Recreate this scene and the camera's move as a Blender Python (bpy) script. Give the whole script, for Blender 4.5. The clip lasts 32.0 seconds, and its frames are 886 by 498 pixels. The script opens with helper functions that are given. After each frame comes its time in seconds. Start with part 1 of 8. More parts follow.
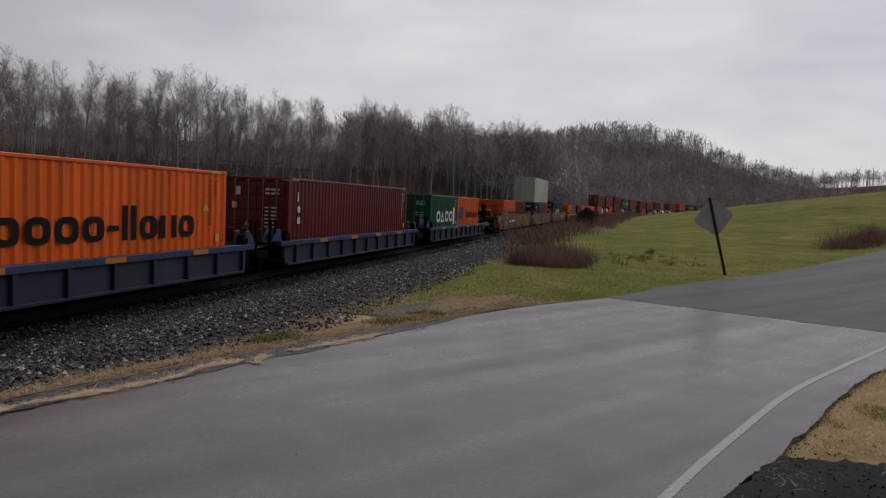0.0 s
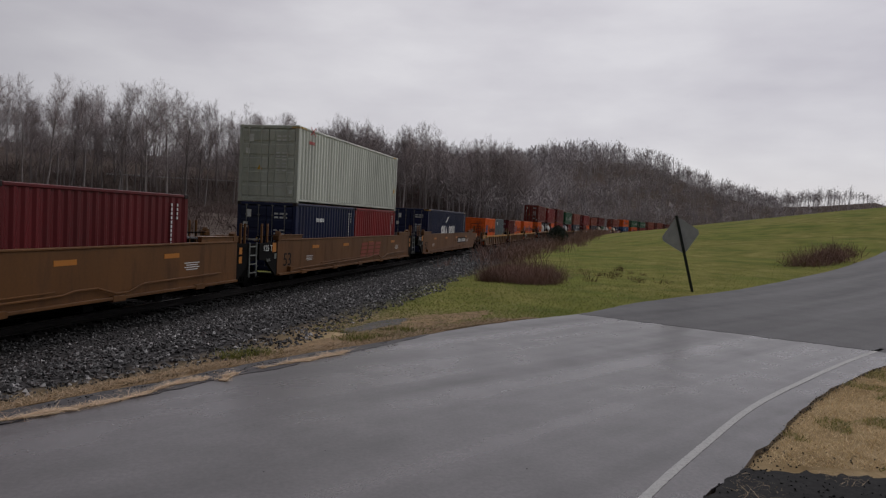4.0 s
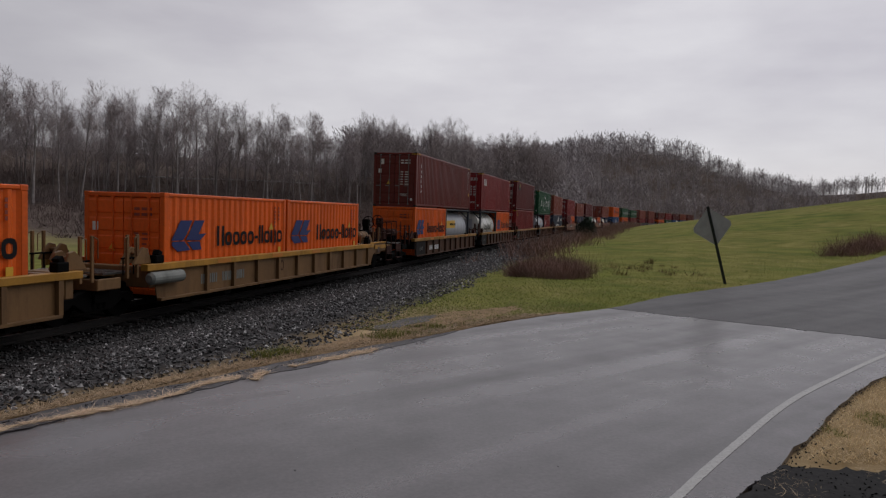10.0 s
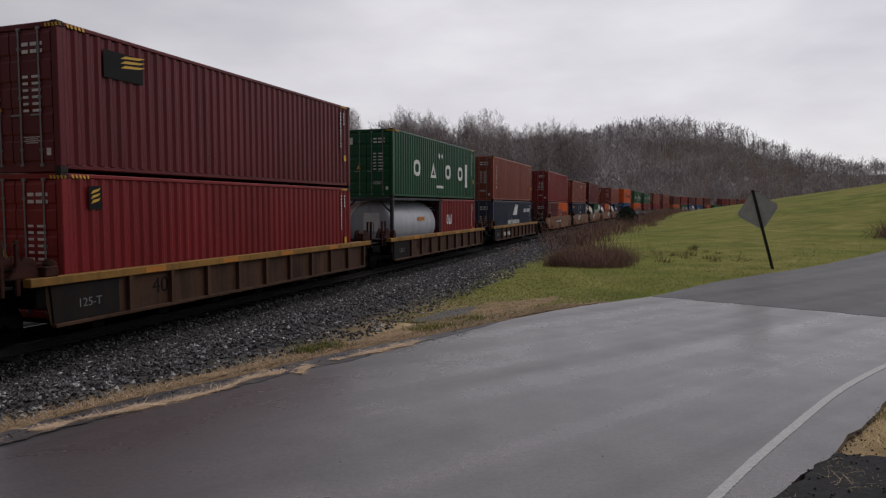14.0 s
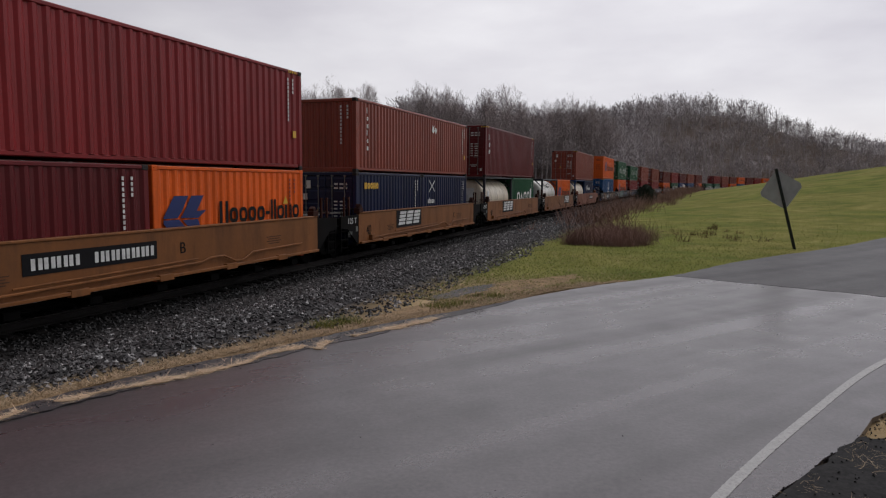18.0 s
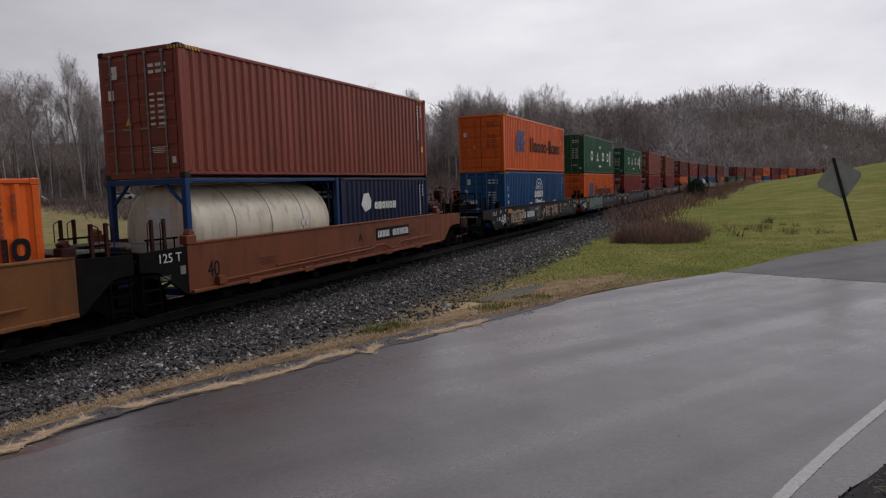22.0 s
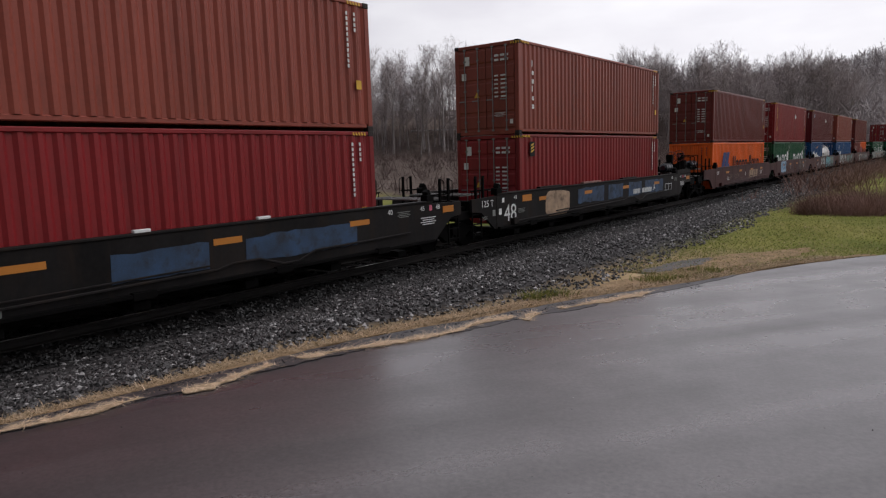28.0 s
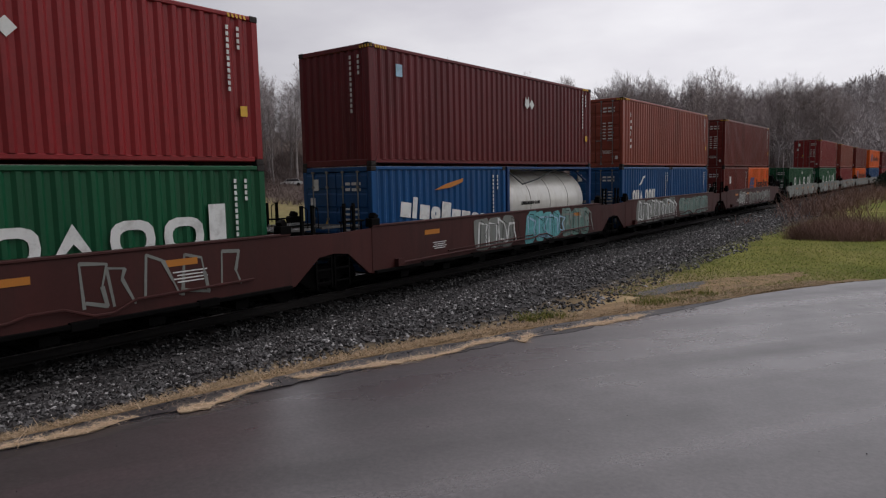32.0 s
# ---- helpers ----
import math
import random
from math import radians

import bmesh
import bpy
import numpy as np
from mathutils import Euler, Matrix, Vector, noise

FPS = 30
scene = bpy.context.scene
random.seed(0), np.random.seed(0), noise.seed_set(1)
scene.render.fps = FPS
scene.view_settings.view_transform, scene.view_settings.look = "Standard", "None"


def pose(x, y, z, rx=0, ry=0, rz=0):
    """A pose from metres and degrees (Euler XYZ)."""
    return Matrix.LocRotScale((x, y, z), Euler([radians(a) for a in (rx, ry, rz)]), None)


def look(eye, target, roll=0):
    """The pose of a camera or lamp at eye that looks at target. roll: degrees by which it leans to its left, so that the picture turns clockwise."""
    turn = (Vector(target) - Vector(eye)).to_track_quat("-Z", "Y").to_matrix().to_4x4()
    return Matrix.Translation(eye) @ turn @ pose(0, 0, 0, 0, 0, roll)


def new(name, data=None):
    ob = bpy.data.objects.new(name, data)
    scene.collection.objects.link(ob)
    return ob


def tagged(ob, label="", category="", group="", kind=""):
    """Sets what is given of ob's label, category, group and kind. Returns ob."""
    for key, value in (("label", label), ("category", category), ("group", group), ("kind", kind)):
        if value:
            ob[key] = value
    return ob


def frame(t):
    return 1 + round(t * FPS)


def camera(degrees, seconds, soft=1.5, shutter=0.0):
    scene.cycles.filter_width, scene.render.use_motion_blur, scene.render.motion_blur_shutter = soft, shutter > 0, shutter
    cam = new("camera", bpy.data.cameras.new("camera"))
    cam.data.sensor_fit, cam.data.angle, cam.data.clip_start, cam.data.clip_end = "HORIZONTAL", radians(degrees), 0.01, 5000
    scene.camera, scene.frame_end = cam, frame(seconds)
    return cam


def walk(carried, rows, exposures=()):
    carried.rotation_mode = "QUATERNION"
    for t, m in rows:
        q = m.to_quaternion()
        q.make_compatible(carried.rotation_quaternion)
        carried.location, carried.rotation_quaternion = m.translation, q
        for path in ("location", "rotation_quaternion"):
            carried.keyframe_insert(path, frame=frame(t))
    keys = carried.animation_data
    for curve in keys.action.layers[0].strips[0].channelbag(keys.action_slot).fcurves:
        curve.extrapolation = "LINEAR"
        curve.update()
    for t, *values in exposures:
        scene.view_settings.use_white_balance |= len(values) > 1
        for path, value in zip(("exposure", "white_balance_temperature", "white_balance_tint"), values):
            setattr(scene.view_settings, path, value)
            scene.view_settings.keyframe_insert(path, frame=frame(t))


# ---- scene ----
# seconds, yaw, pitch, roll, and a small sway of the standing camera
EYE = 1.9
PATH = [
    (0, 0.33, -4.09, -2.55, 0.000, 0.000, 0.000),
    (0.5, -0.40, -3.58, -3.19, 0.009, -0.011, -0.012),
    (1, -0.69, -3.88, -3.01, 0.009, -0.013, -0.013),
    (1.5, 0.00, -3.48, -2.74, 0.009, -0.017, -0.008),
    (2, -0.97, -2.52, -2.99, 0.012, -0.016, -0.008),
    (2.5, -0.86, -2.67, -2.95, 0.005, -0.020, -0.010),
    (3, -0.76, -2.72, -2.46, 0.019, -0.022, -0.010),
    (3.5, -1.80, -2.52, -3.00, 0.020, -0.029, -0.009),
    (5.5, -1.38, -2.55, -1.75, 0.025, -0.063, -0.008),
    (6, -0.40, -2.12, -1.83, 0.029, -0.025, 0.003),
    (6.5, 0.00, -2.30, -2.31, 0.027, -0.020, 0.002),
    (7, -0.16, -2.70, -2.58, 0.028, -0.022, 0.002),
    (7.5, -0.35, -2.69, -2.40, 0.030, -0.018, 0.003),
    (8, -0.14, -2.57, -2.43, 0.030, -0.013, 0.000),
    (8.5, 0.16, -2.64, -2.53, 0.023, -0.015, 0.002),
    (9, -0.05, -2.95, -2.49, 0.026, -0.015, 0.001),
    (9.5, 0.36, -3.08, -1.98, 0.026, -0.013, 0.002),
    (10, 0.41, -2.99, -1.70, 0.033, -0.013, 0.005),
    (10.5, 0.54, -2.80, -1.61, 0.037, -0.012, 0.004),
    (11, 0.82, -3.31, -1.76, 0.029, -0.010, 0.000),
    (11.5, 1.68, -3.37, -1.11, 0.028, -0.016, 0.002),
    (12, 1.88, -2.29, 0.06, 0.040, -0.017, 0.005),
    (12.5, 2.60, -3.20, 0.24, 0.034, -0.015, 0.004),
    (13, 4.33, -3.48, 0.42, 0.037, -0.013, 0.003),
    (13.5, 3.63, -4.23, -0.12, 0.041, -0.007, 0.002),
    (14, 3.74, -3.70, -0.02, 0.040, -0.011, -0.001),
    (14.5, 4.81, -4.97, 0.16, 0.034, 0.003, -0.003),
    (16.5, 5.07, -4.94, -0.65, 0.004, 0.025, 0.006),
    (17, 4.87, -5.07, -0.25, 0.006, 0.021, 0.006),
    (17.5, 4.45, -5.20, -0.48, 0.007, 0.026, 0.003),
    (18, 5.11, -5.68, -0.45, -0.002, 0.024, 0.000),
    (18.5, 6.72, -6.43, 0.20, -0.007, 0.023, -0.000),
    (19, 7.15, -6.55, 0.53, -0.003, 0.020, -0.004),
    (19.5, 7.48, -6.25, 0.73, -0.001, 0.030, -0.001),
    (20, 8.25, -5.56, 1.27, 0.002, 0.020, 0.004),
    (20.5, 8.24, -5.15, 1.55, 0.012, 0.015, 0.006),
    (21, 9.26, -5.59, 2.19, 0.015, 0.011, 0.003),
    (21.5, 8.49, -4.94, 1.89, 0.021, 0.010, 0.001),
    (22, 9.13, -5.38, 1.62, 0.004, 0.005, -0.003),
    (22.5, 14.92, -7.87, 2.23, -0.013, 0.014, 0.003),
    (23, 16.77, -7.30, 2.13, -0.022, 0.018, 0.003),
    (23.5, 18.21, -7.01, 1.95, -0.026, 0.027, -0.003),
    (24, 18.36, -7.52, 1.66, -0.022, 0.026, -0.004),
    (24.5, 18.71, -7.72, 1.99, -0.029, 0.020, -0.007),
    (25, 20.07, -7.62, 2.28, -0.030, 0.019, -0.001),
    (25.5, 19.42, -7.41, 1.92, -0.029, 0.016, -0.002),
    (26, 17.92, -7.51, 1.63, -0.028, 0.019, -0.002),
    (26.5, 17.86, -8.17, 2.09, -0.032, 0.017, 0.002),
    (28.5, 23.20, -7.75, 1.56, -0.070, 0.025, -0.009),
    (29, 21.01, -7.70, 1.51, -0.067, 0.049, -0.000),
    (29.5, 20.12, -7.32, 1.10, -0.076, -0.002, -0.014),
    (30, 19.74, -6.98, 0.47, -0.074, 0.001, -0.011),
    (30.5, 19.70, -6.78, 0.59, -0.068, -0.019, -0.002),
    (31, 20.78, -6.72, 0.96, -0.069, -0.022, 0.000),
    (31.5, 21.31, -6.06, 1.13, -0.061, -0.026, -0.004),
    (32, 21.92, -6.00, 1.15, -0.072, -0.031, -0.004),
]
cam = camera(66.92, 32.0, soft=1.2)
walk(cam, [(t, pose(x, y, EYE + z, 90 + p, 0, yaw) @ pose(0, 0, 0, 0, 0, -roll)) for t, yaw, p, roll, x, y, z in PATH],
     exposures=[(0, -0.06), (9, -0.05), (12, 0.04), (14, 0.12), (17, 0.20), (20, 0.22), (22, 0.22), (23.5, 0.50), (26.5, 0.48), (29, 0.54), (29.8, 0.38), (32, 0.31)])

# ---- light: thick wet overcast, brighter overhead than at the horizon ----
world = bpy.data.worlds.new("overcast_sky")
scene.world = world
world.use_nodes = True
wn, wl = world.node_tree.nodes, world.node_tree.links
wn.clear()
w_out, w_bg = wn.new("ShaderNodeOutputWorld"), wn.new("ShaderNodeBackground")
w_co, w_map = wn.new("ShaderNodeTexCoord"), wn.new("ShaderNodeMapping")
w_map.inputs["Scale"].default_value = (1.0, 1.0, 3.2)
w_n1, w_n2 = wn.new("ShaderNodeTexNoise"), wn.new("ShaderNodeTexNoise")
w_n1.inputs["Scale"].default_value, w_n1.inputs["Detail"].default_value = 2.2, 6
w_n2.inputs["Scale"].default_value, w_n2.inputs["Detail"].default_value = 6.0, 8
w_add = wn.new("ShaderNodeMath"); w_add.operation = "MULTIPLY_ADD"; w_add.inputs[1].default_value = 0.35
w_ramp = wn.new("ShaderNodeValToRGB")
w_ramp.color_ramp.elements[0].position, w_ramp.color_ramp.elements[0].color = 0.42, (0.485, 0.458, 0.500, 1)
w_ramp.color_ramp.elements[1].position, w_ramp.color_ramp.elements[1].color = 0.90, (0.72, 0.70, 0.72, 1)
w_sep = wn.new("ShaderNodeSeparateXYZ")
w_zen = wn.new("ShaderNodeMapRange")
w_zen.inputs["From Min"].default_value, w_zen.inputs["From Max"].default_value = 0.3, 1.0
w_zen.inputs["To Min"].default_value, w_zen.inputs["To Max"].default_value = 0.95, 2.25
w_mul = wn.new("ShaderNodeVectorMath"); w_mul.operation = "SCALE"
w_dir = wn.new("ShaderNodeVectorMath"); w_dir.operation = "DOT_PRODUCT"
w_dir.inputs[1].default_value = (math.sin(radians(25)), math.cos(radians(25)), 0.15)
w_side = wn.new("ShaderNodeMapRange")
w_side.interpolation_type = "SMOOTHSTEP"
w_side.inputs["From Min"].default_value, w_side.inputs["From Max"].default_value = -0.32, 1.0
w_side.inputs["To Min"].default_value, w_side.inputs["To Max"].default_value = 0.18, 1.06
w_tot = wn.new("ShaderNodeMath"); w_tot.operation = "MULTIPLY"
w_sky = wn.new("ShaderNodeTexSky")
w_sky.sky_type, w_sky.sun_disc, w_sky.sun_elevation, w_sky.sun_rotation = "NISHITA", False, radians(45), radians(72)
w_skm = wn.new("ShaderNodeVectorMath"); w_skm.operation = "SCALE"; w_skm.inputs["Scale"].default_value = 0.01
w_sum = wn.new("ShaderNodeVectorMath"); w_sum.operation = "ADD"
wl.new(w_co.outputs["Generated"], w_map.inputs["Vector"])
wl.new(w_map.outputs["Vector"], w_n1.inputs["Vector"])
wl.new(w_map.outputs["Vector"], w_n2.inputs["Vector"])
wl.new(w_n2.outputs["Fac"], w_add.inputs[0])
wl.new(w_n1.outputs["Fac"], w_add.inputs[2])
wl.new(w_add.outputs[0], w_ramp.inputs["Fac"])
wl.new(w_co.outputs["Generated"], w_sep.inputs[0])
wl.new(w_sep.outputs["Z"], w_zen.inputs["Value"])
wl.new(w_ramp.outputs["Color"], w_mul.inputs[0])
wl.new(w_co.outputs["Generated"], w_dir.inputs[0])
wl.new(w_dir.outputs["Value"], w_side.inputs["Value"])
wl.new(w_zen.outputs["Result"], w_tot.inputs[0])
wl.new(w_side.outputs["Result"], w_tot.inputs[1])
wl.new(w_tot.outputs[0], w_mul.inputs["Scale"])
wl.new(w_sky.outputs["Color"], w_skm.inputs[0])
wl.new(w_mul.outputs[0], w_sum.inputs[0])
wl.new(w_skm.outputs[0], w_sum.inputs[1])
wl.new(w_sum.outputs[0], w_bg.inputs["Color"])
w_bg.inputs["Strength"].default_value = 1.0
wl.new(w_bg.outputs[0], w_out.inputs["Surface"])
sun = new("sun", bpy.data.lights.new("sun", "SUN"))
sun.data.energy, sun.data.angle, sun.data.color = 0.45, radians(45), (1.0, 0.98, 0.95)
sun.matrix_world = look((74, 24, 78), (0, 0, 0))

# ---- the plan: the railway runs straight past the road, then bends right ----
TRACK_YAW = radians(15.34)
UX, UY = math.sin(TRACK_YAW), math.cos(TRACK_YAW)
TRACK_D = 12.37
BEND_S, BEND_R = 105.0, 850.0
RAIL_Z = -0.72


def st(x, y):
    """Distance along and left of the eye, along the railway's straight."""
    return x * UX + y * UY, -x * UY + y * UX


def xy(s, lat):
    return s * UX - lat * UY, s * UY + lat * UX


def track(s):
    """Place and heading of the track's middle line at s metres."""
    if s <= BEND_S:
        x, y = xy(s, TRACK_D)
        return x, y, math.pi / 2 - TRACK_YAW
    a = (s - BEND_S) / BEND_R
    ls, ll = BEND_S + BEND_R * math.sin(a), TRACK_D - BEND_R * (1 - math.cos(a))
    x, y = xy(ls, ll)
    return x, y, math.pi / 2 - TRACK_YAW - a


def step(v, a, b):
    t = min(1.0, max(0.0, (v - a) / (b - a)))
    return t * t * (3 - 2 * t)


def beside(s, lat):
    """Signed distance left of the track, bend included."""
    if s <= BEND_S:
        return lat - TRACK_D
    return math.hypot(s - BEND_S, lat - TRACK_D + BEND_R) - BEND_R


def wood_edge(s):
    return 100 - 82 * step(s, 60, 270)


def scrub_side(s, lat):
    """How far past the field's end, where the brushy bank begins."""
    return s - 24 - 0.42 * lat


def ground_z(x, y):
    s, lat = st(x, y)
    d = beside(s, lat)
    if d < 0:
        z = -0.93 * (1 - step(-d, 2.1, 7.6))
        mound = step(s, 18, 82) * (1 - step(s, 105, 165))
        side = max(0.0, -lat - 0.5)
        z += mound * (0.8 * step(-lat, -5, 2) + 0.16 * min(side, 70) * (1 - 0.25 * step(side, 30, 70)))
        z -= 0.9 * step(s, 150, 230) * step(-d, 2, 12)
    else:
        z = -0.93 - 0.35 * step(d, 2.1, 4.5) + 1.8 * step(d, 8, 95)
        z += 1.6 * step(scrub_side(s, lat), 0, 50) * step(d, 8, 45)
        z += 14.0 * (0.4 + 0.6 * step(s, 45, 110)) * step(d, wood_edge(s) - 1, wood_edge(s) + 62)
    hx, hy = xy(575, -30)
    r2 = ((x - hx) ** 2 + (y - hy) ** 2) / 180.0 ** 2
    z += 41 * math.exp(-r2) * step(d, 14, 110)
    hx, hy = xy(830, -390)
    z += 40 * math.exp(-((x - hx) ** 2 + (y - hy) ** 2) / 190.0 ** 2) * step(abs(d), 14, 90)
    if abs(d) > 9:
        z += 0.10 * noise.noise((x * 0.09, y * 0.09, 0)) * step(math.hypot(x, y), 16, 40) + 0.4 * noise.noise((x * 0.02, y * 0.02, 5)) * step(math.hypot(x, y), 60, 160)
    return z


# ---- materials ----
MATS = {}


def material(name, color, rough=0.6, metal=0.0, vary=0.15, scale=3.0, fine=40.0, bump=0.0, dirt=None, dirt_amount=0.0, streak=False, spec=0.5, rand=0.0, coat=0.0):
    """A painted or natural surface: a base colour with two scales of variation, optional stains and relief."""
    if name in MATS:
        return MATS[name]
    m = bpy.data.materials.new(name)
    m.use_nodes = True
    n, l = m.node_tree.nodes, m.node_tree.links
    b = n["Principled BSDF"]
    b.inputs["Roughness"].default_value, b.inputs["Metallic"].default_value = rough, metal
    b.inputs["Specular IOR Level"].default_value = spec
    b.inputs["Coat Weight"].default_value = coat
    b.inputs["Coat Roughness"].default_value = 0.25
    co = n.new("ShaderNodeTexCoord")
    mp = n.new("ShaderNodeMapping")
    l.new(co.outputs["Object"], mp.inputs["Vector"])
    inf = n.new("ShaderNodeObjectInfo")
    if rand:
        sc = n.new("ShaderNodeMath"); sc.operation = "MULTIPLY"; sc.inputs[1].default_value = 37.0
        cmb = n.new("ShaderNodeCombineXYZ")
        l.new(inf.outputs["Random"], sc.inputs[0])
        l.new(sc.outputs[0], cmb.inputs[0])
        l.new(sc.outputs[0], cmb.inputs[1])
        l.new(cmb.outputs[0], mp.inputs["Location"])
    big, small = n.new("ShaderNodeTexNoise"), n.new("ShaderNodeTexNoise")
    big.inputs["Scale"].default_value, big.inputs["Detail"].default_value = scale, 5
    small.inputs["Scale"].default_value, small.inputs["Detail"].default_value = fine, 4
    if streak:
        sm = n.new("ShaderNodeMapping"); sm.inputs["Scale"].default_value = (1.0, 1.0, 0.12)
        l.new(mp.outputs[0], sm.inputs["Vector"]); l.new(sm.outputs[0], big.inputs["Vector"])
    else:
        l.new(mp.outputs[0], big.inputs["Vector"])
    l.new(mp.outputs[0], small.inputs["Vector"])
    mix = n.new("ShaderNodeMath"); mix.operation = "MULTIPLY_ADD"; mix.inputs[1].default_value = 0.4
    l.new(small.outputs["Fac"], mix.inputs[0]); l.new(big.outputs["Fac"], mix.inputs[2])
    rg = n.new("ShaderNodeMapRange")
    rg.inputs["From Min"].default_value, rg.inputs["From Max"].default_value = 0.45, 0.95
    rg.inputs["To Min"].default_value, rg.inputs["To Max"].default_value = 1 - vary, 1 + vary
    l.new(mix.outputs[0], rg.inputs["Value"])
    val = rg.outputs["Result"]
    if rand:
        rr = n.new("ShaderNodeMapRange")
        rr.inputs["To Min"].default_value, rr.inputs["To Max"].default_value = 1 - rand, 1 + rand
        l.new(inf.outputs["Random"], rr.inputs["Value"])
        mm = n.new("ShaderNodeMath"); mm.operation = "MULTIPLY"
        l.new(val, mm.inputs[0]); l.new(rr.outputs["Result"], mm.inputs[1])
        val = mm.outputs[0]
    vs = n.new("ShaderNodeVectorMath"); vs.operation = "SCALE"
    vs.inputs[0].default_value = color
    l.new(val, vs.inputs["Scale"])
    colour = vs.outputs[0]
    if dirt:
        dn = n.new("ShaderNodeTexNoise")
        dn.inputs["Scale"].default_value, dn.inputs["Detail"].default_value, dn.inputs["Roughness"].default_value = scale * 1.7, 8, 0.65
        dm = n.new("ShaderNodeMapping")
        dm.inputs["Location"].default_value = (7, 3, 1)
        dm.inputs["Scale"].default_value = (1.4, 1.4, 0.25) if streak else (1, 1, 1)
        l.new(mp.outputs[0], dm.inputs["Vector"]); l.new(dm.outputs[0], dn.inputs["Vector"])
        dr = n.new("ShaderNodeMapRange")
        dr.inputs["From Min"].default_value, dr.inputs["From Max"].default_value = 0.50, 0.72
        dr.inputs["To Max"].default_value = dirt_amount
        l.new(dn.outputs["Fac"], dr.inputs["Value"])
        mx = n.new("ShaderNodeMix"); mx.data_type = "RGBA"
        l.new(dr.outputs["Result"], mx.inputs["Factor"])
        l.new(colour, mx.inputs["A"])
        mx.inputs["B"].default_value = (*dirt, 1)
        colour = mx.outputs["Result"]
        ra = n.new("ShaderNodeMapRange")
        ra.inputs["To Min"].default_value, ra.inputs["To Max"].default_value = rough, min(1.0, rough + 0.3)
        l.new(dr.outputs["Result"], ra.inputs["Value"]); l.new(ra.outputs["Result"], b.inputs["Roughness"])
    l.new(colour, b.inputs["Base Color"])
    if bump:
        bp = n.new("ShaderNodeBump")
        bp.inputs["Strength"].default_value, bp.inputs["Distance"].default_value = 0.6, bump
        l.new(mix.outputs[0], bp.inputs["Height"]); l.new(bp.outputs[0], b.inputs["Normal"])
    MATS[name] = m
    return m


def paint(name, color, rough=0.36, rust=0.28):
    return material(name, color, rough, vary=0.22, scale=1.1, fine=14, dirt=(color[0] * 0.35 + 0.02, color[1] * 0.35 + 0.012, color[2] * 0.35 + 0.01), dirt_amount=min(0.9, rust + 0.14), streak=True, rand=0.10, bump=0.002, spec=0.28)


ORANGE = paint("orange_paint", (0.70, 0.115, 0.014), rust=0.2)
MAROON = paint("maroon_paint", (0.115, 0.0115, 0.0155))
RED = paint("red_paint", (0.205, 0.0155, 0.019))
BROWN_RED = paint("brown_red_paint", (0.235, 0.054, 0.037))
DARK_RED = paint("dark_red_paint", (0.135, 0.020, 0.017))
GREEN = paint("green_paint", (0.007, 0.078, 0.034))
NAVY = paint("navy_paint", (0.0075, 0.013, 0.052))
BLUE = paint("blue_paint", (0.004, 0.060, 0.185))
GREY_BLUE = paint("grey_blue_paint", (0.105, 0.135, 0.150))
SLATE = paint("slate_paint", (0.030, 0.042, 0.072))
WHITE_BOX = paint("off_white_paint", (0.50, 0.52, 0.46), rust=0.15)
TANK_WHITE = material("tank_white", (0.62, 0.61, 0.57), 0.3, vary=0.10, scale=1.3, fine=9, dirt=(0.30, 0.26, 0.19), dirt_amount=0.45, streak=True, coat=0.3)
TANK_CREAM = material("tank_cream", (0.62, 0.56, 0.45), 0.35, vary=0.14, scale=1.6, fine=9, dirt=(0.30, 0.22, 0.15), dirt_amount=0.75, streak=True)
TANK_BAND = material("tank_seam", (0.20, 0.18, 0.155), 0.5, vary=0.3, scale=5)
DECK = material("worn_deck_grating", (0.13, 0.125, 0.12), 0.5, 0.4, vary=0.35, scale=5)
TANK_STEEL = material("tank_steel", (0.36, 0.375, 0.41), 0.42, 0.0, vary=0.12, scale=1.5, fine=14, dirt=(0.20, 0.20, 0.205), dirt_amount=0.5, streak=True)
FRAME_BLUE = paint("blue_frame_paint", (0.008, 0.046, 0.155))
TANK_DARK = material("tank_frame_paint", (0.018, 0.021, 0.030), 0.5, vary=0.2)
CAR_TAN = paint("tan_car_paint", (0.200, 0.077, 0.024), 0.5, 0.55)
END_SOOT = material("sooty_black_end_paint", (0.0065, 0.006, 0.006), 0.75, vary=0.5, scale=1.2, fine=14, dirt=(0.022, 0.015, 0.011), dirt_amount=0.5, spec=0.08)
CAR_OCHRE = paint("ochre_car_paint", (0.132, 0.057, 0.0175), 0.5, 0.55)
CAR_ORANGE = paint("burnt_orange_car_paint", (0.190, 0.056, 0.023), 0.5, 0.6)
CAR_YELLOW = paint("weathered_yellow_car_paint", (0.165, 0.090, 0.037), 0.55, 0.65)
CAR_YFLANGE = paint("yellow_flange_paint", (0.400, 0.200, 0.030), 0.5, 0.4)
CAR_BROWN = material("rusty_brown_car_paint", (0.074, 0.036, 0.021), 0.65, vary=0.35, scale=1.2, fine=14, dirt=(0.020, 0.013, 0.010), dirt_amount=0.8, streak=True, rand=0.14, bump=0.002, spec=0.2)
CAR_DIRTY_YELLOW = paint("dirty_yellow_flange_paint", (0.270, 0.140, 0.030), 0.5, 0.6)
CAR_BLUE = paint("faded_blue_car_paint", (0.026, 0.033, 0.055), 0.5, 0.4)
CAR_BLUEF = paint("blue_flange_paint", (0.028, 0.048, 0.110), 0.5, 0.75)
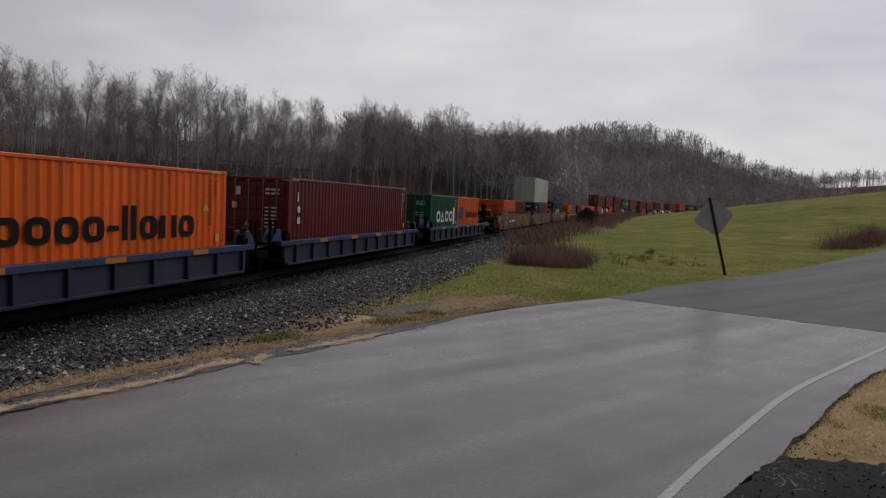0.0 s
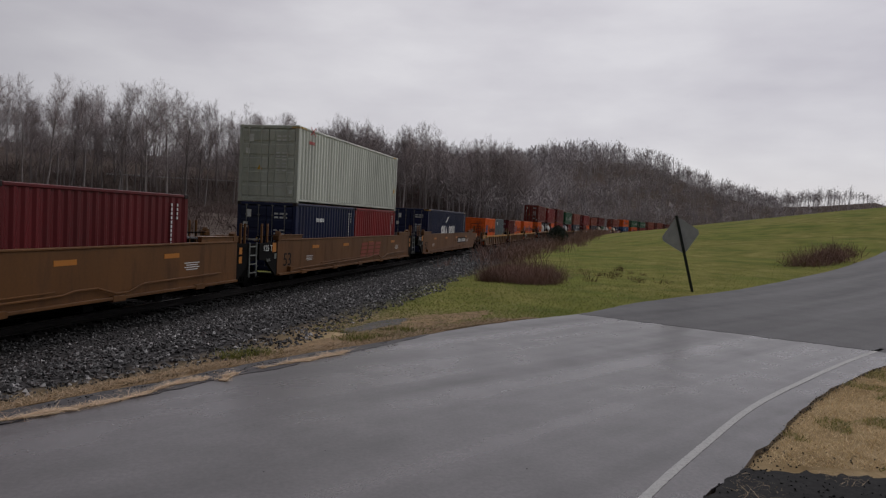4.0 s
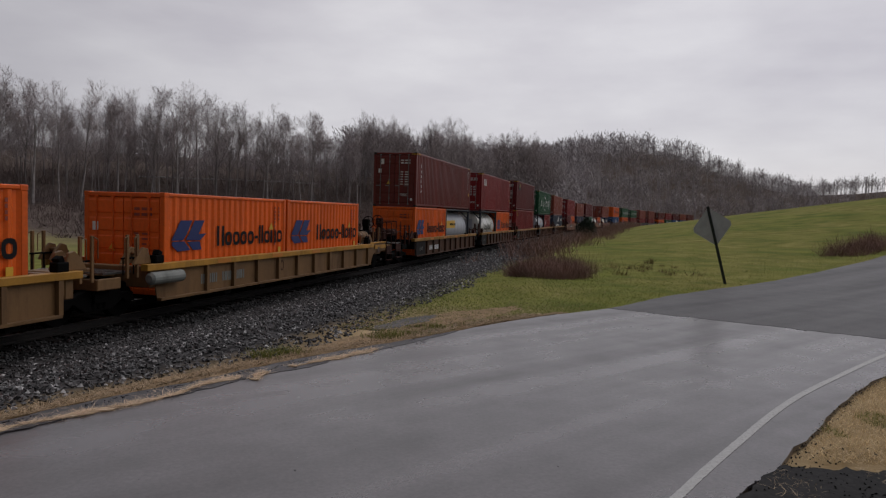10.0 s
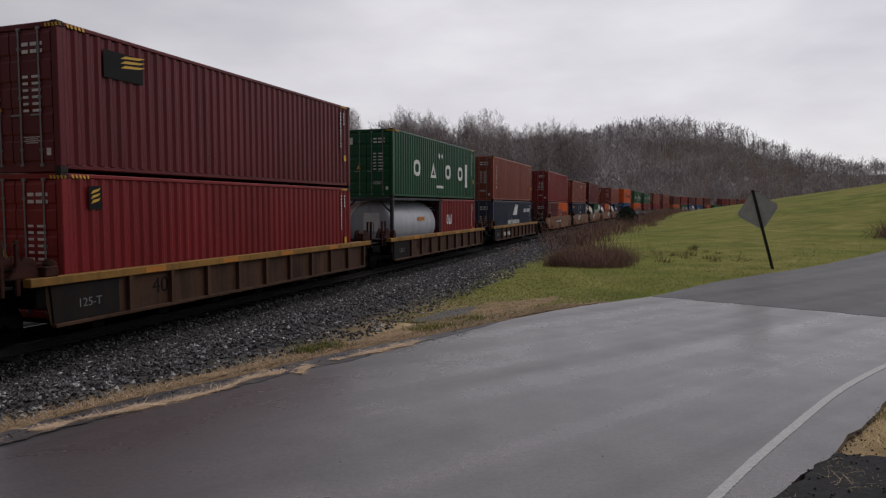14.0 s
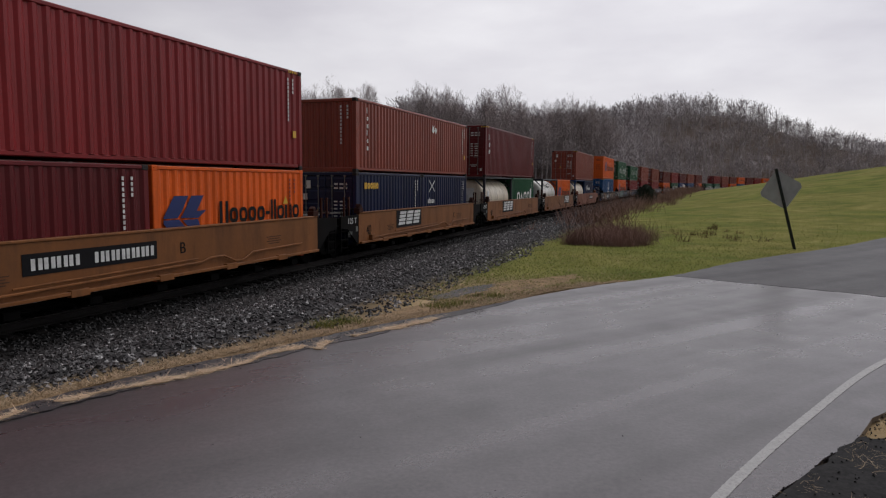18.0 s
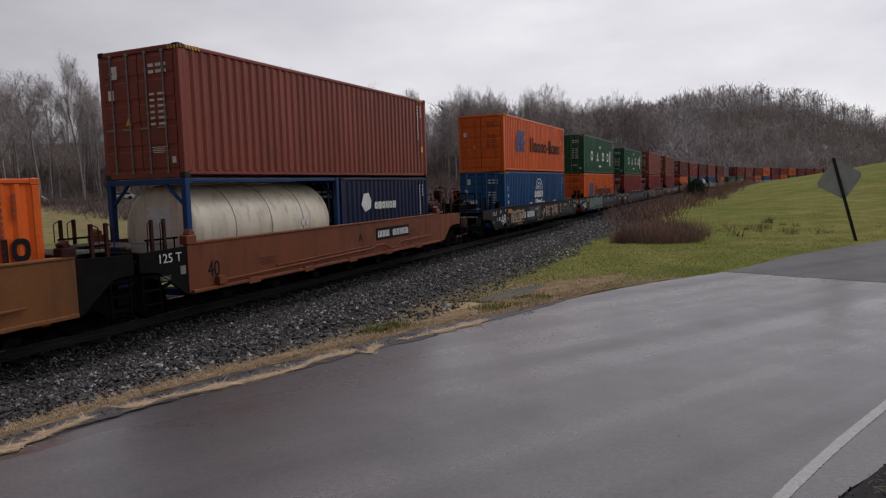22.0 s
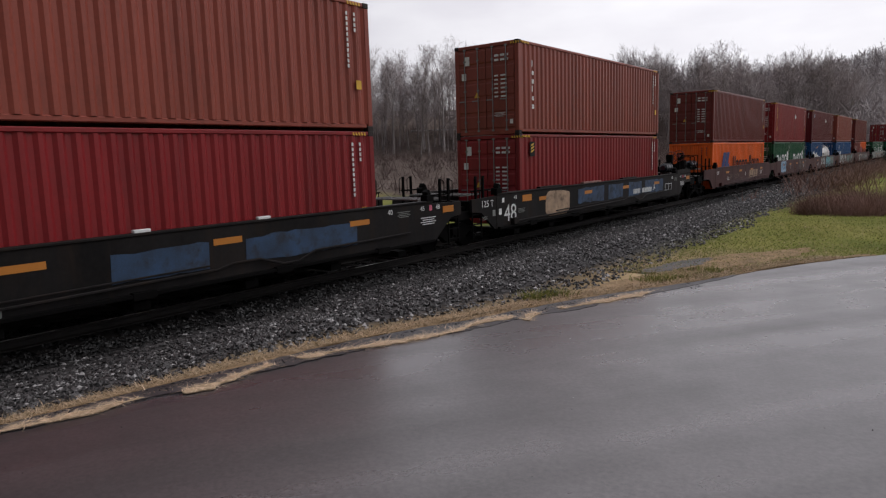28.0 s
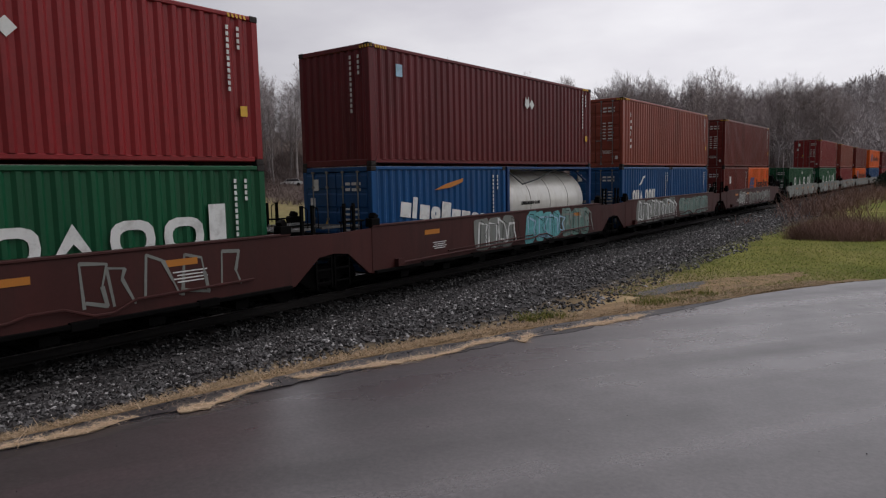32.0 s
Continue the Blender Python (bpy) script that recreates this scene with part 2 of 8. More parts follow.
CAR_BLACK = material("sooty_grey_car_paint", (0.0112, 0.0098, 0.0098), 0.6, vary=0.6, scale=0.9, fine=11, dirt=(0.028, 0.019, 0.014), dirt_amount=0.75, streak=True, rand=0.12, bump=0.002, spec=0.13)
CAR_GREY = paint("pale_grey_car_paint", (0.190, 0.200, 0.185), 0.6, 0.4)
CAR_MAROON = paint("oxide_red_car_paint", (0.050, 0.0125, 0.011), 0.55, 0.5)
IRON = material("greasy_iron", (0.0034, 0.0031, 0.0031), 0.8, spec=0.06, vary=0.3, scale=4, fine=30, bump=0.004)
RUST_IRON = material("rusty_iron", (0.040, 0.0135, 0.009), 0.7, spec=0.15, vary=0.5, scale=4, fine=22, dirt=(0.006, 0.005, 0.005), dirt_amount=0.8)
WHEEL_RED = material("rust_red_wheel_paint", (0.16, 0.018, 0.012), 0.55, vary=0.35, scale=9)
TANK_SHEEN = material("black_reservoir_paint", (0.010, 0.012, 0.018), 0.28, vary=0.3, scale=4, spec=0.5)
CASTING = material("blackened_casting", (0.022, 0.016, 0.015), 0.6, vary=0.4, scale=9, spec=0.3)
STEEL = material("worn_steel", (0.20, 0.19, 0.18), 0.35, 0.9, vary=0.15)
ROD = material("zinc_rod", (0.20, 0.20, 0.20), 0.4, 0.5, vary=0.25, scale=3)
GALV = material("galvanised_grating", (0.42, 0.42, 0.42), 0.45, 0.4, vary=0.15)
RAIL_SIDE = material("rusty_rail", (0.009, 0.0065, 0.0055), 0.7, 0.3, vary=0.3, scale=6)
SLEEPER = material("creosoted_wood", (0.006, 0.005, 0.0048), 0.9, spec=0.1, vary=0.35, scale=5, fine=60, bump=0.004)
LET_BLACK = material("black_lettering", (0.008, 0.0075, 0.009), 0.6, vary=0.2, spec=0.15)
LET_WHITE = material("white_lettering", (0.66, 0.67, 0.66), 0.5, vary=0.12, scale=2.2, dirt=(0.22, 0.20, 0.185), dirt_amount=0.5)
LET_BLUE = material("blue_emblem", (0.006, 0.019, 0.115), 0.5, vary=0.12)
LET_YELLOW = material("yellow_plate", (0.62, 0.36, 0.030), 0.5, vary=0.12)
LET_ORANGE = material("orange_reflector", (0.45, 0.165, 0.02), 0.45, vary=0.12)
LET_CYAN = material("pale_blue_spray", (0.30, 0.46, 0.60), 0.5, vary=0.3, scale=6)
LET_FOO = material("blue_outline_spray", (0.05, 0.16, 0.30), 0.5, vary=0.3, scale=6)
LET_TEAL = material("teal_spray", (0.10, 0.34, 0.36), 0.5, vary=0.3, scale=6)
LET_MINT = material("pale_mint_spray", (0.10, 0.19, 0.165), 0.55, vary=0.4, scale=1.6, dirt=(0.36, 0.40, 0.38), dirt_amount=0.85)
LET_TANSPRAY = material("tan_spray", (0.33, 0.225, 0.145), 0.55, vary=0.5, scale=2.5, dirt=(0.045, 0.030, 0.022), dirt_amount=0.8)
LET_BLUESPRAY = material("faded_blue_spray", (0.015, 0.040, 0.088), 0.55, vary=0.6, scale=2.2, dirt=(0.020, 0.021, 0.026), dirt_amount=1.0)
LET_PINK = material("faded_pink_label", (0.50, 0.10, 0.16), 0.55, vary=0.2)
LET_OLD = material("faded_lettering", (0.105, 0.062, 0.052), 0.6, vary=0.4, scale=4, dirt=(0.05, 0.013, 0.011), dirt_amount=0.7)
PALE_RUST = material("pale_rusty_plate", (0.20, 0.10, 0.085), 0.7, vary=0.4, scale=5)
LET_RED = material("red_label", (0.45, 0.03, 0.03), 0.5)


# ---- mesh helpers ----
def box(bm, cx, cy, cz, sx, sy, sz, rot=None):
    m = Matrix.Translation((cx, cy, cz))
    if rot:
        m = m @ rot
    return bmesh.ops.create_cube(bm, size=1, matrix=m @ Matrix.Diagonal((sx, sy, sz, 1)))["verts"]


def tube(bm, a, b, r, seg=8, r2=None):
    a, b = Vector(a), Vector(b)
    d = b - a
    m = Matrix.Translation((a + b) / 2) @ d.to_track_quat("Z", "Y").to_matrix().to_4x4()
    bmesh.ops.create_cone(bm, cap_ends=True, segments=seg, radius1=r, radius2=r if r2 is None else r2, depth=d.length, matrix=m)


def plate(bm, pts, y0, y1):
    """A flat plate from an outline in x and z, between two depths y."""
    a = [bm.verts.new((x, y0, z)) for x, z in pts]
    b = [bm.verts.new((x, y1, z)) for x, z in pts]
    bm.faces.new(a)
    bm.faces.new(b[::-1])
    k = len(pts)
    for i in range(k):
        bm.faces.new((a[i], b[i], b[(i + 1) % k], a[(i + 1) % k]))


def mesh(name, bm, bevel=0.0):
    if bevel:
        es = [e for e in bm.edges if len(e.link_faces) == 2 and e.calc_face_angle(0) > 0.6]
        bmesh.ops.bevel(bm, geom=es, offset=bevel, segments=1, affect="EDGES", profile=0.5)
    bmesh.ops.recalc_face_normals(bm, faces=bm.faces)
    me = bpy.data.meshes.new(name)
    bm.to_mesh(me)
    bm.free()
    me.materials.append(None)
    return me


def put(name, me, mat, parent, m=None, label=""):
    """A mesh as one part under a thing; meshes are shared, the paint belongs to the part."""
    ob = new(name, me)
    ob.material_slots[0].link = "OBJECT"
    ob.material_slots[0].material = mat
    ob.parent = parent
    if m is not None:
        ob.matrix_basis = m
    if label:
        ob["label"] = label
    return ob


def part(name, bm, mat, parent, label="", m=None, bevel=0.0):
    return put(name, mesh(name, bm, bevel), mat, parent, m, label)


def thing(name, label, category, group="", kind=""):
    ob = new(name)
    ob.empty_display_size = 0.2
    return tagged(ob, label, category, group, kind)


def flat(name, verts, faces, mat, parent=None, smooth=False):
    me = bpy.data.meshes.new(name)
    me.from_pydata(verts, [], faces)
    me.materials.append(mat)
    if smooth:
        me.shade_smooth()
    ob = new(name, me)
    ob.parent = parent
    return ob


TEXTS = {}


def text_mesh(body, size):
    """Letters of the built-in font as a thin mesh, upright, facing -y."""
    if (body, size) not in TEXTS:
        cu = bpy.data.curves.new("text", "FONT")
        cu.body, cu.size, cu.extrude, cu.align_x, cu.align_y = body, size, 0.003, "CENTER", "CENTER"
        ob = bpy.data.objects.new("text", cu)
        scene.collection.objects.link(ob)
        me = bpy.data.meshes.new_from_object(ob.evaluated_get(bpy.context.evaluated_depsgraph_get()))
        bpy.data.objects.remove(ob)
        me.transform(Matrix.Rotation(math.pi / 2, 4, "X"))
        me.materials.clear()
        me.materials.append(None)
        TEXTS[body, size] = me
    return TEXTS[body, size]


def strokes(bm, pattern, x, z, h, y, bold=0.2, wide=0):
    """A wordmark as a row of plain upright bars of its size and colour. Returns its end."""
    t = h * bold
    w = wide or h * 0.62
    xh = h * 0.70

    def bar(x0, z0, x1, z1):
        box(bm, (x0 + x1) / 2, y, (z0 + z1) / 2, x1 - x0, 0.005, z1 - z0)
    # every sign of the row is one or two plain bars
    for c in pattern:
        if c == " ":
            x += w * 0.7
            continue
        if c == "l":
            bar(x, z, x + t, z + h); x += t * 1.7
            continue
        if c == "-":
            bar(x, z + xh * 0.4, x + w * 0.55, z + xh * 0.4 + t * 0.9); x += w * 0.72
            continue
        top = h if c in "ONUSAQ" else xh
        if c == "A":
            # a hollow triangle
            outer = ((0, 0), (w, 0), (w * 0.5, top))
            inner = ((t * 1.25, t * 0.8), (w - t * 1.25, t * 0.8), (w * 0.5, top - t * 2.0))
            vo = [[bm.verts.new((x + px, y - 0.0025, z + pz)) for px, pz in loop] for loop in (outer, inner)]
            for i in range(3):
                bm.faces.new((vo[0][i], vo[0][(i + 1) % 3], vo[1][(i + 1) % 3], vo[1][i]))
        elif c in "opdOSQ":
            # a rounded hollow shape
            k, rings = 14, []
            for f in (1.0, 1.0 - 2.0 * t / w):
                rings.append([bm.verts.new((x + w / 2 + f * w / 2 * math.copysign(abs(math.cos(2 * math.pi * i / k)) ** 0.7, math.cos(2 * math.pi * i / k)), y - 0.0025,
                                            z + top / 2 + (top / 2 - (1 - f) * w / 2) * math.copysign(abs(math.sin(2 * math.pi * i / k)) ** 0.7, math.sin(2 * math.pi * i / k)))) for i in range(k)])
            for i in range(k):
                bm.faces.new((rings[0][i], rings[0][(i + 1) % k], rings[1][(i + 1) % k], rings[1][i]))
        else:
            bar(x, z, x + t * 1.15, z + top)
            bar(x + w - t * 1.15, z, x + w, z + top)
        x += w * 1.16
    return x

# ---- ground, in one sheet to the horizon ----
def spaced(a, b, n, power=1.0):
    return [a + (b - a) * (i / n) ** power for i in range(n + 1)]


def ground_material():
    m = bpy.data.materials.new("ground")
    m.use_nodes = True
    n, l = m.node_tree.nodes, m.node_tree.links
    b = n["Principled BSDF"]
    b.inputs["Roughness"].default_value = 1.0
    b.inputs["Specular IOR Level"].default_value = 0.03
    at = n.new("ShaderNodeAttribute"); at.attribute_name = "cover"
    sp = n.new("ShaderNodeSeparateColor")
    l.new(at.outputs["Color"], sp.inputs[0])
    co = n.new("ShaderNodeTexCoord")

    def noisy(scale, detail, c0, c1, lo=0.35, hi=0.68):
        t = n.new("ShaderNodeTexNoise")
        t.inputs["Scale"].default_value, t.inputs["Detail"].default_value = scale, detail
        l.new(co.outputs["Object"], t.inputs["Vector"])
        r = n.new("ShaderNodeValToRGB")
        r.color_ramp.elements[0].position, r.color_ramp.elements[1].position = lo, hi
        r.color_ramp.elements[0].color, r.color_ramp.elements[1].color = (*c0, 1), (*c1, 1)
        l.new(t.outputs["Fac"], r.inputs["Fac"])
        return t, r.outputs["Color"]

    def mixed(f, a, c):
        x = n.new("ShaderNodeMix"); x.data_type = "RGBA"
        l.new(f, x.inputs["Factor"]); l.new(a, x.inputs["A"]); l.new(c, x.inputs["B"])
        return x.outputs["Result"]
    t1, fresh = noisy(0.55, 9, (0.080, 0.112, 0.020), (0.185, 0.205, 0.045))
    t6, worn = noisy(0.9, 9, (0.130, 0.134, 0.030), (0.270, 0.245, 0.078))
    t7 = n.new("ShaderNodeTexNoise")
    t7.inputs["Scale"].default_value, t7.inputs["Detail"].default_value, t7.inputs["Roughness"].default_value = 0.16, 8, 0.62
    l.new(co.outputs["Object"], t7.inputs["Vector"])
    r7 = n.new("ShaderNodeMapRange")
    r7.inputs["From Min"].default_value, r7.inputs["From Max"].default_value = 0.40, 0.62
    l.new(t7.outputs["Fac"], r7.inputs["Value"])
    grass = mixed(r7.outputs["Result"], fresh, worn)
    t2, straw = noisy(1.3, 9, (0.25, 0.18, 0.095), (0.45, 0.34, 0.20))
    t3, stone = noisy(9.0, 10, (0.020, 0.019, 0.019), (0.10, 0.095, 0.095), 0.38, 0.66)
    t4, litter = noisy(0.8, 8, (0.075, 0.058, 0.049), (0.150, 0.120, 0.104))
    c = mixed(sp.outputs["Red"], litter, grass)
    c = mixed(sp.outputs["Green"], c, straw)
    c = mixed(sp.outputs["Blue"], c, stone)
    # near-black along the rails: oil, with the train's shade put into the colour
    t5, oily_shade = noisy(3.0, 6, (0.004, 0.0038, 0.0038), (0.012, 0.011, 0.011))
    c = mixed(at.outputs["Alpha"], c, oily_shade)
    l.new(c, b.inputs["Base Color"])
    bp = n.new("ShaderNodeBump"); bp.inputs["Strength"].default_value, bp.inputs["Distance"].default_value = 0.8, 0.04
    l.new(t3.outputs["Fac"], bp.inputs["Height"]); l.new(bp.outputs[0], b.inputs["Normal"])
    return m


def bend(pts, s):
    """A smooth line through points of (s, side), by their slopes."""
    i = 0
    while i < len(pts) - 2 and s > pts[i + 1][0]:
        i += 1
    slope = lambda j: (pts[min(j + 1, len(pts) - 1)][1] - pts[max(j - 1, 0)][1]) / (pts[min(j + 1, len(pts) - 1)][0] - pts[max(j - 1, 0)][0])
    (a, p), (b, q) = pts[i], pts[i + 1]
    h = b - a
    t = min(1.0, max(0.0, (s - a) / h))
    return (2 * t ** 3 - 3 * t * t + 1) * p + (t ** 3 - 2 * t * t + t) * h * slope(i) + (3 * t * t - 2 * t ** 3) * q + (t ** 3 - t * t) * h * slope(i + 1)


def road_left(s):
    """Where the near road's left edge lies (left of the eye) at s metres."""
    pts = [(-30, 11), (0, 6.6), (2.1, 5.85), (3.1, 5.53), (4.4, 5.16), (5.3, 4.84), (6.3, 4.42), (7.0, 4.20), (8.2, 3.72), (9.7, 2.98), (11.2, 2.38), (12.7, 1.62), (14.7, 0.35), (18.3, -1.25), (23.3, -4.15), (37.4, -12.1), (70, -31), (120, -62)]
    return bend(pts, s)


def ballast_edge(s):
    """Where the ballast's foot ends, left of the eye."""
    return max(road_left(s) + 0.42, 4.1 + 0.3 * step(s, 14, 22))


def cover(x, y):
    """Grass, straw and stone shares of the ground's cover."""
    s, lat = st(x, y)
    d = beside(s, lat)
    wob = noise.noise((x * 0.35, y * 0.35, 2)) * 0.9
    g = st_ = sto = 0.0
    if d > 2:
        sto = 1 - step(d + wob, 3.6, 5.4)
        inwood = step(d, wood_edge(s) - 4, wood_edge(s) + 3)
        inwood = max(inwood, step(scrub_side(s, lat) + 2 * wob, -2, 4) * step(d + wob, 5, 9))
        g, st_ = (1 - inwood) * (1 - 0.35 * step(d, 12, 40)), (1 - inwood) * 0.46 * step(d, 12, 40)
    else:
        reach = TRACK_D - ballast_edge(s) - 0.15
        sto = 1 - step(-d + wob * 0.5, reach - 0.5, reach + 0.3)
        edge = road_left(s)
        g = step(s + wob, 8, 12)
        st_ = (1 - step(s + wob * 1.5, 10.5, 14.5)) * 0.9 + 0.08
        if lat < edge - 4:
            g, st_ = 1.0, 0.14 + 0.9 * (1 - step(math.hypot(x, y), 11, 22))
    # share of ground blackened for oil and the train's painted shade
    oily_shade = 1 - step(abs(d) + 0.5 * wob, 1.75, 2.6)
    return (g, min(1, st_), sto, oily_shade)


def build_ground():
    # fine near the eye, coarse far out, one continuous sheet
    side = sorted(set([-1500, -900, -600, -420, -300, -220, -165, -125, -95] + spaced(-75, -20, 18) + spaced(-19, 26, 90) + spaced(28, 120, 40) + spaced(126, 420, 40) + [470, 540, 650, 900, 1500]))
    along = sorted(set([-600, -300, -150, -90, -60, -40, -25] + spaced(-18, 45, 105) + spaced(46, 180, 60) + spaced(185, 480, 40) + spaced(500, 1000, 18) + [1300, 1800]))
    verts, cols = [], []
    for s in along:
        for lat in side:
            x, y = xy(s, lat)
            z = ground_z(x, y)
            if -0.3 + road_right(s) < lat < road_left(s) + 0.25 and s < 130:
                z -= 0.06
            verts.append((x, y, z))
            cols.append(cover(x, y))
    w = len(side)
    faces = [(i * w + j, i * w + j + 1, (i + 1) * w + j + 1, (i + 1) * w + j) for i in range(len(along) - 1) for j in range(w - 1)]
    ob = flat("ground", verts, [f[::-1] for f in faces], ground_material(), smooth=True)
    at = ob.data.color_attributes.new("cover", "FLOAT_COLOR", "POINT")
    at.data.foreach_set("color", [c for q in cols for c in q])
    tagged(ob, "rolling ground of wet grass, straw and leaf litter", "ground", kind="structure")


def road_right(s):
    pts = [(-30, 2.5), (0, 0.9), (4.0, -0.35), (5.3, -0.99), (6.0, -1.36), (7.8, -2.18), (9.7, -3.2), (13, -5.4), (18, -8.6), (25, -13.2), (37.4, -21), (70, -40), (120, -71)]
    return bend(pts, s)


def asphalt(name, base, rough, spec=0.5, patchy=0.04):
    m = bpy.data.materials.new(name)
    m.use_nodes = True
    n, l = m.node_tree.nodes, m.node_tree.links
    b = n["Principled BSDF"]
    b.inputs["Specular IOR Level"].default_value = spec
    co = n.new("ShaderNodeTexCoord")
    rot = n.new("ShaderNodeMapping")
    turn = n.new("ShaderNodeMapping")
    turn.inputs["Rotation"].default_value = (0, 0, radians(49))
    rot.inputs["Scale"].default_value = (1.0, 0.05, 1)
    l.new(co.outputs["Object"], turn.inputs["Vector"]); l.new(turn.outputs[0], rot.inputs["Vector"])
    lane = n.new("ShaderNodeTexNoise"); lane.inputs["Scale"].default_value, lane.inputs["Detail"].default_value = 1.25, 5
    l.new(rot.outputs[0], lane.inputs["Vector"])
    spot = n.new("ShaderNodeTexNoise"); spot.inputs["Scale"].default_value, spot.inputs["Detail"].default_value = 1.6, 9
    grit = n.new("ShaderNodeTexNoise"); grit.inputs["Scale"].default_value, grit.inputs["Detail"].default_value = 26, 8
    grit.inputs["Roughness"].default_value = 0.75
    pit = n.new("ShaderNodeTexVoronoi"); pit.inputs["Scale"].default_value = 5.5
    for t in (spot, grit, pit):
        l.new(co.outputs["Object"], t.inputs["Vector"])
    add = n.new("ShaderNodeMath"); add.operation = "MULTIPLY_ADD"; add.inputs[1].default_value = 0.42
    l.new(spot.outputs["Fac"], add.inputs[0]); l.new(lane.outputs["Fac"], add.inputs[2])
    rg = n.new("ShaderNodeMapRange")
    rg.inputs["From Min"].default_value, rg.inputs["From Max"].default_value = 0.54, 0.88
    rg.inputs["To Min"].default_value, rg.inputs["To Max"].default_value = 0.66, 1.42
    l.new(add.outputs[0], rg.inputs["Value"])
    gr = n.new("ShaderNodeMapRange")
    gr.inputs["From Min"].default_value, gr.inputs["From Max"].default_value = 0.3, 0.7
    gr.inputs["To Min"].default_value, gr.inputs["To Max"].default_value = 0.35, 1.65
    l.new(grit.outputs["Fac"], gr.inputs["Value"])
    mul = n.new("ShaderNodeMath"); mul.operation = "MULTIPLY"
    l.new(rg.outputs["Result"], mul.inputs[0]); l.new(gr.outputs["Result"], mul.inputs[1])
    vs = n.new("ShaderNodeVectorMath"); vs.operation = "SCALE"; vs.inputs[0].default_value = base
    l.new(mul.outputs[0], vs.inputs["Scale"]); l.new(vs.outputs[0], b.inputs["Base Color"])
    ro = n.new("ShaderNodeMapRange")
    ro.inputs["From Min"].default_value, ro.inputs["From Max"].default_value = 0.52, 0.90
    ro.inputs["To Min"].default_value, ro.inputs["To Max"].default_value = rough + patchy, rough - patchy * 0.45
    l.new(add.outputs[0], ro.inputs["Value"]); l.new(ro.outputs["Result"], b.inputs["Roughness"])
    bp = n.new("ShaderNodeBump"); bp.inputs["Strength"].default_value, bp.inputs["Distance"].default_value = 0.16, 0.003
    l.new(grit.outputs["Fac"], bp.inputs["Height"]); l.new(bp.outputs[0], b.inputs["Normal"])
    return m


def strip(name, rows, mat, depth=0.05, parent=None, k=8, jag=(0.0, 0.0)):
    """A slab from rows of (left x, y), (right x, y), laid on the ground with a real thickness."""
    verts, faces = [], []
    for a, b, lift in rows:
        for i in range(k + 1):
            f = i / k
            x, y = a[0] + (b[0] - a[0]) * f, a[1] + (b[1] - a[1]) * f
            verts.append((x, y, ground_z(x, y) + lift))
    nrow = len(rows)
    # ragged first and last edges
    for r, inner, amount in ((0, 1, jag[0]), (nrow - 1, nrow - 2, jag[1])):
        for i in range(k + 1):
            p, q = Vector(verts[r * (k + 1) + i]), Vector(verts[inner * (k + 1) + i])
            f = amount * (noise.noise((i * 0.45, 3, r)) + 0.6 * noise.noise((i * 1.7, 5, r)))
            p += (p - q).normalized() * f
            verts[r * (k + 1) + i] = (p.x, p.y, p.z)
    for r in range(nrow - 1):
        for i in range(k):
            faces.append((r * (k + 1) + i, r * (k + 1) + i + 1, (r + 1) * (k + 1) + i + 1, (r + 1) * (k + 1) + i))
    base = len(verts)
    verts += [(x, y, z - depth) for x, y, z in verts]
    rim = [i for i in range(k + 1)] + [r * (k + 1) + k for r in range(1, nrow)] + [(nrow - 1) * (k + 1) + i for i in range(k - 1, -1, -1)] + [r * (k + 1) for r in range(nrow - 2, 0, -1)]
    for i, a in enumerate(rim):
        b = rim[(i + 1) % len(rim)]
        faces.append((a, base + a, base + b, b))
    ob = flat(name, verts, faces, mat, parent)
    bm = bmesh.new(); bm.from_mesh(ob.data); bmesh.ops.recalc_face_normals(bm, faces=bm.faces); bm.to_mesh(ob.data); bm.free()
    return ob


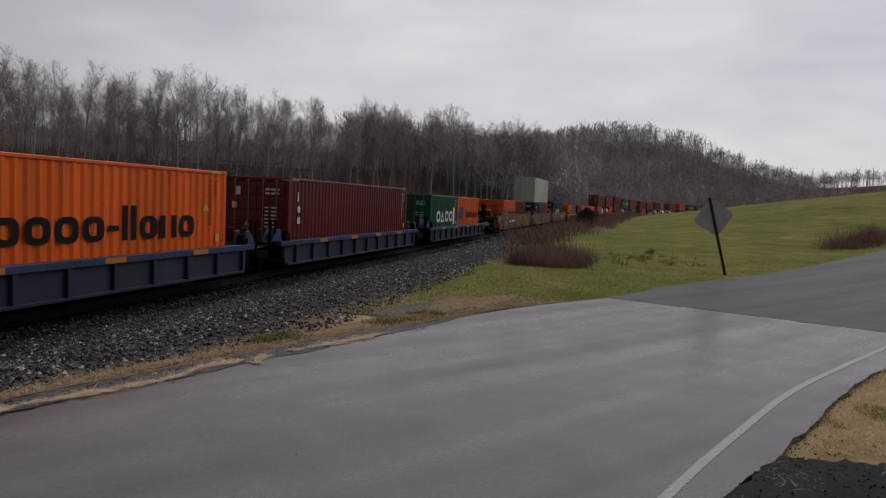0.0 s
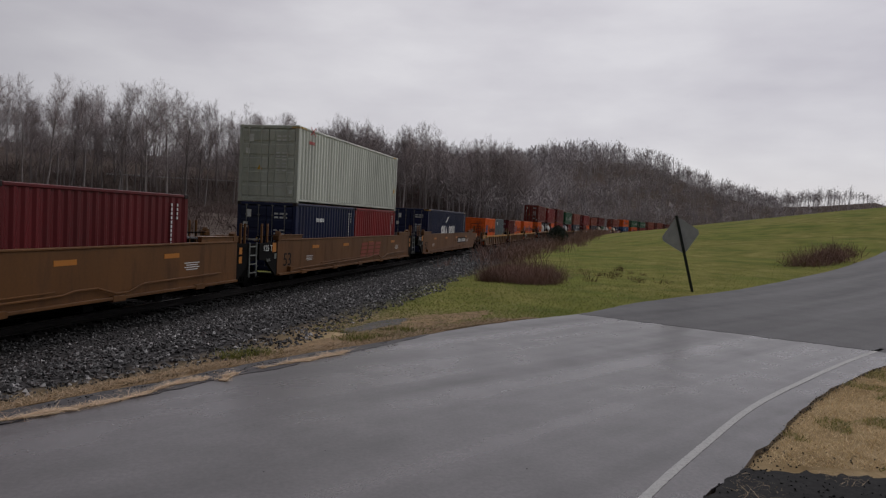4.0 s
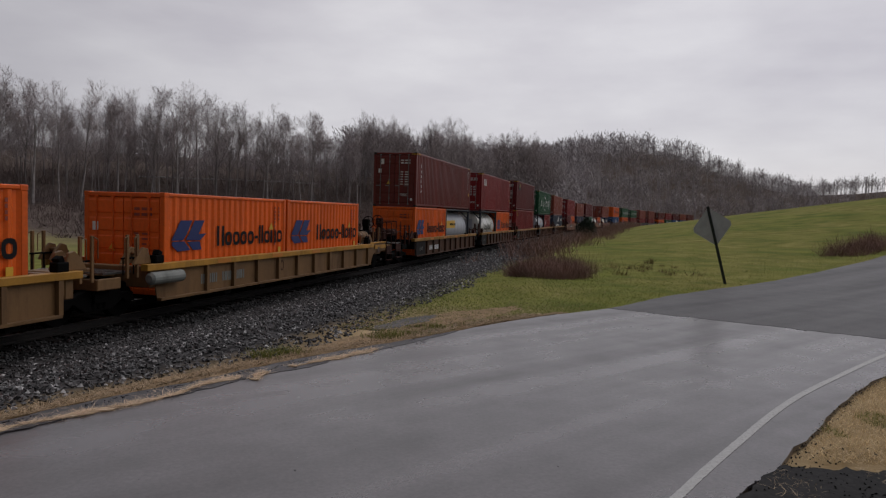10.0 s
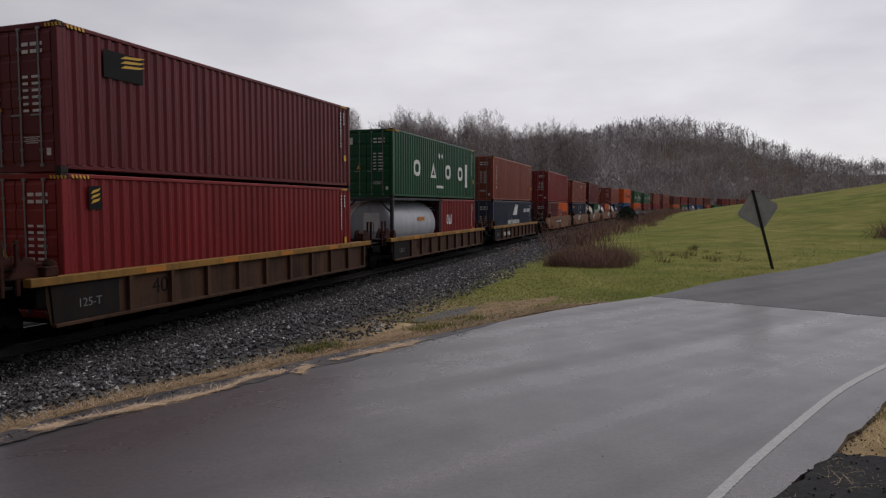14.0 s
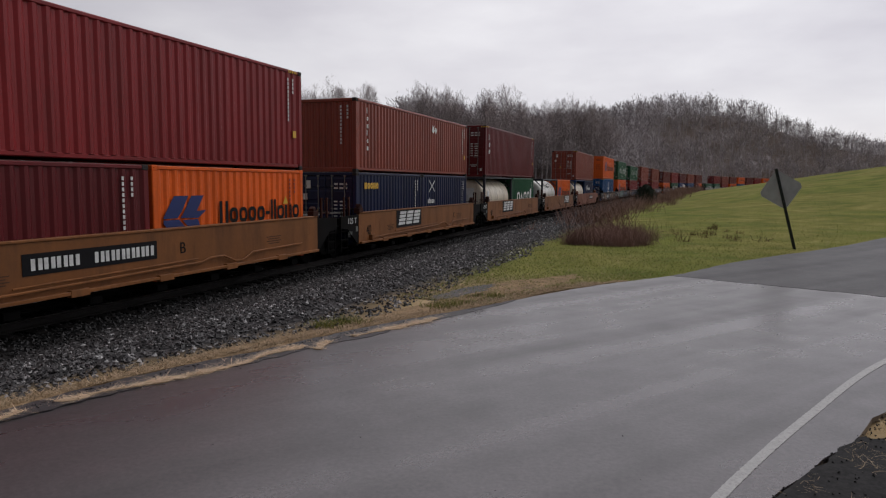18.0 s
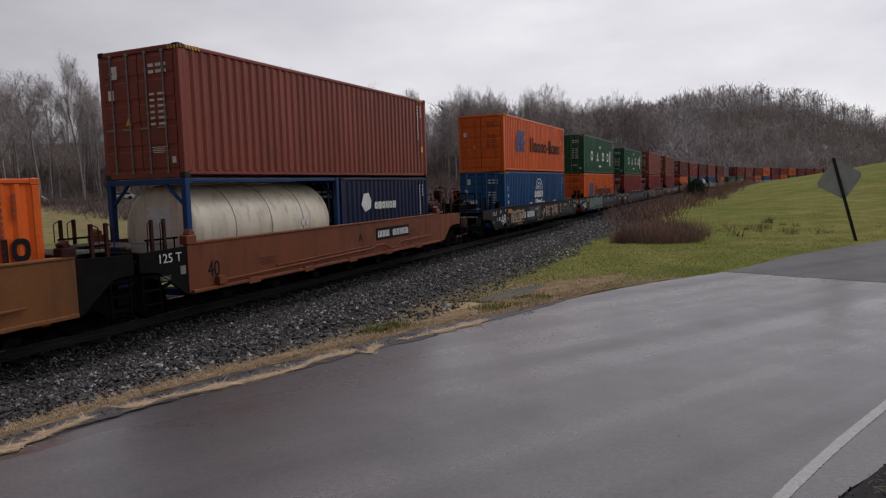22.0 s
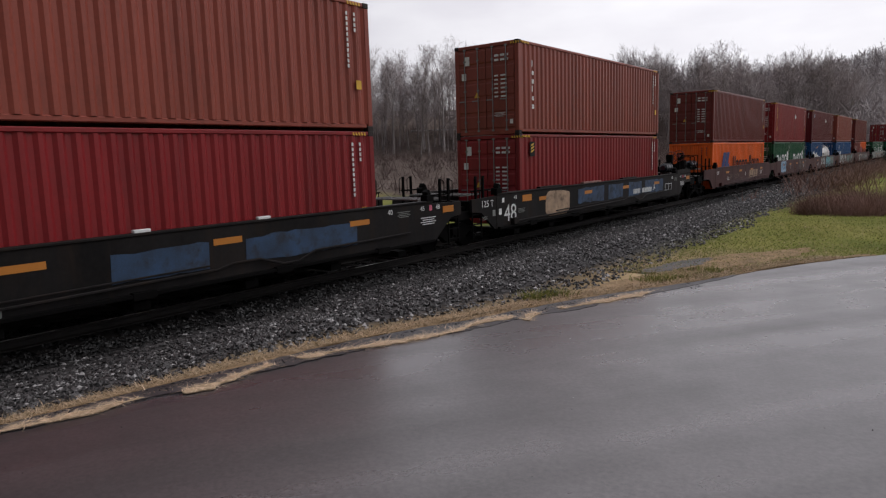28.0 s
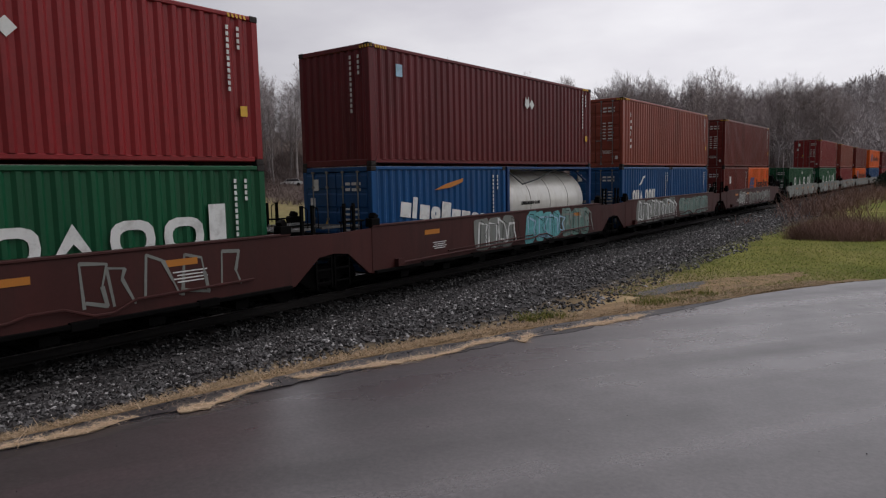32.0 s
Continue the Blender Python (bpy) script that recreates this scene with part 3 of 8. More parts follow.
def build_roads():
    near, far_ = asphalt("wet_worn_asphalt", (0.050, 0.042, 0.044), 0.28, 0.76, 0.12), asphalt("dark_patched_asphalt", (0.038, 0.036, 0.037), 0.55, 0.33)
    rough_edge = lambda s: 0.07 * noise.noise((s * 1.7, 3, 0)) + 0.05 * noise.noise((s * 5.0, 8, 0))
    # the seam between the two surfacings runs across the road
    seam_l, seam_r = 14.6, 12.6

    def row(fl, fr, sl, sr, lift):
        return xy(sl, fl(sl) + rough_edge(sl)), xy(sr, fr(sr) + rough_edge(sr + 50)), lift
    rows = [row(road_left, road_right, s, s, 0.006) for s in spaced(-28, 0, 12)]
    rows += [row(road_left, road_right, seam_l * f, seam_r * f, 0.006) for f in spaced(0.02, 1.04, 60)]
    tagged(strip("road", rows, near), "wet worn grey asphalt lane with lighter wheel tracks", "road", kind="structure")
    rows = [row(road_left, road_right, seam_l + (118 - seam_l) * f, seam_r + 0.02 + (118 - seam_r) * f, 0.010) for f in spaced(0, 1, 90, 1.6)]
    tagged(strip("road", rows, far_, k=44, jag=(0.13, 0)), "darker rough asphalt road climbing past the field", "road", kind="structure")
    # the white edge line, worn
    white = material("worn_road_paint", (0.37, 0.365, 0.355), 0.55, vary=0.14, scale=34, fine=170, dirt=(0.13, 0.12, 0.12), dirt_amount=0.6)
    line = [(-20, 2.45), (0, 1.25), (2.2, 0.55), (4.7, -0.37), (6.1, -0.95), (7.9, -1.76), (9.8, -2.83), (11.4, -3.79), (13.2, -4.95)]
    pts = [(s, bend(line, s)) for s in spaced(-12, 13.1, 1400)]
    rows = []
    for i, (s, lat) in enumerate(pts):
        w = 0.033 + 0.005 * noise.noise((s * 2.3, 1, 1)) + 0.009 * noise.noise((s * 31, 3, 1))
        v = 0.033 + 0.009 * noise.noise((s * 31, 9, 1))
        rows.append((xy(s + w * 0.5, lat + w), xy(s - v * 0.5, lat - v), 0.010))
    tagged(strip("road_line", rows, white, 0.004), "worn white edge line painted on wet asphalt", "road marking", kind="structure")
    # the dark broken drive that joins on the right
    drive = asphalt("crumbled_black_asphalt", (0.016, 0.0155, 0.0155), 0.8, 0.12)
    rows = []
    for f in spaced(0, 1, 60):
        s = 2.6 + 3.1 * f
        inner = road_right(s) - 0.02 + 0.05 * noise.noise((s * 6, 2, 2))
        jag = 0.30 * noise.noise((f * 7, 0, 3)) + 0.05 * noise.noise((f * 31, 0, 3))
        rows.append((xy(s, inner), xy(s - 0.6 + 0.9 * f, inner - 1.6 - 2.6 * (1 - f) + jag), 0.014))
    tagged(strip("drive", rows, drive, k=40, jag=(0.10, 0.12)), "crumbling black asphalt drive mouth", "drive", kind="structure")


def blot(name, s, lat, rs, rl, turn, mat, label, category, seed, lift=0.012):
    """A thin patch with a ragged outline lying on the ground, its middle at (s, lat)."""
    k, rings = 64, 4
    verts, faces = [], []
    for j in range(rings + 1):
        f = 1 - j / (rings + 0.5)
        for i in range(k):
            a = 2 * math.pi * i / k
            r = f * (1 + 0.34 * noise.noise((2.2 * math.cos(a), 2.2 * math.sin(a), seed)) + 0.22 * noise.noise((6 * math.cos(a), 6 * math.sin(a), seed + 3)))
            u, v = rs * r * math.cos(a), rl * r * math.sin(a)
            x, y = xy(s + u * math.cos(turn) - v * math.sin(turn), lat + u * math.sin(turn) + v * math.cos(turn))
            verts.append((x, y, ground_z(x, y) + lift - (0.03 if j == 0 else 0)))
    for j in range(rings):
        for i in range(k):
            faces.append((j * k + i, j * k + (i + 1) % k, (j + 1) * k + (i + 1) % k, (j + 1) * k + i))
    faces.append(tuple(rings * k + i for i in range(k)))
    return tagged(flat(name, verts, faces, mat), label, category, kind="structure")


STRAW_ISLANDS = [((1.0, 5.95), (1.99, 5.59)), ((1.99, 5.59), (2.41, 5.37)), ((2.41, 5.40), (2.7, 5.38)), ((2.92, 5.12), (3.24, 5.09)), ((3.24, 5.08), (3.84, 5.10)), ((4.1, 5.05), (4.44, 4.91)),
                 ((4.44, 4.90), (5.17, 4.52)), ((5.17, 4.5), (5.53, 4.37)), ((5.53, 4.38), (6.6, 4.21)), ((6.49, 3.99), (6.87, 3.98)), ((7.2, 3.85), (8.6, 3.3))]


def build_verge():
    # old black asphalt showing between the straw along the road's broken edge
    old = asphalt("old_black_asphalt", (0.034, 0.030, 0.032), 0.5, 0.3)
    rows = []
    for s in spaced(-2, 10.5, 160):
        fade = min(1.0, (10.5 - s) / 2.5)
        outer = road_left(s) + 0.04 + 0.05 * noise.noise((s * 4, 3, 9))
        inner = road_left(s) - (0.34 + 0.16 * noise.noise((s * 1.3, 5, 9)) + 0.08 * noise.noise((s * 6, 1, 9))) * fade - 0.02
        rows.append((xy(s, outer), xy(s, inner), 0.011))
    tagged(strip("road_edge", rows, old, 0.03), "broken black asphalt edge of the road", "road edge", kind="structure")
    rows = []
    for s in spaced(-2, 13.5, 200):
        mid = road_left(s) + 0.13 + 0.06 * noise.noise((s * 0.9, 2, 6))
        w = 0.085 + 0.05 * noise.noise((s * 1.9, 4, 6)) + 0.03 * noise.noise((s * 7.0, 4, 6))
        rows.append((xy(s, mid + w), xy(s, mid - w), 0.012))
    soil = material("tan_soil", (0.27, 0.185, 0.105), 0.95, vary=0.35, scale=3.5, fine=45, bump=0.01, dirt=(0.10, 0.075, 0.05), dirt_amount=0.6, spec=0.15)
    tagged(strip("soil", rows, soil, 0.03, k=4), "bare tan soil along the road's edge", "bare soil", kind="structure")
    # silt and straw washed onto the asphalt in flat ribbons
    silt = material("washed_silt", (0.46, 0.34, 0.225), 0.9, vary=0.3, scale=7, fine=70, bump=0.006, dirt=(0.20, 0.145, 0.095), dirt_amount=0.5, spec=0.2)
    for i, ((s0, l0), (s1, l1)) in enumerate(STRAW_ISLANDS):
        n = max(10, int(38 * math.hypot(s1 - s0, l1 - l0)))
        rows = []
        for f in spaced(0, 1, n):
            s = s0 + (s1 - s0) * f
            w = (0.018 + 0.085 * max(0.0, 0.45 + noise.noise((s * 2.1, 7, 0)) + 0.5 * noise.noise((s * 6.3, 2, 0)))) * (0.15 + 0.85 * math.sin(math.pi * (0.04 + 0.92 * f)) ** 0.5)
            lat = l0 + (l1 - l0) * f + 0.09 * noise.noise((s * 2.7, 1, 4))
            rows.append((xy(s, lat + w * (1 + 0.5 * noise.noise((s * 13, 1, i)))), xy(s, lat - w * (1 + 0.5 * noise.noise((s * 13, 5, i)))), 0.0165))
        tagged(strip("silt", rows, silt, 0.012, k=3), "flat ribbon of silt and straw washed onto the asphalt", "silt", kind="structure")
    blot("soil", 12.0, 3.05, 2.3, 0.50, -0.42, soil, "bare tan soil between the grass and the ballast", "bare soil", 3)
    blot("soil", 9.7, 3.65, 1.7, 0.26, -0.30, soil, "bare tan soil between the grass and the ballast", "bare soil", 5)
    blot("soil", 6.2, 4.75, 2.0, 0.16, -0.33, soil, "bare tan soil along the road's edge", "bare soil", 8)
    blot("asphalt_patch", 11.0, 3.68, 1.15, 0.26, -0.22, old, "crumbled patch of old black asphalt beside the ballast", "asphalt patch", 7, 0.016)


# ---- the railway ----
def build_track():
    ss = spaced(-60, 104, 20) + spaced(106, 640, 70)
    prof = [(-0.07, -0.17), (0.07, -0.17), (0.07, -0.15), (0.012, -0.13), (0.012, -0.05), (0.036, -0.035), (0.036, 0.0), (-0.036, 0.0), (-0.036, -0.035), (-0.012, -0.05), (-0.012, -0.13), (-0.07, -0.15)]
    for side in (-0.7525, 0.7525):
        verts, faces = [], []
        for s in ss:
            x, y, a = track(s)
            for px, pz in prof:
                o = side + px
                verts.append((x - math.sin(a) * o, y + math.cos(a) * o, RAIL_Z + pz))
        k = len(prof)
        for i in range(len(ss) - 1):
            for j in range(k):
                faces.append((i * k + j, i * k + (j + 1) % k, (i + 1) * k + (j + 1) % k, (i + 1) * k + j))
        ob = flat("rail", verts, [f[::-1] for f in faces], RAIL_SIDE)
        tagged(ob, "rusty steel rail with a worn bright head", "rail", group="rails of the line", kind="structure")
        hv = []
        for s in ss:
            x, y, a = track(s)
            for o in (side - 0.03, side + 0.03):
                hv.append((x - math.sin(a) * o, y + math.cos(a) * o, RAIL_Z + 0.003))
        flat("rail_head", hv, [(2 * i, 2 * i + 2, 2 * i + 3, 2 * i + 1) for i in range(len(ss) - 1)], STEEL, ob)
    bm = bmesh.new()
    box(bm, 0, 0, 0, 0.23, 2.6, 0.17)
    me = mesh("sleeper", bm, 0.01)
    base = thing("sleepers", "dark creosoted wooden sleepers bedded in ballast", "sleepers", kind="structure")
    for i in range(170):
        x, y, a = track(-12 + i * 0.52)
        put("sleeper", me, SLEEPER, base, pose(x, y, RAIL_Z - 0.255, 0, 0, math.degrees(a) + random.uniform(-0.6, 0.6)))


def pebbles(name, spots, lo, hi, mat, label):
    """Loose stones as one mesh: uneven eight-sided chips at the spots given."""
    rng = np.random.default_rng(4)
    n = len(spots)
    base = np.array([(1, 0, 0), (-1, 0, 0), (0, 1, 0), (0, -1, 0), (0, 0, 1), (0, 0, -1)], float)
    v = base[None] * rng.uniform(0.55, 1.25, (n, 6, 1)) + rng.normal(0, 0.16, (n, 6, 3))
    a = rng.uniform(0, 6.28, n)
    ca, sa = np.cos(a), np.sin(a)
    tilt = rng.uniform(-0.7, 0.7, n)
    ct, sn = np.cos(tilt), np.sin(tilt)
    y, z = v[:, :, 1] * ct[:, None] - v[:, :, 2] * sn[:, None], v[:, :, 1] * sn[:, None] + v[:, :, 2] * ct[:, None]
    x = v[:, :, 0]
    v = np.stack([x * ca[:, None] - y * sa[:, None], x * sa[:, None] + y * ca[:, None], z * 0.8], -1)
    v = v * rng.uniform(lo, hi, (n, 1, 1)) + np.array(spots)[:, None]
    f = np.array([(0, 2, 4), (2, 1, 4), (1, 3, 4), (3, 0, 4), (2, 0, 5), (1, 2, 5), (3, 1, 5), (0, 3, 5)])
    faces = (f[None] + 6 * np.arange(n)[:, None, None]).reshape(-1, 3)
    me = bpy.data.meshes.new(name)
    me.from_pydata(v.reshape(-1, 3).tolist(), [], faces.tolist())
    me.materials.append(mat)
    return tagged(new(name, me), label, "gravel", kind="stuff")


def stone_material(name="ballast_stone", dark=0.072, light=0.40):
    m = bpy.data.materials.new(name)
    m.use_nodes = True
    n, l = m.node_tree.nodes, m.node_tree.links
    b = n["Principled BSDF"]
    ge, rp = n.new("ShaderNodeNewGeometry"), n.new("ShaderNodeValToRGB")
    rp.color_ramp.elements[0].color, rp.color_ramp.elements[1].color = (dark * 0.23, dark * 0.22, dark * 0.22, 1), (light, light * 0.97, light * 0.96, 1)
    e = rp.color_ramp.elements.new(0.84); e.color = (dark, dark * 0.93, dark * 0.92, 1)
    l.new(ge.outputs["Random Per Island"], rp.inputs["Fac"]); l.new(rp.outputs[0], b.inputs["Base Color"])
    b.inputs["Roughness"].default_value = 0.5
    b.inputs["Specular IOR Level"].default_value = 0.35
    return m


def build_ballast():
    rng = np.random.default_rng(2)
    stone = stone_material()
    spots, shaded_oily = [], []
    for i in range(66000):
        s = 1.0 + 44 * rng.random() ** 1.35
        lat = rng.uniform(2.5, 13.4)
        x, y = xy(s, lat)
        lim = ballast_edge(s) + 0.25 * noise.noise((x * 0.9, y * 0.9, 2)) + 0.3 * step(s, 12, 16) * noise.noise((x * 0.5, y * 0.5, 2))
        if lat < lim:
            continue
        # stones close to the rails get the black that paints in train shade and oil
        (shaded_oily if lat > TRACK_D - 2.25 + 0.5 * noise.noise((x * 0.7, y * 0.7, 3)) else spots).append((x, y, ground_z(x, y) + rng.uniform(-0.01, 0.03)))
    pebbles("ballast", shaded_oily, 0.020, 0.052, stone_material("oily_shaded_stone", 0.007, 0.022), "ballast along the rails, blackened by oil and painted shade")
    pebbles("ballast", spots, 0.015, 0.044, stone, "wet dark grey crushed stone ballast")
    spots = []
    for i in range(22000):
        s = rng.uniform(42, 150)
        lat = rng.uniform(4.5, 13.0)
        x, y = xy(s, lat)
        z = ground_z(x, y)
        spots.append((x, y, z + rng.uniform(-0.01, 0.05)))
    pebbles("ballast", [p for p in spots if p[2] < -0.25], 0.04, 0.085, stone, "grey crushed stone ballast further along the line")

# ---- the train ----
SHIFT = [(0, 0.0), (1, 13.19), (2, 27.61), (3, 41.66), (4, 55.1), (5, 68.5), (6, 81.91), (7, 95.68), (8, 110.09), (9, 123.67), (10, 137.67), (11, 151.97), (12, 165.41),
         (13, 179.42), (14, 193.77), (15, 207.95), (16, 222.12), (17, 236.3), (18, 250.44), (19, 264.57), (20, 278.63), (21, 292.8), (22, 307.08), (23, 321.93), (24, 335.72),
         (25, 349.98), (26, 364.88), (27, 379.64), (28, 394.4), (29, 409.16), (30, 423.56), (31, 437.47), (32, 452.37)]
WHEELS = []   # wheels: the object, its place on the truck, its sense of turning, its place along the train
ROLLING = []  # things of the train: the thing, its place along the train, its height


def rolls(ob, x, z):
    ROLLING.append((ob, x, z))
    return ob


BASE_Z = RAIL_Z + 0.36
H8, H9 = 2.591, 2.896
SHAPES = {}


def box_shapes(length, h):
    """The shared meshes of one size of container: floor at z = 0, doors at -x."""
    key = (length, h)
    if key in SHAPES:
        return SHAPES[key]
    hl, hw = length / 2, 1.219
    # a corrugated side, seen from outside at y = 0
    bm = bmesh.new()
    x, xs = -hl + 0.16, []
    n = round((length - 0.32) / 0.278)
    p = (length - 0.32) / n
    for i in range(n):
        for f, d in ((0.0, 0.0), (0.26, 0.0), (0.46, 0.042), (0.76, 0.042)):
            xs.append((x + (i + f) * p, d))
    xs.append((hl - 0.16, 0.0))
    lo = [bm.verts.new((a, 0.012 + d, 0.17)) for a, d in xs]
    hi = [bm.verts.new((a, 0.012 + d, h - 0.10)) for a, d in xs]
    for i in range(len(xs) - 1):
        bm.faces.new((lo[i], lo[i + 1], hi[i + 1], hi[i]))
    side = mesh("side_panel", bm)
    # roof
    bm = bmesh.new()
    n2 = round(length / 0.21)
    pr = []
    for i in range(n2):
        for f, d in ((0.0, 0.0), (0.3, 0.0), (0.5, -0.02), (0.8, -0.02)):
            pr.append((-hl + 0.1 + (length - 0.2) * (i + f) / n2, d))
    a = [bm.verts.new((q, -hw + 0.06, h - 0.018 + d)) for q, d in pr]
    b = [bm.verts.new((q, hw - 0.06, h - 0.018 + d)) for q, d in pr]
    for i in range(len(pr) - 1):
        bm.faces.new((a[i], a[i + 1], b[i + 1], b[i]))
    roof = mesh("roof", bm)
    # frame: posts, rails, sills
    bm = bmesh.new()
    for sx in (-1, 1):
        for sy in (-1, 1):
            box(bm, sx * (hl - 0.08), sy * (hw - 0.075), h / 2, 0.16, 0.15, h - 0.23)
        box(bm, sx * (hl - 0.06), 0, h - 0.07, 0.12, 2 * hw - 0.3, 0.12)
        box(bm, sx * (hl - 0.06), 0, 0.09, 0.12, 2 * hw - 0.3, 0.16)
    for sy in (-1, 1):
        box(bm, 0, sy * (hw - 0.035), h - 0.055, length - 0.34, 0.07, 0.09)
        box(bm, 0, sy * (hw - 0.062), 0.122, length - 0.34, 0.06, 0.10)
    ribs = mesh("corner_frame", bm, 0.018)
    # front wall, corrugated upright
    bm = bmesh.new()
    n3 = 9
    pr = []
    for i in range(n3):
        for f, d in ((0.0, 0.0), (0.3, 0.0), (0.5, 0.045), (0.8, 0.045)):
            pr.append((-hw + 0.15 + (2 * hw - 0.3) * (i + f) / n3, d))
    pr.append((hw - 0.15, 0.0))
    a = [bm.verts.new((0.02 + d, q, 0.17)) for q, d in pr]
    b = [bm.verts.new((0.02 + d, q, h - 0.13)) for q, d in pr]
    for i in range(len(pr) - 1):
        bm.faces.new((a[i], b[i], b[i + 1], a[i + 1]))
    end = mesh("end_wall", bm)
    # one door leaf, with pressed ribs, hinge side at y = 0
    bm = bmesh.new()
    w = hw - 0.155
    lo, hi = 0.165, h - 0.145
    prof = [(0.05, lo), (0.05, hi), (0.012, hi)]
    for k in range(4, -1, -1):
        a, b = lo + (hi - lo) * k / 5, lo + (hi - lo) * (k + 1) / 5
        prof += [(0.012, b - 0.05), (-0.004, b - 0.085), (-0.004, a + 0.085), (0.012, a + 0.05)]
    prof.append((0.012, lo))
    plate(bm, prof, 0.008, w - 0.008)
    door = mesh("door", bm)
    bm = bmesh.new()
    tube(bm, (-0.02, 0, 0.12), (-0.02, 0, h - 0.10), 0.017, 6)
    for z in (0.15, 0.45, h * 0.5, h - 0.5, h - 0.13):
        box(bm, -0.012, 0, z, 0.035, 0.09, 0.05)
    box(bm, -0.03, 0.11, 1.12, 0.02, 0.24, 0.035)
    rod = mesh("lock_rod", bm)
    bm = bmesh.new()
    box(bm, 0, 0, 0, 0.178, 0.162, 0.118)
    box(bm, 0, -0.078, 0, 0.09, 0.012, 0.05)
    cast = mesh("corner_casting", bm, 0.012)
    SHAPES[key] = side, roof, ribs, end, door, rod, cast
    return SHAPES[key]


LOGO = {}


def emblem(kind):
    """Wordmarks and emblems as plain shapes, in a unit of metres, centred on x = 0 and standing on z = 0."""
    if kind in LOGO:
        return LOGO[kind]
    bm = bmesh.new()
    y = 0.0
    if kind == "slab_emblem":      # two leaning bars with a notch
        plate(bm, [(0.0, 0.09), (0.39, 1.02), (0.92, 1.02), (0.59, 0.43), (0.52, 0.19), (0.25, 0.05), (0.05, 0.0)], -0.003, 0.003)
        plate(bm, [(0.99, 1.02), (1.41, 1.02), (1.18, 0.45), (1.42, 0.46), (1.34, 0.22), (1.05, 0.19), (1.0, 0.04), (0.56, 0.04), (0.66, 0.45)], -0.003, 0.003)
    elif kind == "arrow_emblem":   # a leftward arrow of four blocks
        for pts in ([(0, 0.40), (0.24, 1), (0.57, 1), (0.41, 0.55), (0.31, 0.36), (0, 0.36)], [(0.64, 1), (0.94, 1), (0.76, 0.54), (1, 0.56), (0.80, 0.33), (0.38, 0.36), (0.47, 0.55)],
                    [(0, 0.32), (0.34, 0.32), (0.52, 0.03), (0.15, 0), (0, 0.2)], [(0.42, 0.30), (0.79, 0.30), (0.85, 0.02), (0.60, 0.02)]):
            plate(bm, pts, -0.003, 0.003)
    elif kind == "leaning_word":
        strokes(bm, "Nopop-lloud", 0.05, 0, 0.86, y, 0.17, 0.54)
    elif kind == "wide_word":
        for c, x in zip("OAOO", (0, 0.88, 1.86, 2.82)):
            strokes(bm, c, x, 0, 0.68, y, 0.24, 0.80)
        box(bm, 3.92, y, 0.36, 0.36, 0.006, 1.05)
    elif kind == "spaced_word":
        for c, x in zip("OAOO", (0, 2.2, 4.42, 6.5)):
            strokes(bm, c, x, 0, 0.74, y, 0.24, 0.84)
        box(bm, 8.0, y, 0.30, 0.40, 0.006, 1.28)
        box(bm, 3.6, y, -0.42, 1.0, 0.006, 0.13)
        for o in (0, 0.42):
            box(bm, 3.5 + o, y, 1.12, 0.2, 0.006, 0.2, Matrix.Rotation(radians(45), 4, "Y"))
    elif kind == "two_words":
        strokes(bm, "ONA OON", 0, 0, 0.78, y, 0.22)
        plate(bm, [(1.0, 1.05), (1.3, 1.25), (1.6, 1.55), (2.0, 1.62), (1.95, 1.5), (1.65, 1.4), (1.4, 1.1)], -0.003, 0.003)
    elif kind == "arched_word":
        strokes(bm, "OOSOO", 0, 0.35, 0.42, y, 0.24)
        strokes(bm, "SNluunO", 0.12, 0, 0.26, y, 0.24)
        for r in (1.0, 0.62, 0.3):
            for i in range(10):
                a = math.pi * (i + 0.5) / 10
                box(bm, 0.82 + r * 0.9 * math.cos(a) * 0.62, y, 0.86 + 0.62 * r * math.sin(a), 0.07 + 0.16 * r, 0.006, 0.055, Matrix.Rotation(-(a + math.pi / 2), 4, "Y"))
    elif kind == "winged_word":
        strokes(bm, "nus lounsouns", 0, 0, 0.40, y, 0.2)
        for k in range(4):
            plate(bm, [(1.3 + 0.15 * k, 0.62 + 0.13 * k), (2.6 - 0.1 * k, 0.60 + 0.22 * k), (3.1, 1.3), (2.2, 0.85 + 0.16 * k)], -0.003 - 0.001 * k, 0.003)
    elif kind == "slanted_word":
        strokes(bm, "nluoUuuon", 0, 0, 0.80, y, 0.27)
    elif kind == "swoosh":
        plate(bm, [(0, 0), (0.6, 0.18), (1.5, 0.34), (1.45, 0.22), (0.8, 0.06)], -0.003, 0.003)
    elif kind == "tower_word":     # letters set one under another
        for k, c in enumerate("lonlou"):
            strokes(bm, c, -0.16, -0.48 * k, 0.36, y, 0.24)
    elif kind == "short_tower":
        for k, c in enumerate("lon"):
            strokes(bm, c, -0.2, -0.62 * k, 0.52, y, 0.24)
    elif kind == "four_tower":
        for k, c in enumerate("OOlO"):
            strokes(bm, c, -0.2, -0.62 * k, 0.46, y, 0.18)
    elif kind == "short_word":
        strokes(bm, "OAl", 0, 0, 0.85, y, 0.18)
    elif kind == "serif_word":
        strokes(bm, "Nou Nonl", 0, 0, 0.50, y, 0.15)
    elif kind == "small_word":
        strokes(bm, "sooso", 0, 0, 0.36, y, 0.24)
    elif kind == "plain_word":
        strokes(bm, "nlnos", 0, 0, 0.28, y, 0.2)
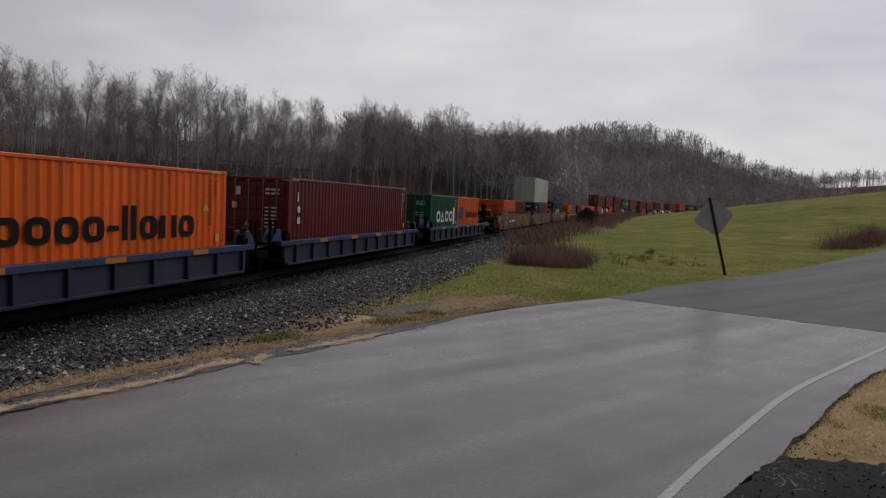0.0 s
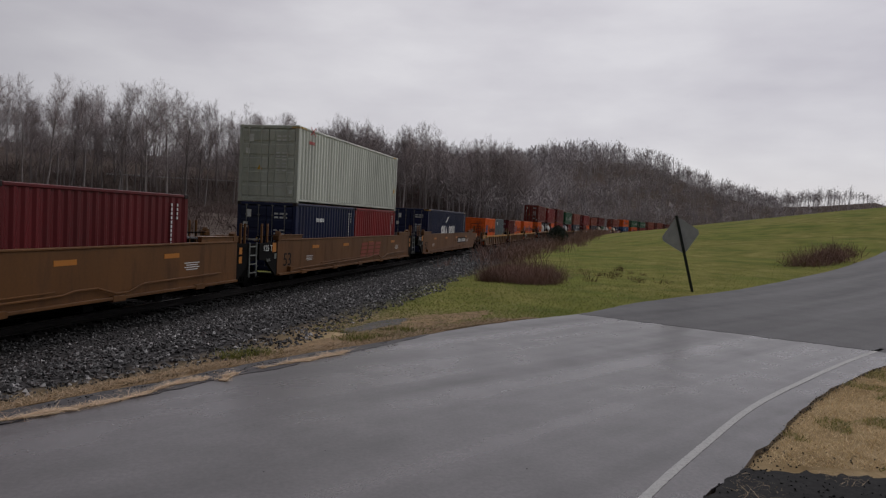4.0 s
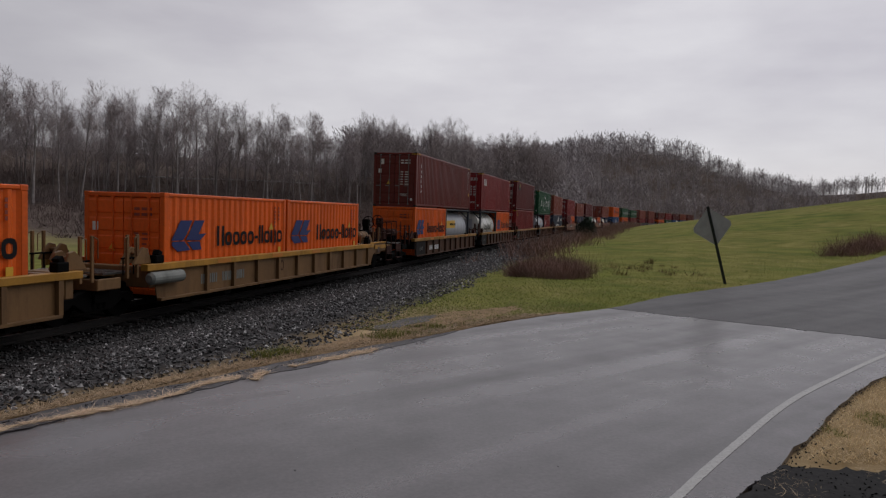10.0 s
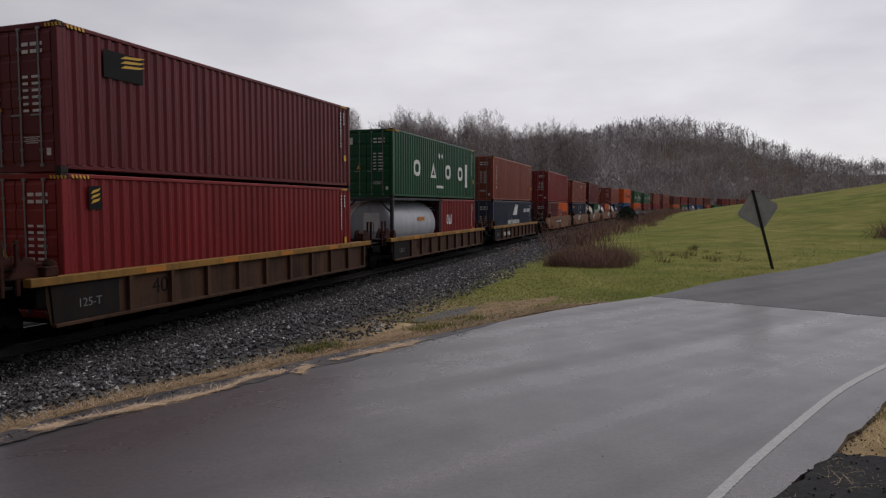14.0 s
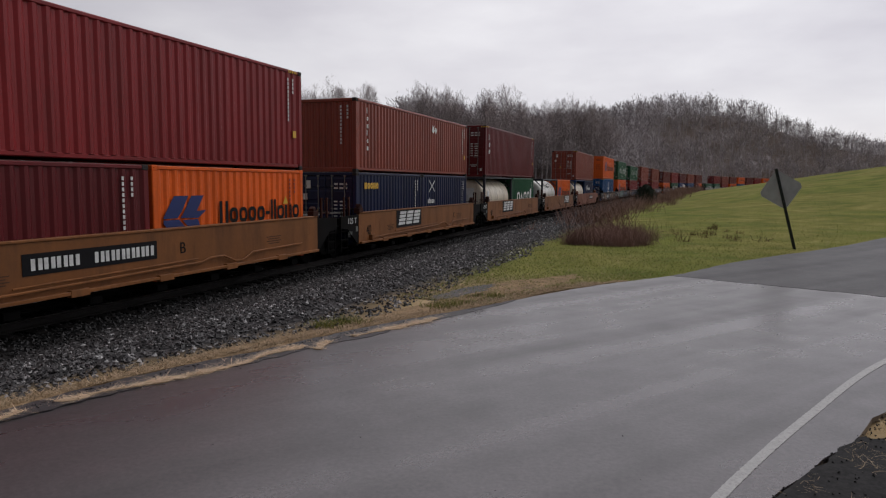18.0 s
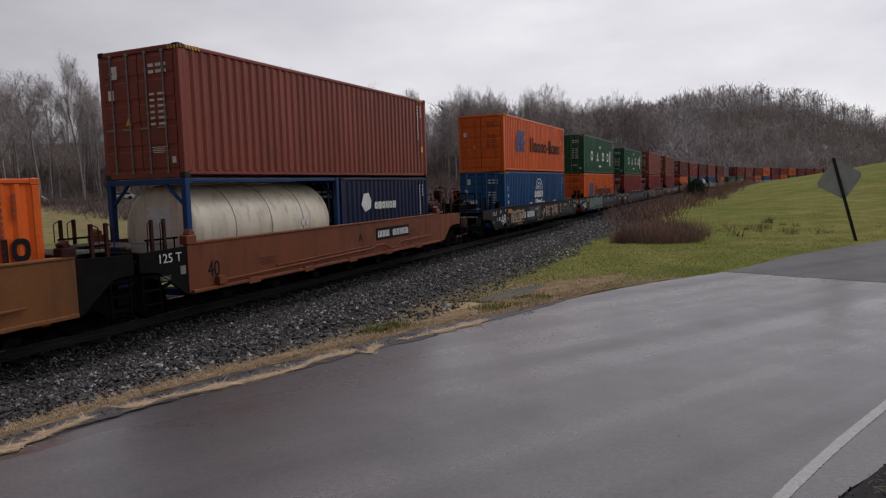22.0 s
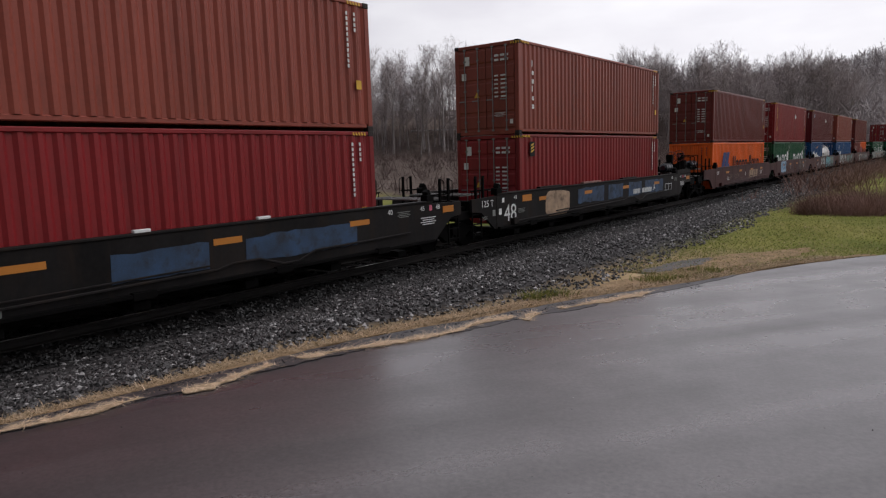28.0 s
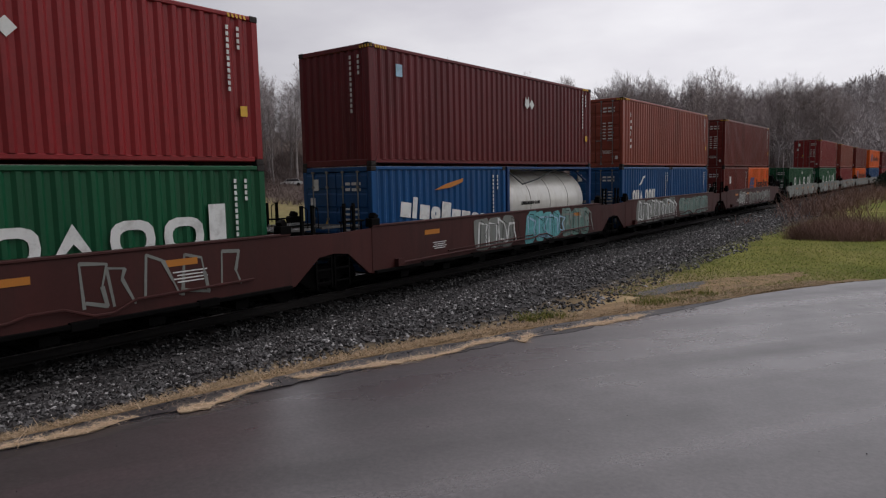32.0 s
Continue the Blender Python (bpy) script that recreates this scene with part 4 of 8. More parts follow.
        for a in (35, -35):
            box(bm, 0.55, y, 0.85, 0.95, 0.006, 0.06, Matrix.Rotation(radians(a), 4, "Y"))
    elif kind == "blob_word":
        strokes(bm, "onoups", 0.72, 0.05, 0.30, y, 0.24)
        plate(bm, [(0, 0.2), (0.2, 0), (0.5, 0.08), (0.55, 0.3), (0.4, 0.52), (0.15, 0.5)], -0.003, 0.003)
    elif kind == "grey_word":
        strokes(bm, "NllN", 0, 0, 0.36, y, 0.16)
    elif kind == "tank_word":
        strokes(bm, "ounnuos-oon", 0, 0, 0.17, y, 0.2)
    elif kind == "code_bars":      # an upright identity code, as bars
        for k in range(11):
            box(bm, 0, y, -0.115 * k, 0.058, 0.005, 0.078)
        for k in range(4):
            box(bm, 0.24, y, -0.115 * k, 0.058, 0.005, 0.078)
    elif kind == "door_bars":
        for k in range(2):
            for o in (0.0, 0.22, 0.42):
                box(bm, o, y, -0.14 * k, 0.16 if o < 0.4 else 0.05, 0.005, 0.07)
        for k in range(6):
            box(bm, -0.02, y, -0.62 - 0.13 * k, 0.14, 0.005, 0.05)
            box(bm, 0.26, y, -0.62 - 0.13 * k, 0.22, 0.005, 0.05)
    elif kind == "hazard_diamonds":
        box(bm, 0, y, 0.1, 0.22, 0.006, 0.22, Matrix.Rotation(radians(45), 4, "Y"))
        plate(bm, [(-0.45, 0.05), (-0.40, 0.32), (-0.30, 0.22), (-0.2, 0.34), (-0.16, 0.05), (-0.3, -0.05)], -0.003, 0.003)
    elif kind == "hazard_dashes":
        for k in range(5):
            plate(bm, [(0.09 * k, 0), (0.09 * k + 0.05, 0), (0.09 * k + 0.03, 0.07), (0.09 * k - 0.02, 0.07)], -0.003, 0.0)
    elif kind == "square_label":
        box(bm, 0, y, 0, 0.16, 0.006, 0.2)
    elif kind == "triangle_label":
        plate(bm, [(-0.13, 0), (0.13, 0), (0, 0.22)], -0.003, 0.003)
    elif kind == "badge":
        box(bm, 0, y, 0, 0.36, 0.006, 0.52)
    elif kind == "badge_mark":
        for k in range(3):
            plate(bm, [(-0.13, -0.12 + 0.11 * k), (0.08, -0.05 + 0.11 * k), (0.14, 0.02 + 0.11 * k), (-0.08, -0.04 + 0.11 * k)], -0.006, 0.003)
    elif kind == "car_plate":
        box(bm, 0, y, 0, 2.3, 0.006, 0.52)
    elif kind == "car_number":
        strokes(bm, "NNNU  NNNNNN", -1.05, -0.14, 0.27, -0.004, 0.2)
    elif kind == "big_plate":
        box(bm, 0, y, 0, 2.55, 0.006, 0.72)
    elif kind == "big_mark":
        for o in (-1.08, -0.36, 0.38):
            for k in range(4):
                plate(bm, [(o + 0.045 * k, -0.26 + 0.14 * k), (o + 0.60 + 0.045 * k, -0.26 + 0.14 * k), (o + 0.64 + 0.045 * k, -0.15 + 0.14 * k), (o + 0.04 + 0.045 * k, -0.15 + 0.14 * k)], -0.007, -0.003)
    elif kind == "slanted_mark":
        for k, w in enumerate((0.62, 0.62, 0.60, 0.60)):
            o = k * 0.72
            plate(bm, [(o, 0), (o + w, 0), (o + w + 0.16, 0.42), (o + 0.16, 0.42)], -0.003, 0.0)
        plate(bm, [(-0.2, -0.16), (2.6, -0.1), (2.8, -0.03), (0, -0.08)], -0.003, 0.0)
    elif kind == "stripe":
        box(bm, 0, y, 0, 0.62, 0.006, 0.12)
    elif kind == "fine_print":
        for k in range(4):
            box(bm, 0, y, -0.075 * k, 0.85 - 0.2 * (k % 2), 0.005, 0.028)
    LOGO[kind] = mesh("emblem", bm)
    return LOGO[kind]


def decal(ob, kind, mat, x, z, scale=1.0, name="emblem", y=-1.2235, sx=None, lean=0.0, on_end=None):
    m = pose(x, y, z) @ Matrix.Diagonal((sx or scale, 1, scale, 1))
    if lean:
        sh = Matrix.Identity(4); sh[0][2] = lean
        m = m @ sh
    if on_end is not None:
        m = pose(on_end, x, z, 0, 0, -90) @ Matrix.Diagonal((scale, 1, scale, 1))
    o = put(name, emblem(kind), mat, ob, m)
    if name in ("code_marking", "fine_print", "number_marking", "wordmark", "emblem", "hazard_label", "hazard_stripe"):
        o["kind"] = "stuff"
    return o


def container(x, z, length, h, mat, label, marks=(), doors=True, group="containers on the train"):
    """A steel shipping container at x along the train; doors face back along the line."""
    side, roof, ribs, end, door, rod, cast = box_shapes(length, h)
    ob = rolls(thing("shipping_container", label, "container", group), x, z)
    hl, hw = length / 2, 1.219
    put("corner_frame", ribs, mat, ob)
    put("side_panel", side, mat, ob, pose(0, -hw, 0))
    put("side_panel", side, mat, ob, pose(0, hw, 0, 0, 0, 180))
    put("roof", roof, mat, ob)
    put("end_wall", end, mat, ob, pose(hl, 0, 0, 0, 0, 180))
    if doors:
        for sy in (-1, 1):
            d = put("door", door, mat, ob, pose(-hl, sy * (hw - 0.15), 0) if sy < 0 else pose(-hl, 0.005, 0))
            w = hw - 0.155
            for f in (0.28, 0.76):
                put("lock_rod", rod, ROD if mat not in (ORANGE, WHITE_BOX) else mat, d, pose(0, w * f, 0))
        decal(ob, "door_bars", LET_WHITE if mat is not ORANGE else BROWN_RED, -0.42, h - 0.42, 1.0, "code_marking", on_end=-hl - 0.012)
        decal(ob, "triangle_label", LET_YELLOW, 0.35, h * 0.42, 0.8, "label", on_end=-hl - 0.012)
        decal(ob, "square_label", LET_WHITE, 0.85, h * 0.66, 1.1, "label", on_end=-hl - 0.012)
        if mat is not ORANGE:
            decal(ob, "badge", LET_WHITE, 0.72, h * 0.83, 0.55, "label", on_end=-hl - 0.012)
            decal(ob, "fine_print", LET_WHITE, -0.52, h * 0.24, 0.5, "fine_print", on_end=-hl - 0.012)
            decal(ob, "square_label", LET_WHITE, -0.95, h * 0.14, 0.7, "label", on_end=-hl - 0.012)
    else:
        put("end_wall", end, mat, ob, pose(-hl, 0, 0))
        decal(ob, "code_bars", LET_WHITE if mat is not ORANGE else BROWN_RED, -0.62, h - 0.3, 1.1, "code_marking", on_end=-hl - 0.004)
    for sx in (-1, 1):
        for sy in (-1, 1):
            for zz in (0.059, h - 0.059):
                put("corner_casting", cast, mat if mat is ORANGE or mat is WHITE_BOX else CASTING, ob, pose(sx * (hl - 0.087), sy * (hw - 0.079), zz, 0, 0, 0 if sy < 0 else 180))
    ink = BROWN_RED if mat is ORANGE else LET_WHITE
    decal(ob, "code_bars", ink, hl - 0.72, h - 0.30, 1.0, "code_marking")
    decal(ob, "square_label", LET_YELLOW, hl - 0.42, h * 0.36, 1.0, "label")
    if mat is ORANGE:
        decal(ob, "triangle_label", LET_YELLOW, hl - 0.95, h * 0.62, 1.0, "label")
    if h > 2.8:
        for x0 in (-hl + 0.25, hl - 0.68):
            decal(ob, "hazard_dashes", LET_YELLOW, x0, h - 0.10, 1.0, "hazard_stripe")
        decal(ob, "hazard_dashes", LET_YELLOW, -0.95, h - 0.12, 1.0, "hazard_stripe", on_end=-hl - 0.004)
    for args in marks:
        decal(ob, *args)
    return ob


def marks_orange(length):
    if length < 7:
        return [("arrow_emblem", LET_BLUE, -2.74, 1.10, 0.80, "emblem", -1.2235, 1.42), ("leaning_word", LET_BLACK, -0.86, 1.18, 0.66, "wordmark", -1.2235, 0.62)]
    return [("slab_emblem", LET_BLUE, -4.42, 0.97, 1.17, "emblem", -1.2235, 1.25), ("leaning_word", LET_BLACK, -1.97, 1.12, 0.93, "wordmark", -1.2235, 1.13)]


def marks_green(length):
    if length < 7:
        return [("wide_word", LET_WHITE, -1.82, 0.98, 1.0, "wordmark")]
    return [("spaced_word", LET_WHITE, -3.74, 1.02, 1.0, "wordmark")]


TANKS = {}


def tank(x, z, mat, fmat, label, marks=()):
    """A tank container: a steel vessel lying in an open twenty-foot frame."""
    ob = rolls(thing("tank_container", label, "tank container", "containers on the train"), x, z)
    h, hl, hw = 2.591, 3.029, 1.219
    if not TANKS:
        bm = bmesh.new()
        prof = [(-2.80, 0.0), (-2.79, 0.60), (-2.76, 0.92), (-2.69, 1.05), (-2.56, 1.10), (2.56, 1.10), (2.69, 1.05), (2.76, 0.92), (2.79, 0.60), (2.80, 0.0)]
        seg = 28
        rings = [[bm.verts.new((px, r * math.cos(2 * math.pi * k / seg), 1.36 + r * math.sin(2 * math.pi * k / seg))) for k in range(seg)] for px, r in prof[1:-1]]
        ends = [bm.verts.new((prof[0][0], 0, 1.36)), bm.verts.new((prof[-1][0], 0, 1.36))]
        for a, b in zip(rings, rings[1:]):
            for k in range(seg):
                bm.faces.new((a[k], a[(k + 1) % seg], b[(k + 1) % seg], b[k]))
        for k in range(seg):
            bm.faces.new((ends[0], rings[0][(k + 1) % seg], rings[0][k]))
            bm.faces.new((ends[1], rings[-1][k], rings[-1][(k + 1) % seg]))
        TANKS["vessel"] = mesh("vessel", bm)
        TANKS["vessel"].shade_smooth()
        bm = bmesh.new()
        for sx in (-1, 1):
            for sy in (-1, 1):
                box(bm, sx * (hl - 0.07), sy * (hw - 0.07), h / 2, 0.14, 0.14, h)
                tube(bm, (sx * (hl - 0.07), sy * (hw - 0.1), 0.5), (sx * (hl - 0.07), sy * 0.25, 0.14), 0.045, 6)
                tube(bm, (sx * (hl - 0.07), sy * (hw - 0.1), h - 0.62), (sx * (hl - 0.07), sy * 0.55, h - 0.1), 0.045, 6)
            box(bm, sx * (hl - 0.07), 0, h - 0.07, 0.13, 2.2, 0.13)
            box(bm, sx * (hl - 0.07), 0, 0.07, 0.13, 2.2, 0.13)
        for sy in (-1, 1):
            box(bm, 0, sy * (hw - 0.06), 0.08, 2 * hl - 0.28, 0.10, 0.14)
            box(bm, 0, sy * (hw - 0.06), h - 0.05, 2 * hl - 0.28, 0.08, 0.08)
        TANKS["rack"] = mesh("rack", bm, 0.01)
        bm = bmesh.new()
        for px in (-1.35, 0.0, 1.35):
            bmesh.ops.create_cone(bm, cap_ends=True, segments=28, radius1=1.106, radius2=1.106, depth=0.028, matrix=Matrix.Translation((px, 0, 1.36)) @ Matrix.Rotation(math.pi / 2, 4, "Y"))
        TANKS["band"] = mesh("band", bm)
        bm = bmesh.new()
        box(bm, 0, 0, 2.52, 4.4, 0.52, 0.03)
        tube(bm, (0.1, 0.45, 2.36), (0.1, 0.45, 2.53), 0.25, 14)
        TANKS["walkway"] = mesh("walkway", bm)
        bm = bmesh.new()
        pts = [(-2.9, 2.50), (-1.9, 2.02), (-0.9, 2.18), (-0.1, 2.40), (0.6, 2.50)]
        for a, b in zip(pts, pts[1:]):
            tube(bm, (a[0], -1.12 + 0.14 * abs(a[1] - 2.2), a[1]), (b[0], -1.12 + 0.14 * abs(b[1] - 2.2), b[1]), 0.022, 6)
        TANKS["hose"] = mesh("hose", bm)
    put("vessel", TANKS["vessel"], mat, ob)
    put("rack", TANKS["rack"], fmat, ob)
    if mat in (TANK_WHITE, TANK_CREAM):
        put("band", TANKS["band"], TANK_BAND, ob)
    put("walkway", TANKS["walkway"], GALV, ob)
    if mat is TANK_WHITE:
        put("hose", TANKS["hose"], TANK_DARK, ob)
    bm = bmesh.new()
    box(bm, -2.80, -0.12, 1.55, 0.02, 0.75, 0.8)
    for k in range(5):
        box(bm, -2.815, -0.12, 1.85 - 0.13 * k, 0.01, 0.5, 0.05)
    part("data_panel", bm, LET_WHITE if mat is not TANK_WHITE else TANK_STEEL, ob)
    for args in marks:
        decal(ob, *args)
    return ob


# ---- well cars ----
CAR = {}


def truck_meshes():
    if "wheel" in CAR:
        return
    bm = bmesh.new()
    bmesh.ops.create_cone(bm, cap_ends=True, segments=24, radius1=0.42, radius2=0.42, depth=0.12, matrix=Matrix.Rotation(math.pi / 2, 4, "X"))
    bmesh.ops.create_cone(bm, cap_ends=True, segments=24, radius1=0.46, radius2=0.45, depth=0.03, matrix=Matrix.Translation((0, 0.07, 0)) @ Matrix.Rotation(math.pi / 2, 4, "X"))
    bmesh.ops.create_cone(bm, cap_ends=True, segments=16, radius1=0.16, radius2=0.12, depth=0.12, matrix=Matrix.Translation((0, -0.1, 0)) @ Matrix.Rotation(math.pi / 2, 4, "X"))
    CAR["wheel"] = mesh("wheel", bm, 0.012)
    bm = bmesh.new()
    plate(bm, [(-1.1, 0.36), (-1.05, 0.58), (-0.75, 0.60), (-0.35, 0.74), (0.35, 0.74), (0.75, 0.60), (1.05, 0.58), (1.1, 0.36), (0.85, 0.36), (0.72, 0.46), (0.38, 0.24), (-0.38, 0.24), (-0.72, 0.46), (-0.85, 0.36)], -0.09, 0.09)
    for k in (-0.16, 0, 0.16):
        tube(bm, (k, -0.06, 0.3), (k, -0.06, 0.58), 0.07, 8)
    CAR["truck_frame"] = mesh("truck_frame", bm, 0.015)
    bm = bmesh.new()
    box(bm, 0, 0, 0.55, 0.42, 2.3, 0.24)
    for sx in (-0.88, 0.88):
        tube(bm, (sx, -0.95, 0.42), (sx, 0.95, 0.42), 0.08, 10)
    CAR["bolster"] = mesh("bolster", bm, 0.01)


def truck(ob, x):
    """A two-axle truck of the car at x, the rails at z = 0 in the car's own space."""
    truck_meshes()
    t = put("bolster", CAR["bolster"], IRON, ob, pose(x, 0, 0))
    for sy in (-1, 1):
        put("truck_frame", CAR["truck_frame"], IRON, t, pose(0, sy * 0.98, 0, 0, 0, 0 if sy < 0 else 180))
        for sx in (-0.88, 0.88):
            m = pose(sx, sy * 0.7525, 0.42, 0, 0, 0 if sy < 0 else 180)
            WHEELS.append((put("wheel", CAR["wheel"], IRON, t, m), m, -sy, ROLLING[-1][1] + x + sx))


def car_meshes(kind, half, ribbed, top, bot):
    key = (kind, half)
    if key in CAR:
        return CAR[key]
    out = {}
    if ribbed:
        bm = bmesh.new()
        plate(bm, [(-half + 0.12, bot + 0.06), (half - 0.12, bot + 0.06), (half, top - 0.3), (half, top - 0.16), (-half, top - 0.16), (-half, top - 0.3)], 0.05, 0.08)
        out["side_sill"] = mesh("side_sill", bm)
        bm = bmesh.new()
        box(bm, 0, 0.04, top - 0.08, 2 * half + 0.7, 0.20, 0.16)
        out["top_flange"] = mesh("top_flange", bm, 0.012)
        bm = bmesh.new()
        box(bm, 0, 0.02, bot + 0.03, 2 * half - 0.3, 0.14, 0.07)
        out["bottom_flange"] = mesh("bottom_flange", bm, 0.008)
        bm = bmesh.new()
        plate(bm, [(-0.055, bot + 0.06), (0.055, bot + 0.06), (0.055, top - 0.16), (-0.055, top - 0.16)], -0.05, 0.05)
        out["rib"] = mesh("rib", bm, 0.01)
    else:
        bm = bmesh.new()
        plate(bm, [(-half, bot), (half, bot), (half, top), (-half, top)], 0.0, 0.10)
        out["side_sill"] = mesh("side_sill", bm, 0.015)
        bm = bmesh.new()
        box(bm, 0, 0.05, top + 0.02, 2 * half, 0.16, 0.05)
        out["top_flange"] = mesh("top_flange", bm, 0.01)
        bm = bmesh.new()
        box(bm, 0, -0.01, bot + 0.03, 2 * half - 0.1, 0.16, 0.07)
        for k in range(5):
            box(bm, -half + 2.0 + (2 * half - 4.0) * k / 4, -0.04, bot + 0.02, 0.42, 0.12, 0.14)
        out["bottom_flange"] = mesh("bottom_flange", bm, 0.008)
        bm = bmesh.new()
        plate(bm, [(0, bot + 0.01), (0.10, bot + 0.02), (0.78, bot + 0.55), (1.25, bot + 0.60), (1.25, top - 0.07), (0, top - 0.03)], 0.01, 0.09)
        out["end_plate"] = mesh("end_plate", bm, 0.012)
        bm = bmesh.new()
        plate(bm, [(0, bot + 0.005), (0.45, bot + 0.02), (1.02, bot + 0.50), (1.25, bot + 0.56), (2.05, bot + 0.58), (2.05, top - 0.03), (0, top - 0.005)], 0.005, 0.095)
        out["long_end_plate"] = mesh("long_end_plate", bm, 0.012)
        bm = bmesh.new()
        run = [(-half + 0.9, 0.16), (-half * 0.3, 0.20), (half * 0.18, 0.24), (half * 0.22, 0.31), (half * 0.30, 0.31), (half * 0.37, 0.14), (half * 0.42, 0.14), (half * 0.48, 0.30), (half - 1.0, 0.33)]
        for (xa, za), (xb, zb) in zip(run, run[1:]):
            tube(bm, (xa, -0.075, bot + za), (xb, -0.075, bot + zb), 0.026, 6)
        tube(bm, (-half * 0.55, -0.06, bot + 0.27), (half * 0.16, -0.06, bot + 0.33), 0.018, 6)
        box(bm, -half + 0.9, -0.06, bot + 0.18, 0.24, 0.14, 0.18)
        out["brake_pipe"] = mesh("brake_pipe", bm)
    bm = bmesh.new()
    box(bm, 0, 0, 0.27, 0.3, 2.9, 0.14)
    out["crossbeam"] = mesh("crossbeam", bm)
    bm = bmesh.new()
    for k in range(6):
        box(bm, 0.12 + 0.16 * k, 0, 0, 0.05, 1.9, 0.03)
    box(bm, 0.5, 0.93, 0, 1.0, 0.05, 0.05); box(bm, 0.5, -0.93, 0, 1.0, 0.05, 0.05)
    out["grating"] = mesh("grating", bm)
    bm = bmesh.new()
    for x in (-0.22, 0.22):
        box(bm, x, 0, 0.0, 0.035, 0.035, 1.1)
    for k in range(4):
        box(bm, 0, 0, -0.42 + 0.28 * k, 0.44, 0.035, 0.035)
    out["ladder"] = mesh("ladder", bm)
    bm = bmesh.new()
    box(bm, 0, 0, 0, 0.30, 0.22, 0.20)
    box(bm, 0.03, 0, 0.14, 0.16, 0.18, 0.14, Matrix.Rotation(0.5, 4, "Y"))
    out["guide_bracket"] = mesh("guide_bracket", bm, 0.02)
    CAR[key] = out
    return out


GUIDE = {CAR_OCHRE: CAR_OCHRE, CAR_BROWN: RUST_IRON, CAR_TAN: RUST_IRON, CAR_ORANGE: CAR_ORANGE}


def brake_gear(ob, sx, half, tip, top, z1, mat, kind, rusty):
    """The brake end's gear: air reservoir, valve, brake stand and wheel."""
    # the air reservoir lies along the car on two saddles
    bm = bmesh.new()
    x0, x1, zr = half + 0.80, half + 1.62, top + 0.28
    for a, b, ra, rb in ((x0, x1, 0.21, 0.21), (x0, x0 - 0.08, 0.21, 0.12), (x1, x1 + 0.08, 0.21, 0.12)):
        tube(bm, (sx * a, -0.55, zr), (sx * b, -0.55, zr), ra, 16, rb)
    res = part("air_reservoir", bm, {CAR_BLACK: TANK_SHEEN, CAR_MAROON: TANK_SHEEN, CAR_OCHRE: CAR_OCHRE, CAR_YELLOW: CAR_YELLOW, CAR_BLUE: CAR_BLUEF}.get(mat, rusty), ob)
    bm = bmesh.new()
    for xx in (x0 + 0.2, x1 - 0.2):
        box(bm, sx * xx, -0.55, top + 0.06, 0.10, 0.46, 0.16)
        tube(bm, (sx * (xx - 0.025), -0.55, zr), (sx * (xx + 0.025), -0.55, zr), 0.217, 16)
    part("strap", bm, IRON, res)
    # valve gear beside it
    bm = bmesh.new()
    box(bm, sx * (half + 2.05), -0.15, top + 0.16, 0.42, 0.8, 0.36)
    box(bm, sx * (half + 2.0), -0.35, top + 0.42, 0.26, 0.3, 0.22)
    tube(bm, (sx * (half + 1.8), -0.4, top + 0.2), (sx * (half + 2.45), -0.5, top + 0.12), 0.03, 6)
    tube(bm, (sx * (half + 0.5), 0.3, top + 0.1), (sx * (half + 2.2), 0.3, top + 0.1), 0.03, 6)
    part("brake_valve", bm, rusty, ob, bevel=0.02)
    # brake stand and wheel, the wheel facing out along the line
    bx, bz = tip - 0.62, z1 + 1.05
    bm = bmesh.new()
    box(bm, sx * bx, -0.35, (z1 + bz) / 2, 0.16, 0.30, bz - z1)
    box(bm, sx * bx, -0.35, bz + 0.04, 0.26, 0.32, 0.34)
    box(bm, sx * (bx - 0.10), -0.30, bz - 0.42, 0.26, 0.36, 0.22)
    tube(bm, (sx * (bx - 0.3), -0.2, z1), (sx * bx, -0.3, bz - 0.2), 0.03, 6)
    stand = part("brake_stand", bm, rusty, ob, bevel=0.035)
    bm = bmesh.new()
    c = Vector((sx * (bx + 0.27), -0.35, bz + 0.06))
    rim = [[bm.verts.new(c + Vector((0.020 * math.sin(v), (0.28 + 0.020 * math.cos(v)) * math.cos(u), (0.28 + 0.020 * math.cos(v)) * math.sin(u)))) for v in (2 * math.pi * j / 6 for j in range(6))] for u in (2 * math.pi * i / 20 for i in range(20))]
    for i in range(20):
        for j in range(6):
            bm.faces.new((rim[i][j], rim[(i + 1) % 20][j], rim[(i + 1) % 20][(j + 1) % 6], rim[i][(j + 1) % 6]))
    for i in range(5):
        a = 2 * math.pi * i / 5 + 0.3
        tube(bm, c, c + Vector((0, 0.28 * math.cos(a), 0.28 * math.sin(a))), 0.014, 5)
    tube(bm, c - Vector((sx * 0.14, 0, 0)), c + Vector((sx * 0.03, 0, 0)), 0.06, 10)
    part("brake_wheel", bm, WHEEL_RED if kind in ("sooty", "oxide") else rusty, stand)


